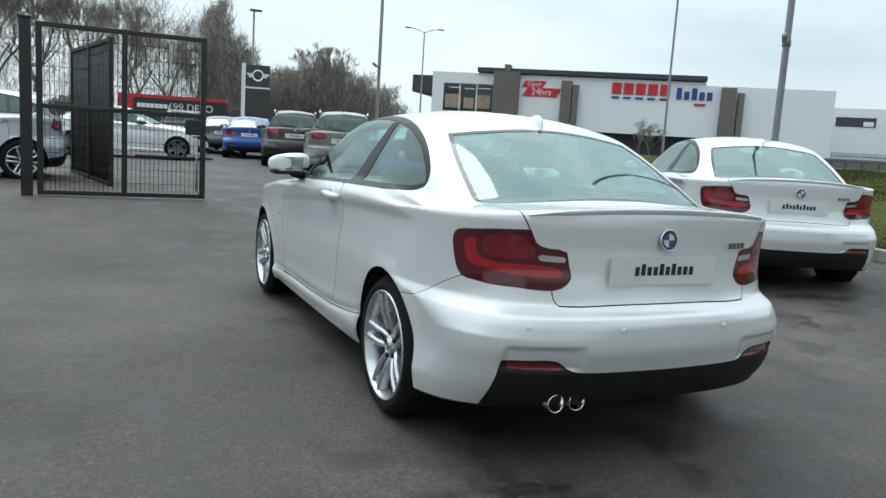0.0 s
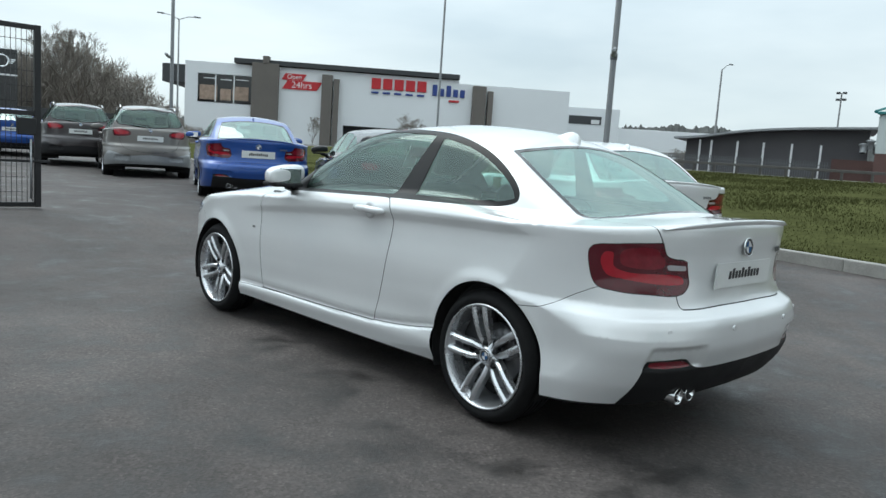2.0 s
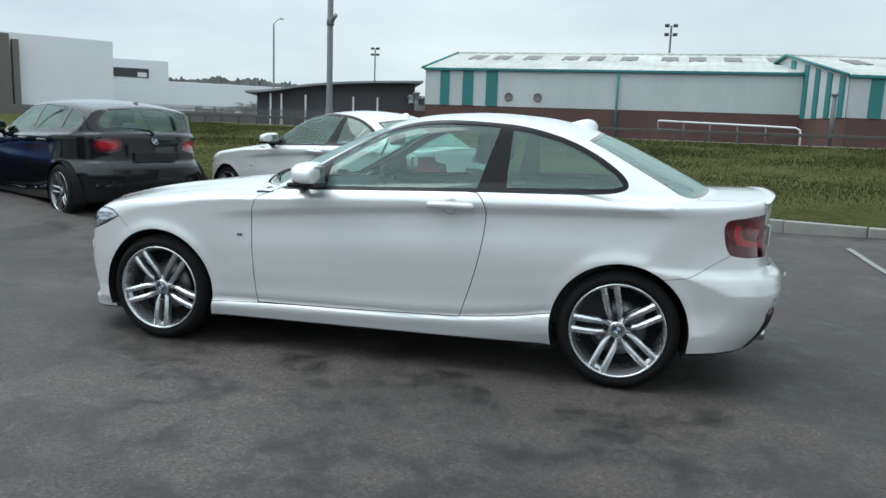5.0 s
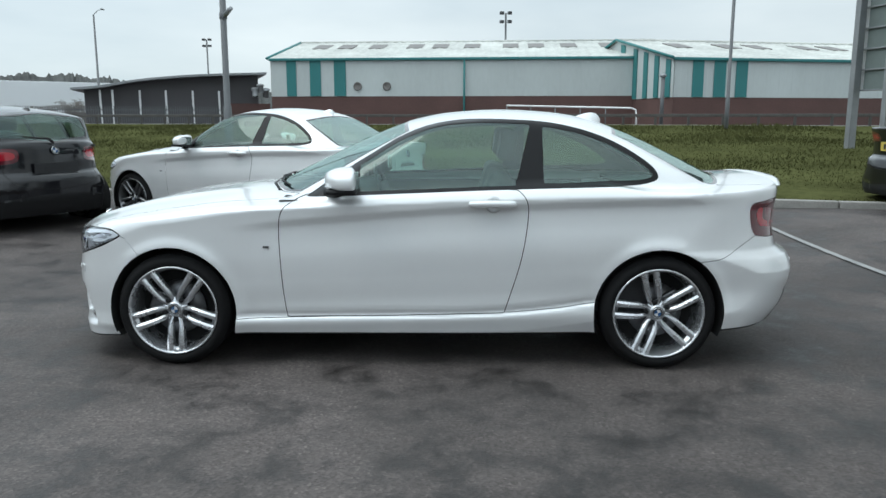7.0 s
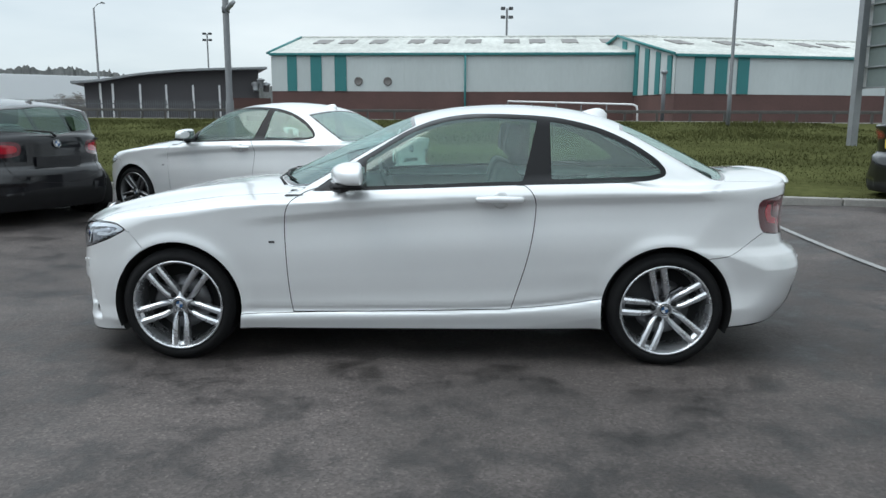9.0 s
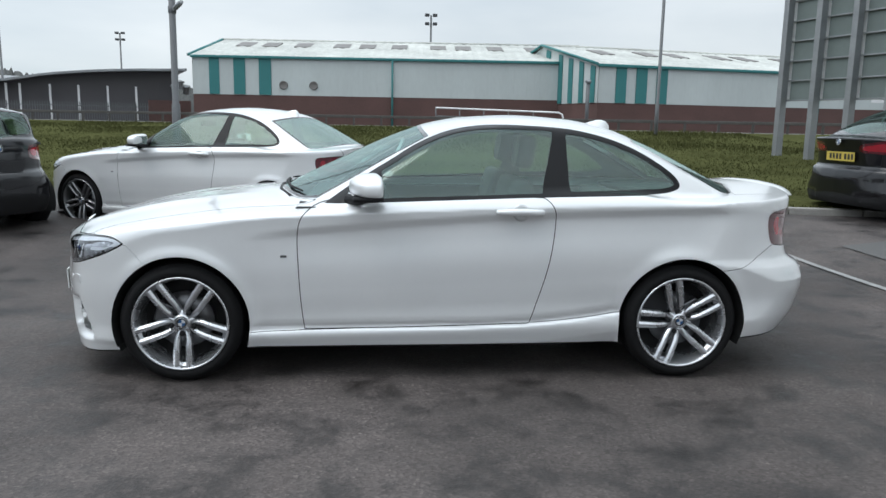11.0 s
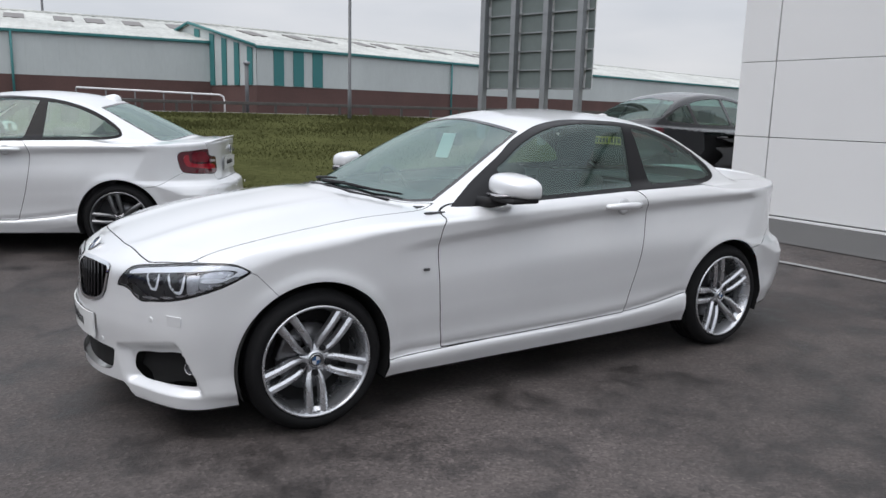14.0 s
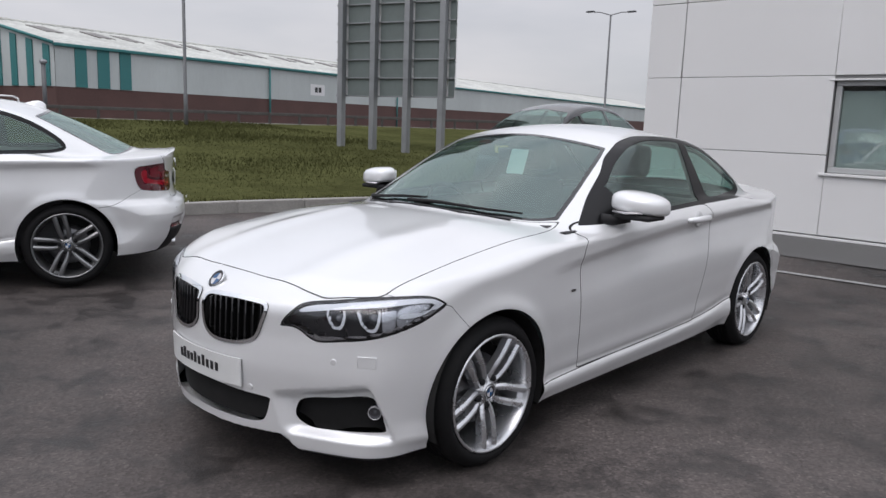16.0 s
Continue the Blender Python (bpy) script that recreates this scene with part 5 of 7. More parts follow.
def family_car(B, spec, tag, m, colour, label, alloy, h=.028, plate_colour=None, bars=DEALER, category="car", rails=None, light_plastic=None):
    car = thing("car", m, label, category, "cars in the car park")
    if (tag, "kit") not in MESHES:
        MESHES[(tag, "kit")] = family_kit(B, spec, h)
    k = MESHES[(tag, "kit")]
    g = lambda nm, sides=(1, -1), inward=0.0: (lambda: k.mesh(nm, k.parts[nm], sides, inward))
    put("body", (tag, "body"), lambda: k.mesh("body", k.rest), colour, car)
    put("tailgate", (tag, "tailgate"), g("tailgate"), colour, car)
    put("underbody", (tag, "underbody"), g("underbody"), LINER, car)
    put("panel_gap", (tag, "gaps"), lambda: k.mesh("gaps", np.concatenate(k.gaps), (1, -1), .004), SEAM, car)
    put("roof_lining", (tag, "lining"), lambda: k.lining([k.rest, k.parts["window_frame"]], B.tall * .69), LINING, car)
    put("windscreen", (tag, "ws"), g("windscreen", (1, -1), .003), GLASS, car)
    put("screen_border", (tag, "wsb"), g("screen_border"), GLOSSBLACK, car)
    put("rear_window", (tag, "rw"), g("rear_window", (1, -1), .003), SHADE, car)
    put("rear_screen_border", (tag, "rwb"), g("rear_screen_border"), GLOSSBLACK, car)
    put("diffuser", (tag, "dif"), g("diffuser"), light_plastic or PLASTIC, car)
    put("lower_intake", (tag, "low"), g("lower_intake", (1, -1), .02), LINER, car)
    for s in (-1, 1):
        for n in range(len(spec["panes"])):
            put("side_window", (tag, "pane", n, s), g("side_window_%d" % n, (s,), .004), GLASS if n == 0 else SHADE, car)
        put("window_frame", (tag, "frame", s), g("window_frame", (s,)), GLOSSBLACK, car)
        tail = put("tail_light", (tag, "tl", s), g("tail_light", (s,), -.002), DARKLENS, car, None, "red tail light")
        put("red_lens", (tag, "red", s), g("red_lens", (s,), -.003), REDLENS, tail)
        lamp = put("headlight", (tag, "hl", s), g("headlight", (s,), .03), LINER, car)
        put("lens", (tag, "hlg", s), g("headlight", (s,)), LAMPGLASS, lamp)
        put("lamp_ring", (tag, "ring", s), lambda: lathe([(.01, .03), (0, .045), (-.02, .04), (.0, .001)], 18, "y"), CLEARLENS, lamp, pose(s * .62, spec["lampy"] - .02, sum(v for _, v in spec["hl"]) / len(spec["hl"]), 0, 0, -s * 25))
        put("grille", (tag, "kid", s), g("grille", (s,), -.003), GLOSSBLACK, car)
        for n in (0, 1):
            d = put("door", (tag, "door", n, s), g("door_panel_%d" % n, (s,)), colour, car)
            put("door_handle", ("handle",), lambda: None, colour, d, pose(s * (float(B.plan(0)) - .014), spec["doors"][1 - n][1] + .16, float(B.crease(0)) - .01, 0, 0, 0 if s < 0 else 180))
        dx, dz = float(B.glass(.4)) - .79, float(B.crease(.4)) - .893
        mir = put("door_mirror", ("mirror", s), lambda: mirror_shell(s), colour, car, pose(s * dx, 0, dz))
        put("mirror_foot", ("mfoot", s), lambda: None, PLASTIC, mir)
        for yc in (B.base, -B.base):
            put("wheel_arch_liner", (tag, "liner", s, yc), lambda: liner_half(s, yc, B.arch - .002), LINER, car)
        if rails:
            put("roof_rail", (tag, "rail", s), lambda: tube([(s * .555, y, float(B.roof(y)) - .050 + (.035 if abs(y + .7) < .85 else 0)) for y in np.linspace(.2, -1.6, 9)], .014, 6), rails, car)
    yp, zp = spec["plate"]
    plate(car, pose(0, yp, zp, 3, 0, 0), tag, plate_colour or PLATE, bars)
    plate(car, pose(0, spec["front_plate"][0], spec["front_plate"][1], 0, 0, 180), tag, PLATE, bars)
    badge(car, pose(0, spec["badge"][0] - .006, spec["badge"][1], -8, 0, 0), .041, "boot")
    lift = B.tall - 1.46
    put("rear_wiper", ("rwiper", tag), lambda: tube([(0, spec["badge"][0] + .01, spec["rw"][0][1] - .03), (-.05, spec["badge"][0] + .015, spec["rw"][0][1] + .02), (-.34, spec["badge"][0] + .035, spec["rw"][0][1] + .045)], [.014, .012, .006], 6), PLASTIC, car) if tag != "big" else 0
    put("roof_aerial", ("fin",), lambda: None, colour, car, pose(0, -.45 if tag != "big" else .1, float(B.roof(-1.4)) - float(Coupe.roof(-.95)) - .006))
    cabin(car, tag, .93 + lift * .45, -1.35, .75, .36 + lift * .4)
    wheels(car, B, tag, alloy, B.wheel if B is not Hatch else .318, .225 if B is not BigUtility else .255, .205, .775 if B is Hatch else (.79 if B is Utility else .82))
    return car
# ---- ground, kerb, grass, road ----
def rise(x, y):
    """Height of the yard, which dips to the bay where the white coupe stands."""
    along = 1.9 * max(-y - 2.3, 0) if y < 0 else 1.45 * max(y - 2.3, 0)
    u = min(max((math.hypot(max(abs(x) - 1.0, 0), along) - .8) / 5.6, 0), 1)
    return .25 * u * u * (3 - 2 * u)


KERB = curve([(-60, -6.0), (-12, 2.9), (-7, 4.3), (-5, 4.75), (-3, 5.3), (-1, 5.75), (1.5, 6.05), (5, 6.15), (12, 6.6), (25, 9.5), (60, 22)])


def bank(d):
    """Height of the verge over the kerb, d metres behind it."""
    return .075 + .80 * (min(max(d, 0), 20) / 20) ** 1.15


def ground_sheet():
    xs = sorted(set([-900, -400, -200, -100, -60, -40, -28, -20, -14] + list(np.arange(-10, 14.01, .5)) + [16, 19, 23, 28, 34, 40, 50, 65, 90, 140, 220, 400, 900]))
    ys = sorted(set([-900, -400, -200, -100, -60, -40, -28, -20, -15] + list(np.arange(-12, 16.01, .5)) + [18, 21, 25, 30, 36, 44, 55, 70, 100, 150, 220, 400, 900]))
    v = [(x, y, rise(x, y)) for x in xs for y in ys]
    n = len(ys)
    f = [(i * n + j, (i + 1) * n + j, (i + 1) * n + j + 1, i * n + j + 1) for i in range(len(xs) - 1) for j in range(n - 1)]
    me = sheet(v, f, "ground")
    me.polygons.foreach_set("use_smooth", [True] * len(f))
    return me


def asphalt():
    m, nt, b = nodes("asphalt")
    patch, mid = noise_tex(nt, .55, 6, .62), noise_tex(nt, 2.6, 6, .68)
    tc = nt.nodes.new("ShaderNodeTexCoord")
    vor = nt.nodes.new("ShaderNodeTexVoronoi")
    vor.inputs["Scale"].default_value = 85
    nt.links.new(tc.outputs["Object"], vor.inputs["Vector"])
    grit = noise_tex(nt, 240, 3, .6)
    base = ramp(nt, patch, [(.36, (.050, .0425, .040)), (.5, (.072, .061, .0575)), (.64, (.102, .087, .082))])
    stain = ramp(nt, mid, [(.36, .34), (.44, .62), (.50, .95), (.66, 1.22)])
    col = mix(nt, 1.0, base, stain, "MULTIPLY")
    stones = ramp(nt, vor.outputs["Color"], [(.1, .62), (.55, .96), (.8, 1.2), (.97, 1.7)])
    col = mix(nt, .9, col, mix(nt, 1.0, col, stones, "MULTIPLY"))
    nt.links.new(col, b.inputs["Base Color"])
    nt.links.new(ramp(nt, mid, [(.34, .45), (.5, .74), (.65, .9)]), b.inputs["Roughness"])
    relief(nt, b, mix(nt, .5, vor.outputs["Distance"], grit), .42, .005)
    return m


ASPHALT = asphalt()
CONCRETE = surface("kerb_concrete", (.30, .29, .27), .85, vary=.25, scale=3, grain=70, bumpy=.3)
GRASSMAT = surface("grass_soil", (.072, .076, .031), .95, vary=.45, scale=.7, grain=9, bumpy=.6, gloss=0)
BLADE = surface("grass_blade", (.080, .084, .034), .9, vary=.45, scale=.45, grain=4, gloss=0)
ROADMAT = surface("road_asphalt", (.075, .075, .078), .8, vary=.2, scale=.6, grain=40)
LINEPAINT = surface("worn_white_line", (.27, .27, .265), .8, vary=.3, scale=8, grain=60)
STEEL = surface("galvanised_steel", (.30, .31, .32), .5, metal=.6, vary=.15, scale=3, grain=30)
RAILGREY = surface("weathered_rail", (.075, .070, .066), .7, vary=.3, scale=3, grain=20)
DARKSTEEL = surface("dark_painted_steel", (.05, .052, .055), .45, vary=.15)
GATEBLACK = surface("black_gate_steel", (.010, .010, .011), .45, vary=.15)
BARK = surface("bark", (.15, .128, .108), .9, vary=.35, scale=3, grain=30)
TWIG = surface("bare_twigs", (.235, .21, .185), .95, vary=.3, scale=.6, grain=8)
WHITECLAD = surface("white_cladding", (.74, .74, .735), .45, vary=.03, scale=.4, grain=3)
POLEGREY = surface("grey_pole_paint", (.13, .135, .14), .5, metal=.2, vary=.15, scale=3, grain=30)
JOINT = surface("grey_panel_joint", (.22, .22, .22), .8, vary=.1)
SHEDWALL = surface("pale_shed_sheet", (.50, .54, .53), .6, vary=.10, scale=.22, grain=5, stretch=(1, 1, .35))
TEAL = surface("teal_sheet", (.035, .185, .185), .55, vary=.08, scale=.3)
SHEDROOF = surface("weathered_roof_sheet", (.50, .51, .48), .8, vary=.30, scale=.35, grain=4)
BRICK = surface("dark_red_brick", (.11, .062, .055), .9, vary=.25, scale=.5, grain=12, bumpy=.3)
ROOFLIGHT = surface("dirty_rooflight", (.16, .15, .14), .5, vary=.2)
STOREWHITE = surface("white_store_panel", (.77, .79, .80), .5, vary=.03, scale=.1, grain=2)
STOREGREY = surface("brown_grey_pier", (.15, .135, .12), .8, vary=.12, scale=.2, grain=4)
DARKBAND = surface("dark_fascia", (.045, .047, .05), .6, vary=.1)
SIGNRED = surface("sign_red", (.52, .02, .03), .5, vary=.05)
SIGNBLUE = surface("sign_blue", (.03, .06, .25), .5, vary=.05)
SIGNWHITE = surface("sign_white", (.75, .75, .75), .5, vary=.03)
BOARD = surface("grey_green_sign_back", (.15, .18, .175), .55, vary=.12, scale=1.5, grain=8)
# woods colour lightened and greyed to carry the distance haze
FARWOOD = surface("hazed_far_woods", (.115, .118, .115), 1, vary=.4, scale=.15, grain=1.5, gloss=0)
WINGLASS = glazing("window_glass", (.90, .95, .94), .95)
BLINDMAT = surface("pale_grey_blind", (.52, .54, .53), .7, vary=.06, scale=3)
FRAMEGREY = surface("grey_window_frame", (.42, .43, .43), .4, vary=.06)

tagged(part("ground", ground_sheet(), ASPHALT), "dark worn asphalt with damp stains", "ground", kind="structure")


def verge():
    v, f, ys, ds = [], [], list(np.arange(-40, 60.1, 1.0)), [0.13, .5, 1, 2, 3.5, 5, 7, 10, 13, 16, 19, 20.5]
    for y in ys:
        x0 = float(KERB(y))
        for d in ds:
            x = x0 + d * (1 + .004 * y)
            v.append((x, y, .25 + bank(d) - (.03 if d < .2 else 0) + .03 * noise.noise((x * .4, y * .4, 0))))
    n = len(ds)
    f = [(i * n + j, i * n + j + 1, (i + 1) * n + j + 1, (i + 1) * n + j) for i in range(len(ys) - 1) for j in range(n - 1)]
    me = sheet(v, f, "verge")
    me.polygons.foreach_set("use_smooth", [True] * len(f))
    return me


tagged(part("grass_verge", verge(), GRASSMAT), "rough green grass verge behind the kerb", "grass", kind="structure")


def grass_blades(count):
    rng = np.random.default_rng(4)
    d = rng.random(count) ** 1.7 * 19 + .15
    y = rng.uniform(-12, 22, count)
    x = KERB(y) + d * (1 + .004 * y)
    z = np.array([.25 + bank(q) for q in d]) - .03
    tuft = np.array([noise.noise((a * .35, b * .35, 3)) for a, b in zip(x, y)])
    hgt = (.025 + .035 * rng.random(count)) * (1 + .8 * tuft) * (1 + d * .05)
    ang, lean = rng.uniform(0, 6.283, count), rng.uniform(-.5, .5, (count, 2)) * hgt[:, None]
    wid = .009 + .006 * rng.random(count) + d * .0014
    c, s = np.cos(ang) * wid, np.sin(ang) * wid
    V = np.empty((count, 3, 3))
    V[:, 0] = np.stack([x - c, y - s, z], 1)
    V[:, 1] = np.stack([x + c, y + s, z], 1)
    V[:, 2] = np.stack([x + lean[:, 0], y + lean[:, 1], z + hgt], 1)
    return tri_mesh("grass", V.reshape(-1, 3), np.arange(count * 3).reshape(-1, 3), smooth=False)


tagged(part("grass", grass_blades(150000), BLADE), "rough tufted green grass on the verge", "grass", kind="stuff")
tagged(part("road", slab([(float(KERB(y)) + 20.3 * (1 + .004 * y), y) for y in range(-40, 61, 4)] + [(float(KERB(y)) + 33 * (1 + .004 * y), y) for y in range(60, -41, -4)], .1, 1.0), ROADMAT), "grey main road beyond the verge", "road", kind="structure")

kerb = thing("kerb", pose(0, 0, 0), "pale concrete kerb stones along the verge", "kerb", kind="structure")
ky = -12.0
while ky < 24:
    a, b = (float(KERB(ky)), ky), (float(KERB(ky + .9)), ky + .9)
    ang = math.degrees(math.atan2(b[0] - a[0], b[1] - a[1]))
    L = math.hypot(b[0] - a[0], b[1] - a[1])
    put("kerb_stone", ("kerbstone",), lambda: block(-.065, .065, -.448, .448, -.2, .085, .015), CONCRETE, kerb, pose((a[0] + b[0]) / 2, (a[1] + b[1]) / 2, .25 + .004 * math.sin(ky * 7), 0, 0, -ang))
    ky += .905 * .9 / L

# painted bay lines
for n, (x0, y0, x1, y1) in enumerate(((-3.2, -3.90, 4.2, -3.72),)):
    line = bmesh.new()
    pts = []
    N = 24
    for s in (-.028, .028):
        pts.append([line.verts.new((x0 + (x1 - x0) * t / N, y0 + (y1 - y0) * t / N + s, rise(x0 + (x1 - x0) * t / N, y0 + (y1 - y0) * t / N + s) + .012)) for t in range(N + 1)])
    for t in range(N):
        line.faces.new((pts[0][t], pts[0][t + 1], pts[1][t + 1], pts[1][t]))
    tagged(part("bay_line", line, LINEPAINT), "worn white painted bay line", "road marking", kind="structure")

# ---- the low rail between verge and road ----
rail = thing("roadside_rail", pose(0, 0, 0), "low dark timber and steel rail along the road", "fence")
for n in range(56):
    y = -26 + 1.1 * n
    x = float(KERB(y)) + 20.0 * (1 + .004 * y)
    y2 = y + 1.1
    x2 = float(KERB(y2)) + 20.0 * (1 + .004 * y2)
    put("post", ("railpost",), lambda: block(-.04, .04, -.04, .04, -.3, .44, .008), RAILGREY, rail, pose(x, y, 1.06))
    L, a = math.hypot(x2 - x, y2 - y), math.degrees(math.atan2(-(x2 - x), y2 - y))
    put("beam", ("beam", n), lambda: block(-.04, .04, 0, L, .35, .46, .012), RAILGREY, rail, pose(x, y, 1.06, 0, 0, a))
    put("kick_board", ("kick", n), lambda: block(-.03, .03, 0, L, .0, .07, .008), CONCRETE, rail, pose(x, y, 1.06, 0, 0, a))

# ---- cars ----
main = coupe(pose(0, 0, 0), WHITE, "white two-door coupe with silver twin-spoke alloy wheels", "main", ALLOY, .0125)
coupe(pose(4.587, 2.263, .065, 0, 0, -26.4), WHITE, "white two-door coupe with dark grey alloy wheels, by the kerb", "second", ALLOYDARK, .0125, plain=True)
family_car(Hatch, HATCH, "hatch", pose(4.195, 5.92, .09, 0, 0, -27), BLACK, "black five-door hatchback parked against the kerb", ALLOYDARK, plate_colour=INK)
coupe(pose(3.60, 9.18, .20, 0, 0, -23.5), BLUE, "bright blue two-door coupe parked against the kerb", "blue", ALLOY, .024, plain=True)
family_car(Utility, SUV, "suv", pose(3.75, 14.5, .20, 0, 0, -17), SILVER, "silver bronze compact sport utility car with roof rails", ALLOY, rails=CHROME, light_plastic=STEEL)
family_car(Utility, SUV, "suv", pose(3.4, 18.3, .24, 0, 0, -13), BROWN, "dark brown compact sport utility car with roof rails", ALLOY, rails=CHROME)
coupe(pose(3.0, 23.2, .25, 0, 0, -11), BLUE, "blue soft-top car parked beyond the gate", "blue2", ALLOY, .024, plain=True)
coupe(pose(2.6, 26.5, .25, 0, 0, -11), GREEN, "grey-green saloon car parked beyond the gate", "green", ALLOY, .024, plain=True)
family_car(Utility, SUV, "suv", pose(1.7, 29.6, .25, 0, 0, -20), BROWN, "dark red-brown sport utility car beyond the gate", ALLOY, rails=CHROME)
coupe(pose(-1.15, 19.1, .25, 0, 0, -97), WHITE, "white coupe with dark wheels parked across beyond the gate", "fourth", ALLOYDARK, .024, plain=True)
family_car(Hatch, HATCH, "hatch", pose(-4.45, 9.7, .22, 0, 0, 95), PALE, "pale silver hatchback behind the gate", ALLOY)
family_car(BigUtility, BIG, "big", pose(4.70, -7.85, .07, 0, 0, 185), BLACK, "black coupe-roofed sport utility car beside the white wall", ALLOYBLACK, plate_colour=PLATEYELLOW, bars=NUMBER)

# Unseen wall added behind the walk: closes the yard and dims car reflections
tagged(part("unseen_wall_west", block(-21.4, -21, -40, 34, 0, 3.2), surface("dull_unseen_wall", (.10, .098, .095), .9, vary=.2, scale=.6, grain=14, bumpy=.2)), "plain dull unseen wall closing the yard, added to dim reflections", "wall", kind="structure")
# ---- the dealer's white building ----
shop = thing("dealer_building", pose(.11, .03, 0), "white panelled showroom wall with one window", "building", kind="structure")
WY = -5.41
put("wall", ("shopwall",), lambda: add(add(block(-9, 2.10, WY - .30, WY - .02, .15, .98), block(-.13, 2.10, WY - .30, WY - .02, .98, 1.99)), add(block(-9, -1.75, WY - .30, WY - .02, .98, 1.99), block(-9, 2.10, WY - .30, WY - .02, 1.99, 5.2))), JOINT, shop)
put("side_wall", ("shopside",), lambda: block(1.76, 2.10, WY - 14, WY - .30, .15, 5.2), WHITECLAD, shop)
put("back_wall", ("shopback",), lambda: block(-9, 1.76, WY - 14, WY - 13.7, .15, 5.2), WHITECLAD, shop)
put("west_wall", ("shopwest",), lambda: block(-9, -8.7, WY - 13.7, WY - .30, .15, 5.2), WHITECLAD, shop)
put("roof", ("shoproof",), lambda: block(-9.1, 2.1, WY - 14.1, WY + .04, 5.2, 5.4, .02), WHITECLAD, shop)
cols = [(2.12, 1.655), (1.645, -.13), (-.13, -1.75), (-1.76, -4.6), (-4.61, -9.0)]
rows_z = [(.290, 1.176), (1.184, 2.038), (2.044, 2.93), (2.938, 3.79), (3.798, 4.65), (4.658, 5.19)]
for i, (xa, xb) in enumerate(cols):
    for j, (za, zb) in enumerate(rows_z):
        if i == 2 and j == 1:
            continue
        top = .985 if (i == 2 and j == 0) else zb
        put("panel", ("panel", i, j), lambda: block(xb + .002, xa - .002, WY - .02, WY, za, top, .004, 1), WHITECLAD, shop)
put("base_trim", ("basetrim",), lambda: block(-9, 2.12, WY - .01, WY + .012, .225, .275, .004, 1), WHITECLAD, shop)
win = put("window_frame", ("shopframe",), lambda: add(add(block(-1.74, -.14, WY - .12, WY - .05, .99, 1.05, .008), block(-1.74, -.14, WY - .12, WY - .05, 1.93, 1.99, .008)), add(block(-.20, -.14, WY - .12, WY - .05, 1.05, 1.93, .008), block(-1.74, -1.68, WY - .12, WY - .05, 1.05, 1.93, .008))), FRAMEGREY, shop)
put("window_pane", ("shoppane",), lambda: block(-1.68, -.20, WY - .09, WY - .084, 1.05, 1.93), WINGLASS, win)
put("window_sill", ("shopsill",), lambda: block(-1.80, -.08, WY - .10, WY + .035, .955, .985, .006), WHITECLAD, shop)
put("window_head", ("shophead",), lambda: block(-1.80, -.08, WY - .02, WY + .012, 1.985, 2.005, .004, 1), WHITECLAD, shop)
for k in range(17):
    put("blind_slat", ("blind",), lambda: block(-.042, .042, -.003, .003, 0, .84, .001, 1), BLINDMAT, win, pose(-.245 - .086 * k, WY - .125, 1.04, 0, 0, 14))
apron = bmesh.new()
grid = [[apron.verts.new((x, y, rise(x, y) + .008)) for y in np.linspace(WY, -4.4, 8)] for x in np.linspace(-9, 2.6, 30)]
for a, b in zip(grid, grid[1:]):
    for j in range(7):
        apron.faces.new((a[j], b[j], b[j + 1], a[j + 1])).smooth = True
tagged(part("wall_apron", apron, surface("smooth_grey_apron", (.095, .094, .092), .8, vary=.15, scale=1.2, grain=90, bumpy=.2)), "smooth grey apron along the wall", "pavement", kind="structure")


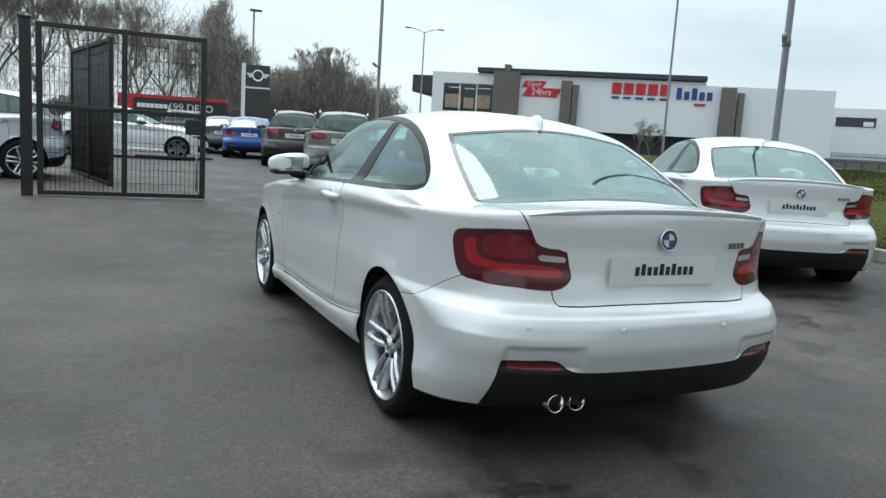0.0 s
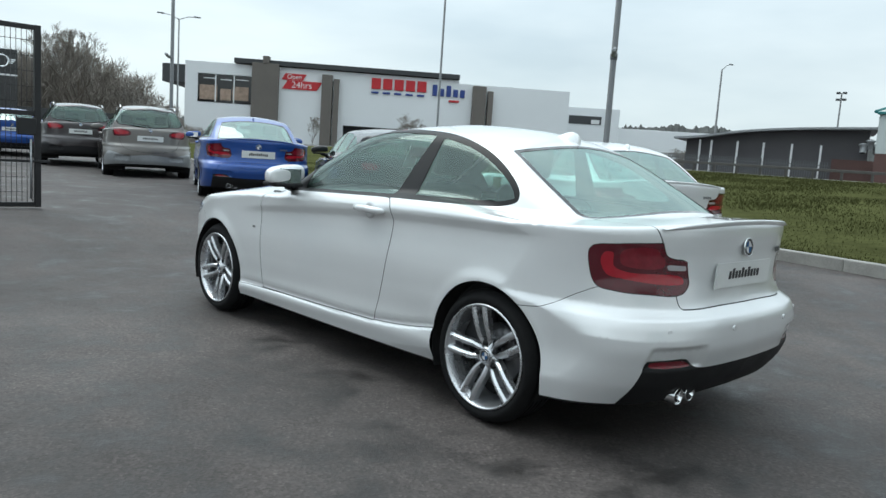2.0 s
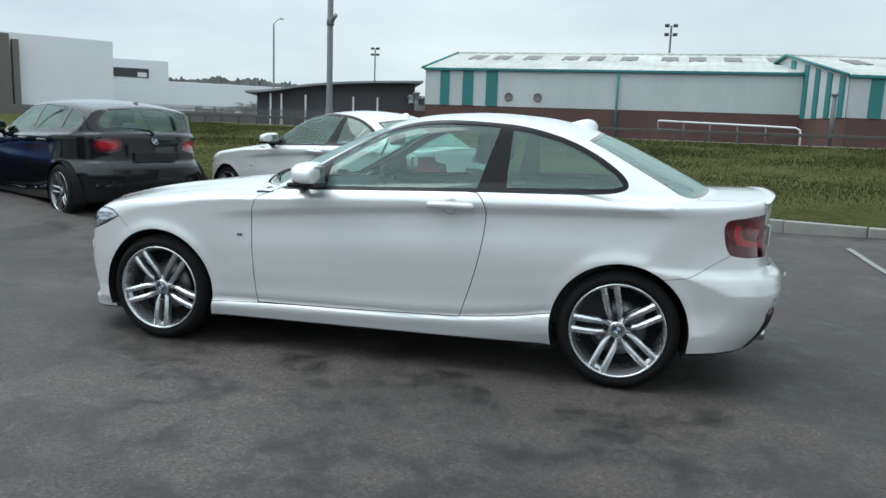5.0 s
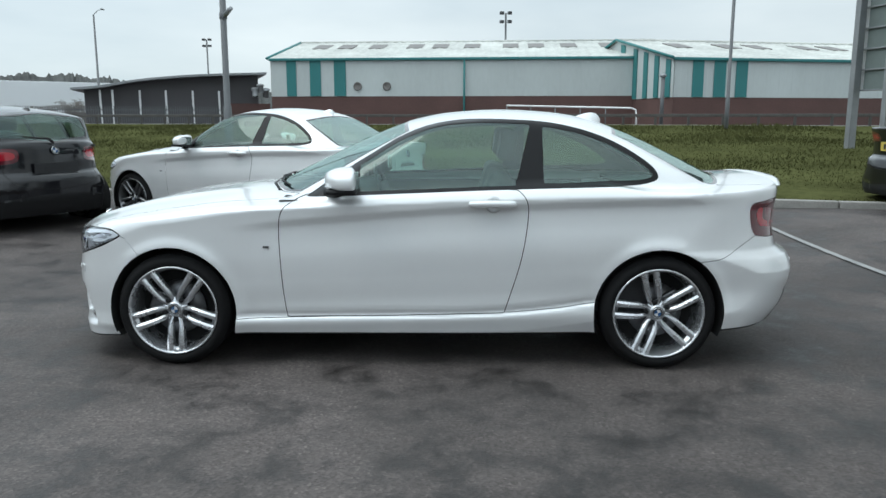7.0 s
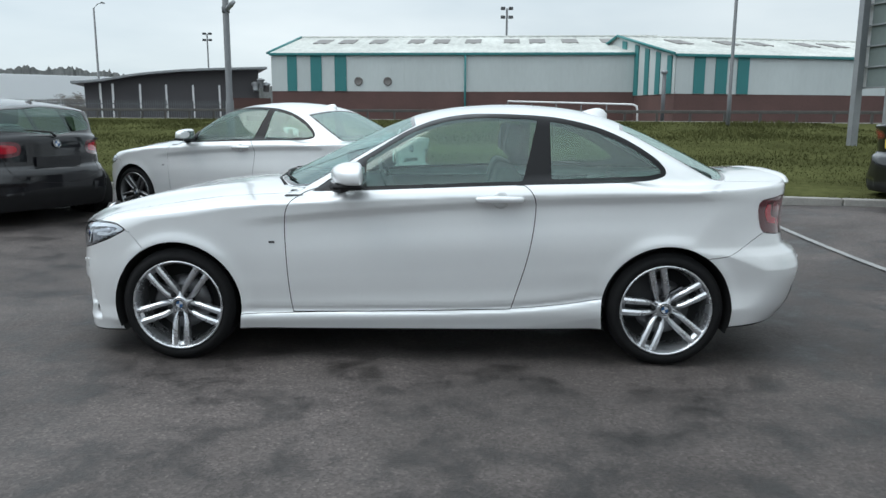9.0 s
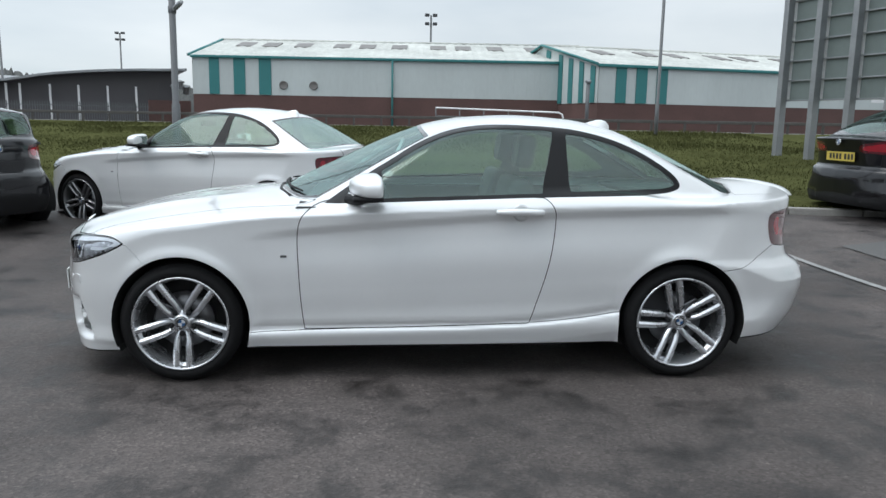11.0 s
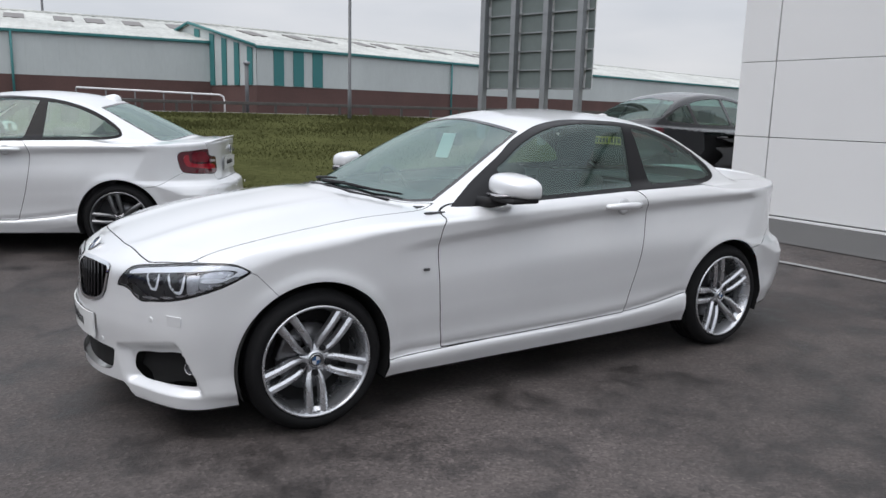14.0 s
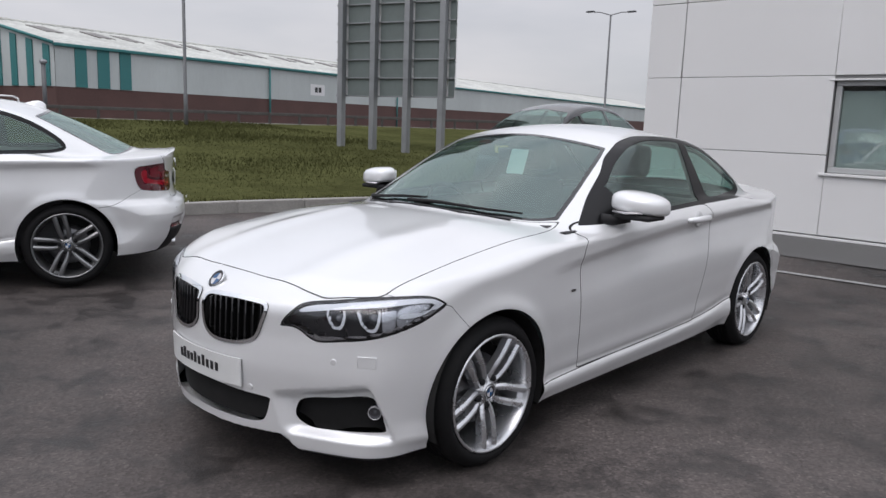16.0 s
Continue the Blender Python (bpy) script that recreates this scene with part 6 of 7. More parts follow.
# ---- sheds over the road ----
def shed(m, length, depth, eave, ridge, plinth, stripes, gable_stripes, lights, label, pipe=None):
    """A shed whose front wall runs along x from the origin and faces -y."""
    s = thing("shed", m, label, "building", "sheds over the road")
    part("brick_plinth", add(block(0, length, 0, .3, 0, plinth), block(0, .3, .3, depth, 0, plinth)), BRICK, s)
    wall = bmesh.new()
    n = int(length / .9)
    prof = []
    for i in range(n):
        x0 = length * i / n
        for dx, dy in ((0, 0), (.40, 0), (.46, .007), (.86, .007)):
            prof.append((x0 + dx * length / n / .9, dy))
    prof.append((length, 0))
    low = [wall.verts.new((x, y - .02, plinth)) for x, y in prof]
    top = [wall.verts.new((x, y - .02, eave)) for x, y in prof]
    for a in range(len(prof) - 1):
        wall.faces.new((low[a], low[a + 1], top[a + 1], top[a]))
    part("wall_sheeting", wall, SHEDWALL, s)
    for x in (-.02, length):
        gab = bmesh.new()
        gab.faces.new([gab.verts.new(p) for p in ((x, 0, plinth), (x, depth, plinth), (x, depth, eave), (x, depth / 2, ridge), (x, 0, eave))])
        part("gable", gab, SHEDWALL, s)
    part("back_wall", block(0, length, depth - .2, depth, 0, eave), SHEDWALL, s)
    for a, b in stripes:
        part("teal_panel", block(a, b, -.07, -.03, plinth + .02, eave - .08), TEAL, s)
    for a, b in gable_stripes:
        edge = bmesh.new()
        zt = [eave + (ridge - eave) * min(1, v / (depth / 2)) - .16 for v in (a, b)]
        near = [edge.verts.new((-.09, *q)) for q in ((a, plinth + .02), (b, plinth + .02), (b, zt[1]), (a, zt[0]))]
        back = [edge.verts.new((-.03, v.co.y, v.co.z)) for v in near]
        edge.faces.new(near)
        for q in range(4):
            edge.faces.new((near[q], back[q], back[(q + 1) % 4], near[(q + 1) % 4]))
        bmesh.ops.recalc_face_normals(edge, faces=edge.faces)
        part("teal_panel", edge, TEAL, s)
    part("eave_gutter", block(-.1, length + .1, -.22, .02, eave - .12, eave + .06, .03), TEAL, s)
    roof = bmesh.new()
    m2 = int(length / .7)
    for side in (0, 1):
        yy = (-.15, depth / 2) if side == 0 else (depth + .15, depth / 2)
        bottom, peak = [], []
        for i in range(m2 * 2 + 1):
            x = -.2 + (length + .4) * i / (m2 * 2)
            dz = .05 if i % 2 else 0
            bottom.append(roof.verts.new((x, yy[0], eave + .03 + dz)))
            peak.append(roof.verts.new((x, yy[1], ridge + .05 + dz)))
        for a in range(m2 * 2):
            roof.faces.new((bottom[a], bottom[a + 1], peak[a + 1], peak[a]) if side == 0 else (bottom[a + 1], bottom[a], peak[a], peak[a + 1]))
    part("roof", roof, SHEDROOF, s)
    part("ridge_cap", tube([(-.2, depth / 2, ridge + .08), (length + .2, depth / 2, ridge + .08)], .12, 6), SHEDROOF, s)
    for side in (0, 1):
        y0, y1 = (-.18, depth / 2)
        part("verge_trim", tube([(-.22, -.18 if side == 0 else depth + .18, eave + .05), (-.22, depth / 2, ridge + .10)], .10, 6), TEAL, s)
    for x in lights:
        u0, u1 = .55, .80
        za, zb = (eave + (ridge - eave) * u for u in (u0, u1))
        bm = bmesh.new()
        q = [(x, depth / 2 * u0, za + .13), (x + 1.2, depth / 2 * u0, za + .13), (x + 1.2, depth / 2 * u1, zb + .13), (x, depth / 2 * u1, zb + .13)]
        vs = [bm.verts.new(p) for p in q] + [bm.verts.new((p[0], p[1], p[2] - .1)) for p in q]
        bm.faces.new(vs[:4])
        for a in range(4):
            bm.faces.new((vs[a], vs[(a + 1) % 4], vs[4 + (a + 1) % 4], vs[4 + a]))
        part("rooflight", bm, ROOFLIGHT, s)
    for x in pipe or ():
        part("downpipe", tube([(x, -.16, eave - .1), (x, -.16, 0)], .07, 8), TEAL, s)
    return s


s1 = shed(pose(50.6, 13.6, .5, 0, 0, -93.4), 28.4, 18, 5.0, 6.9, 2.4, [(1.15, 1.85), (2.85, 3.65), (4.6, 5.45)], [], [1.3 + 2.45 * k + (.5 if k % 3 == 0 else 0) for k in range(10)], "pale sheet-clad shed with teal stripes and brick plinth", [13.9])
for x in (6.3, 8.4):
    part("round_vent", lathe([(-.10, .001), (-.10, .22), (-.13, .26), (-.10, .30), (.02, .30)], 18, "y"), ROOFLIGHT, s1).matrix_basis = pose(x, 0, 3.1)
s2 = shed(pose(43.4, -13.2, .5, 0, 0, -77.5), 130, 17, 4.5, 6.3, 2.15, [(1.2, 1.95), (2.65, 3.45), (4.15, 4.95)], [(.4, 1.0), (2.0, 2.6), (3.6, 4.2), (5.2, 5.8), (7.2, 7.9)], [2.5 + 3.0 * k + (.7 if k % 2 else 0) for k in range(14)], "long pale shed with teal striped gable and brick plinth", [17, 34])
kmsign = thing("wall_sign", pose(48.4, -35.3, 3.6, 0, 0, -77.5), "small white sign board on the shed wall", "sign")
part("board", block(-.9, .9, -.12, -.04, -.45, .45, .02), SIGNWHITE, kmsign)
for x in (-.35, .1):
    part("writing", block(x, x + .34, -.14, -.125, -.2, .2), INK, kmsign)

barrier = thing("guard_rail", pose(0, 0, 0), "white tubular guard rail by the sheds", "rail")
ga, gb = Vector((43.26, -2.92, 2.14)), Vector((40.98, -10.16, 1.95))
part("top_rail", tube([ga, gb, gb + (gb - ga).normalized() * .22 - Vector((0, 0, .10)), gb + (gb - ga).normalized() * .28 - Vector((0, 0, .35)), gb + (gb - ga).normalized() * .28 - Vector((0, 0, 1.2))], .055, 8), SIGNWHITE, barrier)
part("lower_rail", tube([ga - Vector((0, 0, .5)), gb - Vector((0, 0, .5))], .04, 8), POLEGREY, barrier)
for k in range(5):
    part("post", tube([ga.lerp(gb, k / 5) - Vector((0, 0, 1.3)), ga.lerp(gb, k / 5)], .04, 8), POLEGREY, barrier)
flue = thing("vent_pipe", pose(42.9, -12.4, .5), "grey steel vent pipe standing at the shed corner", "pipe")
part("shaft", tube([(0, 0, 0), (0, 0, 3.35)], .12, 10), POLEGREY, flue)
part("cowl", lathe([(3.30, .12), (3.36, .20), (3.50, .20), (3.58, .001)], 12, "z"), STEEL, flue)

low = thing("low_building", pose(54.5, 28.5, .6, 0, 0, -69.9), "low dark building with white posts and a rising roof", "building")
lowline = curve([(-2, 3.0), (0, 3.15), (3.4, 3.75), (7.8, 4.18), (12.8, 4.42)])
lw = bmesh.new()
lp = [(x, float(lowline(x))) for x in np.linspace(-.8, 12.6, 12)]
lfront = [lw.verts.new((x, 1.2, z - .1)) for x, z in lp]
lback = [lw.verts.new((x, 10, z - .1)) for x, z in lp]
lfoot = [lw.verts.new((x, 1.2, -.2)) for x, z in lp]
for k in range(11):
    lw.faces.new((lfoot[k], lfoot[k + 1], lfront[k + 1], lfront[k]))
    lw.faces.new((lfront[k], lfront[k + 1], lback[k + 1], lback[k]))
lw.faces.new((lfoot[-1], lw.verts.new((12.6, 10, -.2)), lback[-1], lfront[-1]))
part("wall", lw, surface("dark_violet_cladding", (.085, .08, .086), .5, vary=.15, scale=.4), low)
roofc = bmesh.new()
rr = []
for x in np.linspace(-1.6, 13.2, 15):
    z = float(lowline(x))
    rr.append([roofc.verts.new((x, y, z + dz)) for y, dz in ((-.3, -.12), (-.3, .05), (11, .05), (11, -.12))])
for a, b in zip(rr, rr[1:]):
    for k in range(4):
        roofc.faces.new((a[k], b[k], b[(k + 1) % 4], a[(k + 1) % 4]))
roofc.faces.new(rr[0])
roofc.faces.new(rr[-1])
part("roof", roofc, STEEL, low)
for x in (.35, 1.25, 3.25, 5.2, 7.25, 9.3):
    part("post", block(x, x + .15, .2, .35, 0, 2.95), SIGNWHITE, low)
part("end_wall", block(10.2, 13.4, -.4, -.1, -.2, 1.95), BRICK, low)
for k in range(3):
    part("roof_cowl", lathe([(0, .24), (.5, .24), (.6, .34), (.66, .34), (.78, .001)], 12, "z"), STEEL, low).matrix_basis = pose(12.2 + .45 * k, -.6 + .3 * k, 2.5 + .3 * (k % 2), 20 * (k - 1), 0, 0)
pal = thing("palisade_fence", pose(48.5, 36, .5, 0, 0, -69.9), "grey steel palisade fence along the road", "fence")
pb = bmesh.new()
for k in range(120):
    add(pb, block(.16 * k, .16 * k + .055, -.01, .01, .05, 1.75))
tagged(part("pale", pb, POLEGREY, pal), kind="stuff")
for z in (.4, 1.45):
    part("rail", block(0, 19.2, .02, .07, z, z + .06), POLEGREY, pal)

# ---- supermarket ----
store = thing("supermarket", Matrix.LocRotScale((43.7, 101.2, .8), Euler((0, 0, radians(-37.8))), (1.06, 1.06, 1.06)), "large white supermarket with brown piers and red signs", "building")
for xa, xb, ya, zt in ((0, 1.5, 0, 10), (8.8, 21, 0, 10), (1.5, 8.8, .4, 10), (36.5, 52, 0, 9.6)):
    part("wall", block(xa, xb, ya, 30, 0, zt), STOREWHITE, store)
part("wall_over_window", block(1.5, 8.8, 0, .4, 8.5, 10), STOREWHITE, store)
part("wall_under_window", block(1.5, 8.8, 0, .4, 0, 4.7), STOREWHITE, store)
part("front_wall", block(21, 36.5, 0, 30, 2.9, 10), STOREWHITE, store)
part("entrance_recess", block(21, 36.5, 2.5, 30, 0, 2.9), DARKBAND, store)
part("roof_edge", block(6.4, 36.5, -.6, 20, 10.1, 10.75, .05), DARKBAND, store)
part("side_canopy", block(-3.5, 0, 2, 20, 7.2, 9.6, .05), DARKBAND, store)
POSTER = surface("food_poster", (.34, .25, .19), .6, vary=.5, scale=.9, grain=3)
window = part("display_window", block(1.6, 8.7, .1, .3, 4.8, 8.4), GLOSSBLACK, store)
for k in range(3):
    part("mullion", block(1.5 + 2.4 * k, 1.65 + 2.4 * k, .0, .35, 4.7, 8.5), STOREWHITE, window)
# brown posters, and thin bars whose white stands for lit ceiling lamps
for k, (a, b, c, d, mt) in enumerate(((1.9, 4.2, 5.1, 7.0, POSTER), (4.6, 6.0, 5.1, 6.6, POSTER), (6.2, 8.3, 5.2, 7.0, POSTER), (2.4, 4.0, 7.85, 7.97, SIGNWHITE), (4.6, 6.1, 7.75, 7.87, SIGNWHITE), (6.6, 8.3, 7.85, 7.97, SIGNWHITE))):
    part("poster_and_light_bar", block(a, b, .03, .09, c, d, .01, 1), mt, window)
for a, b, h in ((8.8, 12.3, 10.3), (18.0, 19.4, 9.4), (19.6, 20.3, 8.9), (38.4, 40.2, 9.4), (40.5, 41.2, 8.8)):
    part("pier", block(a, b, -1.0, .4, 0, h, .04), STOREGREY, store)
part("pier_fin", block(10.2, 11.0, -1.1, .4, 10.3, 11.2), STOREGREY, store)
def slant(x0, x1, z0, z1, lean):
    bm = bmesh.new()
    f = [bm.verts.new(p) for p in ((x0, -.14, z0), (x1, -.14, z0), (x1 + lean, -.14, z1), (x0 + lean, -.14, z1))]
    r = [bm.verts.new((v.co.x, -.02, v.co.z)) for v in f]
    bm.faces.new(f)
    for k in range(4):
        bm.faces.new((f[k], r[k], r[(k + 1) % 4], f[(k + 1) % 4]))
    return bm


sign = part("hours_sign", slant(12.7, 17.3, 7.2, 8.35, .7), SIGNRED, store)
part("sign_top", slant(12.6, 15.4, 8.4, 9.25, .5), SIGNRED, sign)
words("Open", .85, SIGNWHITE, sign, "writing", pose(14.3, -.16, 8.82, 90, 0, 0))
words("24hrs", 1.2, SIGNWHITE, sign, "writing", pose(15.3, -.16, 7.78, 90, 0, 0))
for k in range(5):
    part("red_sign_bar", block(24.6 + 1.55 * k, 25.85 + 1.55 * k, -.2, -.05, 8.05, 9.5, .05), SIGNRED, store)
for k in range(5):
    part("blue_dash", block(24.6 + 1.55 * k, 25.6 + 1.55 * k, -.2, -.05, 7.45, 7.72, .05), SIGNBLUE, store)
for k in range(5):
    part("blue_sign_bar", block(32.9 + .95 * k, 33.55 + .95 * k, -.2, -.05, 7.7 if k != 2 else 7.7, 8.75 if k not in (0, 2) else 9.2, .08), SIGNBLUE, store)
part("red_dash", block(35.2, 36.6, -.2, -.05, 7.0, 7.28, .05), SIGNRED, store)

annex = thing("far_white_building", pose(98, 84.5, .5, 0, 0, -52), "white flat-roofed building far behind", "building")
part("tall_block", block(6, 15.5, 0, 20, 0, 9.6, .05), STOREWHITE, annex)
part("low_wall", block(15.5, 36, 1, 20, 0, 6.5, .05), STOREWHITE, annex)
# dark slab on the unbroken wall, coloured like the shade inside an opening
part("painted_opening", block(7, 12.5, -.1, .2, 6.8, 8.2), DARKBAND, annex)
part("lit_sign", block(10.8, 12.2, -.2, -.1, 6.9, 7.6, .02), SIGNWHITE, annex)
hoard = thing("dark_hoarding", pose(60, 62, .4, 0, 0, -42), "dark low hoarding before the supermarket", "fence")
part("board_wall", block(0, 34, 0, .3, 0, 1.6), STOREGREY, hoard)


# ---- poles and lamps ----
def pole(name, x, y, z, height, r0, r1, label, arms=(), lamp_kind="street lamp", group="street lamps"):
    p = thing(name, pose(x, y, z), label, lamp_kind, group)
    part("base_plate", block(-.14, .14, -.14, .14, -.2, .03, .008), STEEL, p)
    part("shaft", tube([(0, 0, -.2), (0, 0, 1.2), (0, 0, 1.22), (0, 0, height)], [r0 * 1.25, r0 * 1.25, r0, r1], 12), POLEGREY, p)
    for dx, dy, dz in arms:
        arm = part("arm", tube([(0, 0, height - .05), (dx * .5, dy * .5, height + dz * .8), (dx, dy, height + dz)], .035, 6), POLEGREY, p)
        part("lamp_head", block(dx - .32, dx + .32, dy - .11, dy + .11, height + dz - .05, height + dz + .06, .03), DARKSTEEL, arm)
    return p


cc = pole("camera_pole", 6.4, 3.22, .33, 9, .046, .042, "grey steel pole with a security camera", lamp_kind="pole")
cam_arm = part("bracket", tube([(0, 0, 2.48), (-.12, -.10, 2.50)], .022, 6), STEEL, cc)
part("camera_body", lathe([(-.13, .001), (-.13, .028), (-.08, .034), (.08, .034), (.10, .001)], 14, "x"), STEEL, cam_arm).matrix_basis = pose(-.18, -.12, 2.52, 0, 18, 40)
part("collar", lathe([(2.44, .047), (2.45, .056), (2.53, .056), (2.54, .047)], 16, "z"), POLEGREY, cc)
pole("thin_pole", 28.0, 30.8, .5, 17, .068, .055, "tall dark steel pole on the verge", lamp_kind="pole")
pole("thin_pole", 20.71, -8.91, .8, 12, .054, .047, "tall dark steel pole by the road", lamp_kind="pole")
yp = pole("yard_pole", 5.49, 16.93, .24, 8, .050, .044, "tall grey pole with a security camera among parked cars", lamp_kind="pole")
yb = part("bracket", tube([(0, 0, 3.0), (-.13, -.12, 3.02)], .022, 6), STEEL, yp)
part("camera_body", lathe([(-.13, .001), (-.13, .034), (-.08, .040), (.08, .040), (.10, .001)], 14, "x"), STEEL, yb).matrix_basis = pose(-.18, -.14, 3.04, 0, 18, 40)
pole("flood_pole", 6.07, 39.8, .3, 7.4, .07, .05, "yard lamp on a grey pole", [(.10, 0, .06)])
pole("street_lamp", 28.7, 69.4, .5, 11.6, .10, .06, "grey twin-arm street lamp by the road", [(1.6, -.5, .35), (-1.6, .5, .35)])
pole("street_lamp", 80.0, 40.2, .5, 12.0, .14, .09, "single street lamp by the road", [(.5, -.8, .6)])
pole("street_lamp", 28.0, -46.3, .5, 9.0, .09, .06, "grey twin-arm street lamp by the road", [(1.3, .7, .2), (-1.3, -.7, .2)])
for x, y, h in ((109, 37.5, 12.2), (80, -4.7, 12.0)):
    fl = pole("flood_mast", x, y, .5, h, .14, .10, "floodlight mast with lamp clusters", lamp_kind="floodlight")
    for dz in (0, -.9):
        for dx in (-.42, .42):
            part("floodlight", block(-.2, .2, dx - .24, dx + .24, h + dz - .14, h + dz + .16, .04), DARKSTEEL, fl)

# ---- the back of a large sign ----
bill = thing("sign_hoarding", pose(13.33, -9.26, .44, 0, 0, -164.9), "back of a tall grey road sign on four posts", "sign")
BW = 3.46
for k in range(4):
    part("post", block(.24 + k * .99 - .075, .24 + k * .99 + .075, -.24, -.06, -.4, 7.7, .012), STEEL, bill)
for r in range(15):
    z = 1.55 + .455 * r
    for k in range(5):
        a, b = max(0, .24 + (k - 1) * .99 + .09), min(BW, .24 + k * .99 - .09)
        if b - a > .05:
            part("panel", block(a, b, .0, .03, z + .015, z + .44, .006, 1), BOARD, bill)
    part("rib", block(0, BW, -.055, 0, z - .02, z + .015, .004, 1), STEEL, bill)
part("face", block(0, BW, .035, .06, 1.53, 8.4), SIGNWHITE, bill)

# ---- gates ----
def gate(m, width, height, label, step=.055, mid=True, wire=.0042):
    g = thing("mesh_gate", m, label, "gate", "yard gates")
    t = .035
    for x in (0, width / 2, width) if mid else (0, width):
        part("upright", block(x - t, x + t, -t, t, 0, height, .006), GATEBLACK, g)
    for z in (.03, height * .52, height - .03):
        part("rail", block(t, width - t, -t * .8, t * .8, z - .028, z + .028, .005), GATEBLACK, g)
    n = int(width / step)
    for k in range(1, n):
        x = width * k / n
        if abs(x - width / 2) > .05 or not mid:
            put("bar", ("gatebar", height, wire), lambda: tube([(0, 0, .03), (0, 0, height - .03)], wire, 4), GATEBLACK, g, pose(x, .0, 0))
    for k in range(1, 12):
        z = height * k / 12
        put("cross_wire", ("wire", width), lambda: tube([(0, .008, 0), (width, .008, 0)], .004, 4), GATEBLACK, g, pose(0, 0, z))
    return g


g1 = gate(pose(-2.66, 6.33, .26, 0, 0, -1.8), 1.94, 2.12, "black steel mesh gate leaf standing open")
part("latch_box", block(1.72, 1.92, -.06, .02, .85, 1.05, .01), GATEBLACK, g1)
part("drop_bolt", tube([(1.86, -.05, .1), (1.86, -.05, .8)], .012, 6), STEEL, g1)
part("bolt_rail", block(1.1, 2.07, -.05, -.03, .53, .56, .004), GATEBLACK, g1)
gpost = thing("gate_post", pose(-2.81, 6.34, .2), "thick black gate post", "post")
part("shaft", block(-.065, .065, -.065, .065, -.1, 2.2, .01), GATEBLACK, gpost)
part("cap", block(-.075, .075, -.075, .075, 2.2, 2.23, .008), GATEBLACK, gpost)
for z in (.45, 1.65):
    part("hinge", tube([(.06, -.02, z), (.15, -.02, z)], .022, 8), STEEL, gpost)
gate(pose(-1.82, 8.1, .25, 0, 0, 101), 3.0, 2.2, "second black mesh gate leaf folded back", .03, wire=.008)

# ---- signs in the far yard ----
py = thing("pylon_sign", pose(4.32, 33.0, .4, 0, 0, -11), "black pylon sign with a silver winged emblem", "sign")
part("panel", block(.18, 1.32, 0, .3, 0, 3.85, .01), GLOSSBLACK, py)
part("side_strip", block(0, .18, .0, .3, 0, 3.9, .01), SIGNWHITE, py)
for z in (2.75, 1.15):
    part("band", block(.18, 1.32, -.02, -.002, z, z + .07), SIGNWHITE, py)
part("emblem_ring", lathe([(0, .20), (-.03, .23), (-.03, .26), (0, .28)], 24, "y"), CHROME, py).matrix_basis = pose(.75, -.01, 3.35)
for s in (-1, 1):
    for k in range(3):
        part("emblem_wing", block(min(.75 + s * .28, .75 + s * (.52 - .06 * k)), max(.75 + s * .28, .75 + s * (.52 - .06 * k)), -.03, -.005, 3.40 - .07 * k, 3.45 - .07 * k), CHROME, py)
part("writing", block(.35, 1.1, -.02, -.002, .85, .95), SIGNWHITE, py)
ban = thing("banner", pose(-.86, 40.55, .55, 0, 0, -5), "black and red banner on a fence", "banner")
part("cloth", block(0, 5.6, 0, .03, 1.25, 2.15), INK, ban)
part("red_edge", block(0, 5.6, -.012, -.002, 2.02, 2.2), SIGNRED, ban)
part("red_panel", block(.05, .75, -.012, -.002, 1.3, 2.0), SIGNRED, ban)
part("writing", block(.95, 2.5, -.012, -.002, 1.5, 1.72), SIGNWHITE, ban)
words("£99 DEPO", .55, SIGNWHITE, ban, "writing", pose(3.7, -.008, 1.6, 90, 0, 0))
part("fence_panel", block(-6, 14, .1, .18, 0, 1.5), DARKBAND, ban)


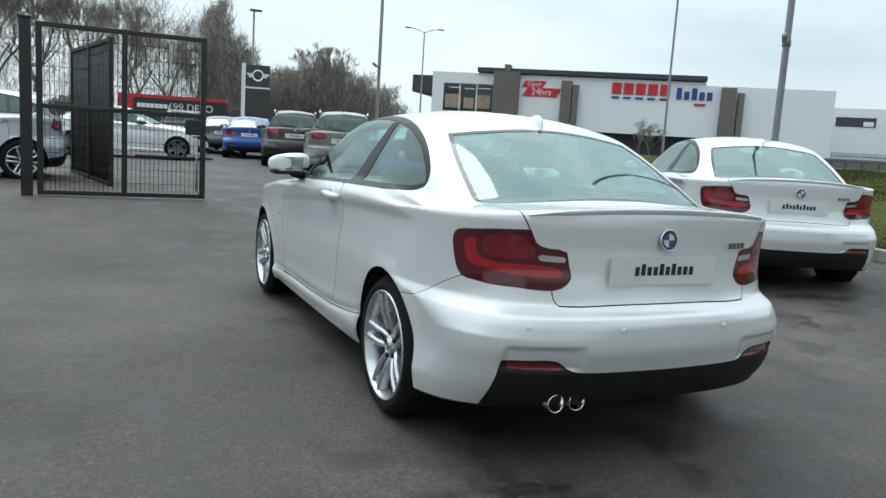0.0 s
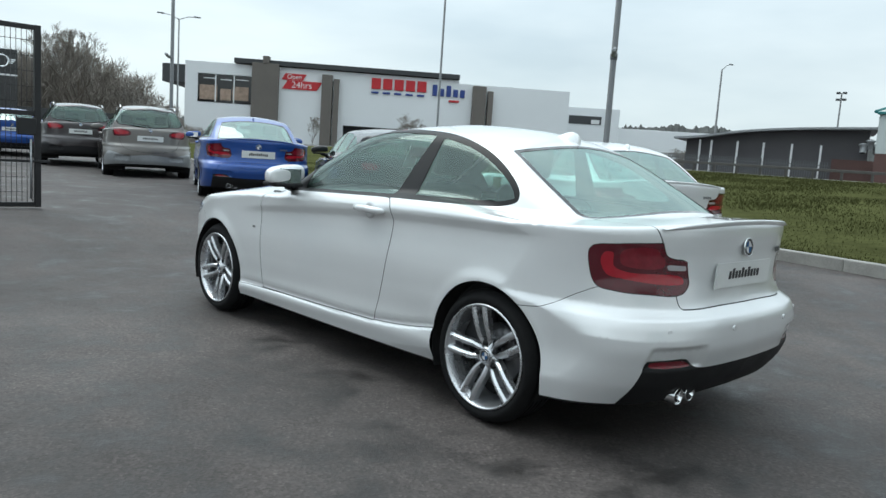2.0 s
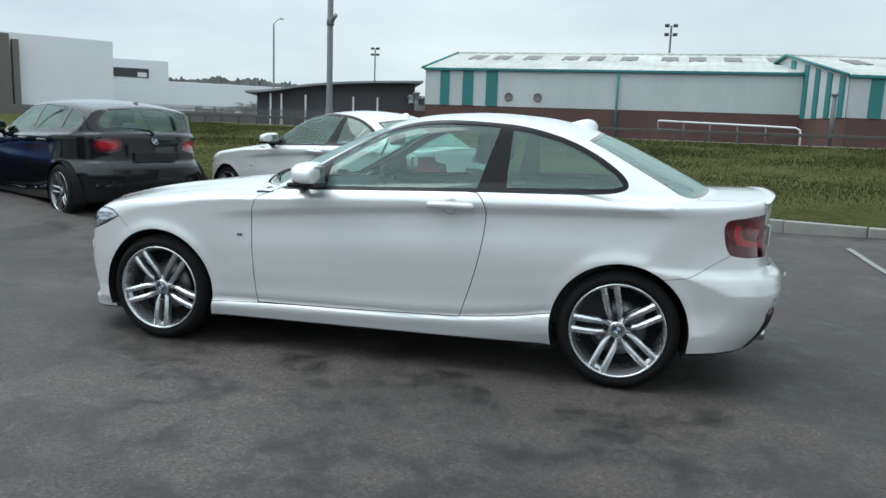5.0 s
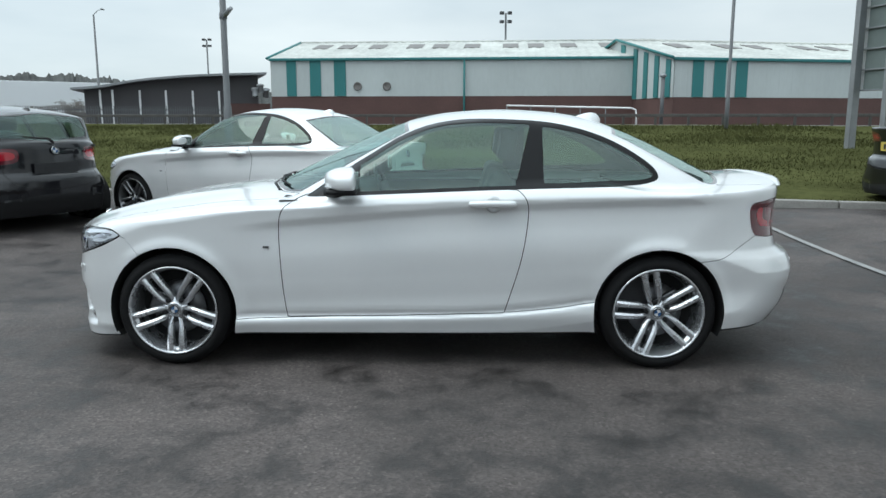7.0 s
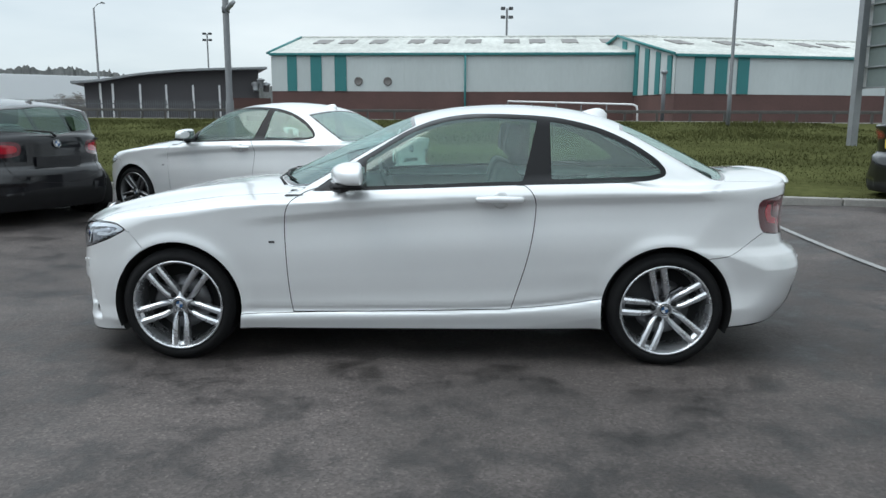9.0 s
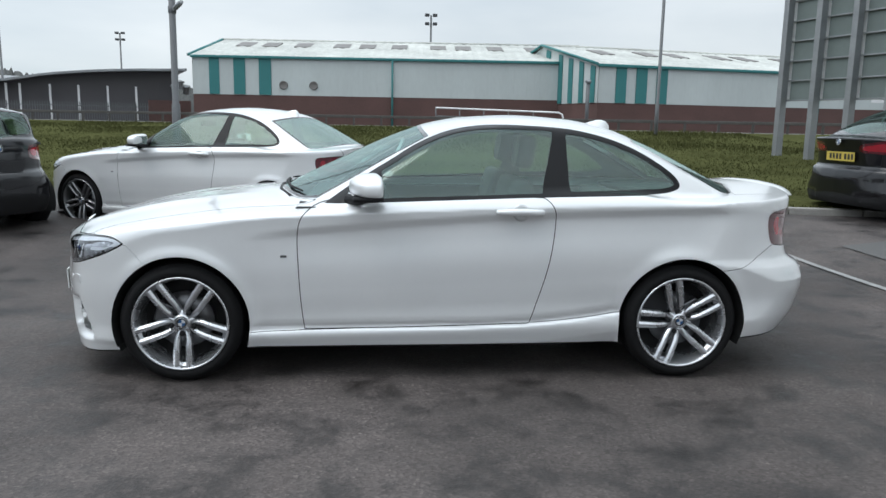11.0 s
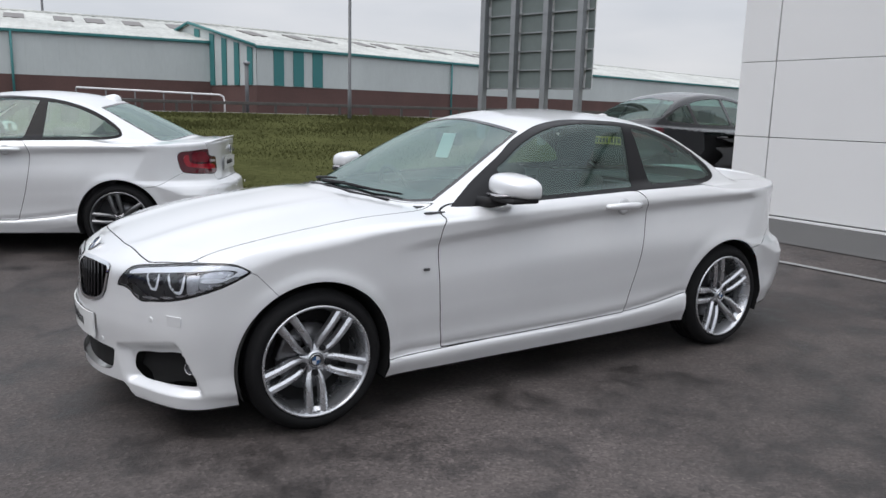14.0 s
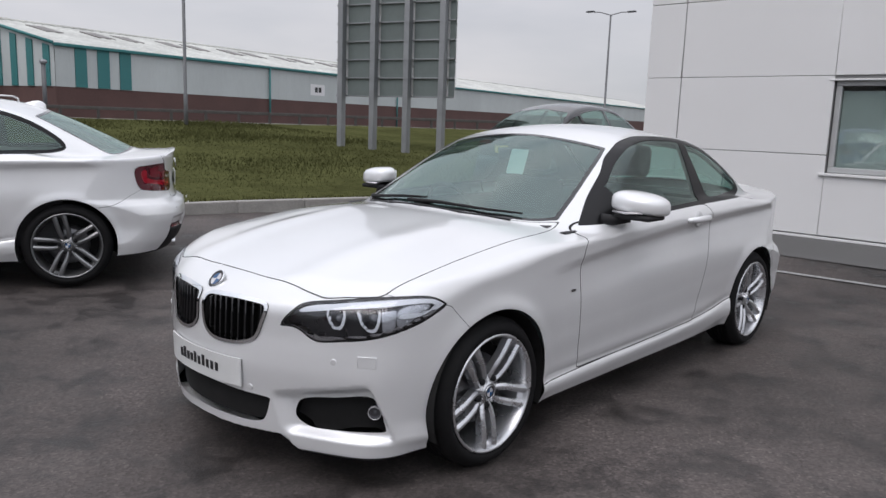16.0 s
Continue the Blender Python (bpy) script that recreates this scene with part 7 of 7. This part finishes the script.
# ---- bare trees ----
def bare_tree(seed, height, spread, levels=7):
    """Limb and twig meshes of a leafless tree, one metre units."""
    rng = random.Random(seed)
    thick, thin = [], []

    def grow(p, d, length, r, level):
        bend = Vector((rng.uniform(-1, 1), rng.uniform(-1, 1), rng.uniform(-.1, .5))) * .18
        mid = p + d * length * .5 + bend * length * .3
        end = p + (d + bend).normalized() * length
        (thick if level < 3 else thin).append((p, mid, end, r))
        if level >= levels:
            return
        kids = 4 if level < 1 else (rng.choice((2, 3, 3)) if level < levels - 1 else 5)
        for k in range(kids):
            out = Vector((rng.uniform(-1, 1), rng.uniform(-1, 1), rng.uniform(.0, .7))).normalized()
            dd = (d * (1.0 - spread * .5) + out * spread + Vector((0, 0, .12))).normalized()
            start = p.lerp(end, rng.uniform(.45, 1.0)) if k else end
            grow(start, dd, length * rng.uniform(.60, .82), r * rng.uniform(.5, .68), level + 1)
    grow(Vector((0, 0, 0)), Vector((rng.uniform(-.05, .05), rng.uniform(-.05, .05), 1)), height * .24, height * .0115, 0)

    def mesh_of(items, seg):
        v, f = [], []
        for p, q, e, r in items:
            base = len(v)
            d = (e - p).normalized()
            a = d.orthogonal().normalized()
            b = d.cross(a)
            for c, rr in ((p, r), (q, r * .82), (e, r * .6)) if seg > 3 else ((p, r), (e, r * .6)):
                for k in range(seg):
                    t = 6.2832 * k / seg
                    v.append(c + (a * math.cos(t) + b * math.sin(t)) * max(rr, .008))
            for row in (0, seg) if seg > 3 else (0,):
                for k in range(seg):
                    f.append((base + row + k, base + row + (k + 1) % seg, base + row + seg + (k + 1) % seg, base + row + seg + k))
        me = sheet(v, f, "tree")
        me.polygons.foreach_set("use_smooth", [True] * len(f))
        return me
    return mesh_of(thick, 7), mesh_of(thin, 3)


TREES = [bare_tree(11, 10, .62), bare_tree(23, 10, .55), bare_tree(37, 10, .75)]
for a, b in TREES:
    a.materials.append(BARK)
    b.materials.append(TWIG)


def tree(x, y, z, kind, scale, turn, label="bare leafless tree with fine twigs", wide=1.0):
    t = thing("tree", Matrix.LocRotScale((x, y, z), Euler((0, 0, radians(turn))), (scale * wide, scale * wide, scale)), label, "tree", "bare trees")
    part("trunk", TREES[kind][0], None, t)
    part("crown", TREES[kind][1], None, t)
    return t


rt = random.Random(8)
for k in range(16):
    fx = -44 + 3.4 * k
    tall = 2.0 if fx < -4 else 2.0 - .06 * (fx + 4)
    tree(fx + rt.uniform(-1, 1), 64 + rt.uniform(-4, 10), .3, k % 3, max(.6, tall) * rt.uniform(.85, 1.1), rt.uniform(0, 360), wide=.9)


def twig_mass(count):
    """A far belt of bare trees, seen as a haze of twigs."""
    rng = np.random.default_rng(12)
    x = np.where(rng.random(count) < .5, rng.uniform(-52, 40, count), rng.uniform(8, 29, count))
    y = 66 + rng.uniform(0, 16, count)
    top = np.interp(x, [-52, -16, -6, 2, 6, 9, 11, 13, 16, 26, 28.5, 40], [18, 17, 15, 13.5, 11, 9.5, 8, 6, 5.4, 5.2, 1.2, .8]) * (1 + .16 * np.sin(x * .9) + .10 * np.sin(x * 2.3 + 1) + .08 * np.sin(x * 5.1))
    z = .3 + top * rng.random(count) ** .75
    L = rng.uniform(.5, 1.6, count) * np.clip(top / 10, .4, 1)
    d = np.stack([rng.normal(0, .45, count), rng.normal(0, .45, count), rng.uniform(.3, 1, count)], 1)
    d *= (L / np.linalg.norm(d, axis=1))[:, None]
    w = rng.uniform(.008, .024, count) * np.where(x > 8, 1.7, 1)
    ang = rng.uniform(-.6, .6, count)
    side = np.stack([np.cos(ang) * w, np.sin(ang) * w, np.zeros(count)], 1)
    c = np.stack([x, y, z], 1)
    V = np.stack([c - side, c + side, c + d], 1)
    return tri_mesh("twigs", V.reshape(-1, 3), np.arange(count * 3).reshape(-1, 3), smooth=False)


tagged(part("bare_woods", twig_mass(160000), TWIG), "hazy brown belt of bare trees behind the yard", "woods", kind="stuff")
tree(16.0, 61.5, .3, 1, 1.25, 40, "round-headed bare tree in the far yard", 1.15)
tree(13.5, 66, .3, 2, .7, 140)
for fx, fy, kind, tall, turn in ((14.6, 62.5, 0, 1.05, 80), (17.6, 63, 2, 1.15, 10), (19.2, 64, 0, 1.0, 250), (18.0, 66, 1, 1.2, 300)):
    tree(fx, fy, .3, kind, tall, turn, wide=.8)
tree(20.0, 68, .3, 1, .6, 200)
tree(51.5, 60.5, .4, 2, .58, 20, "small spreading bare tree before the supermarket", 1.3)
tree(44.8, 70, .4, 1, .55, 90, wide=.7)
tree(56, 68, .4, 0, .55, 10, wide=.7)
for k in range(10):
    tree(62 + 2.2 * k, 30 + 2.4 * k + rt.uniform(-2, 2), .4, k % 3, rt.uniform(.28, .42), rt.uniform(0, 360), "low bare shrub by the road", 1.3)


def far_ridge(r0, base, lift, amp, seed, a0=0, a1=360, step=.12):
    v, f = [], []
    n = int((a1 - a0) / step)
    for i in range(n + 1):
        a = radians(a0 + step * i)
        h = base + lift * math.exp(-((math.degrees(a) - 28) / 26) ** 2) + amp * noise.noise((math.cos(a) * 9, math.sin(a) * 9, seed)) + amp * .5 * noise.noise((math.cos(a) * 45, math.sin(a) * 45, seed)) + amp * .55 * abs(noise.noise((math.cos(a) * 190, math.sin(a) * 190, seed))) + amp * .4 * noise.noise((math.cos(a) * 520, math.sin(a) * 520, seed))
        for r, z in ((r0 - 12, -2), (r0 - 4, h * .8), (r0, h), (r0 + 25, -2)):
            v.append((r * math.cos(a), r * math.sin(a), z))
    for i in range(n):
        for k in range(3):
            f.append((4 * i + k, 4 * i + 4 + k, 4 * i + 5 + k, 4 * i + 1 + k))
    return sheet(v, f, "ridge")


tagged(part("backdrop", far_ridge(330, 6.0, 11.0, 3.4, 2), FARWOOD), "far low wooded skyline", "woods", kind="structure")
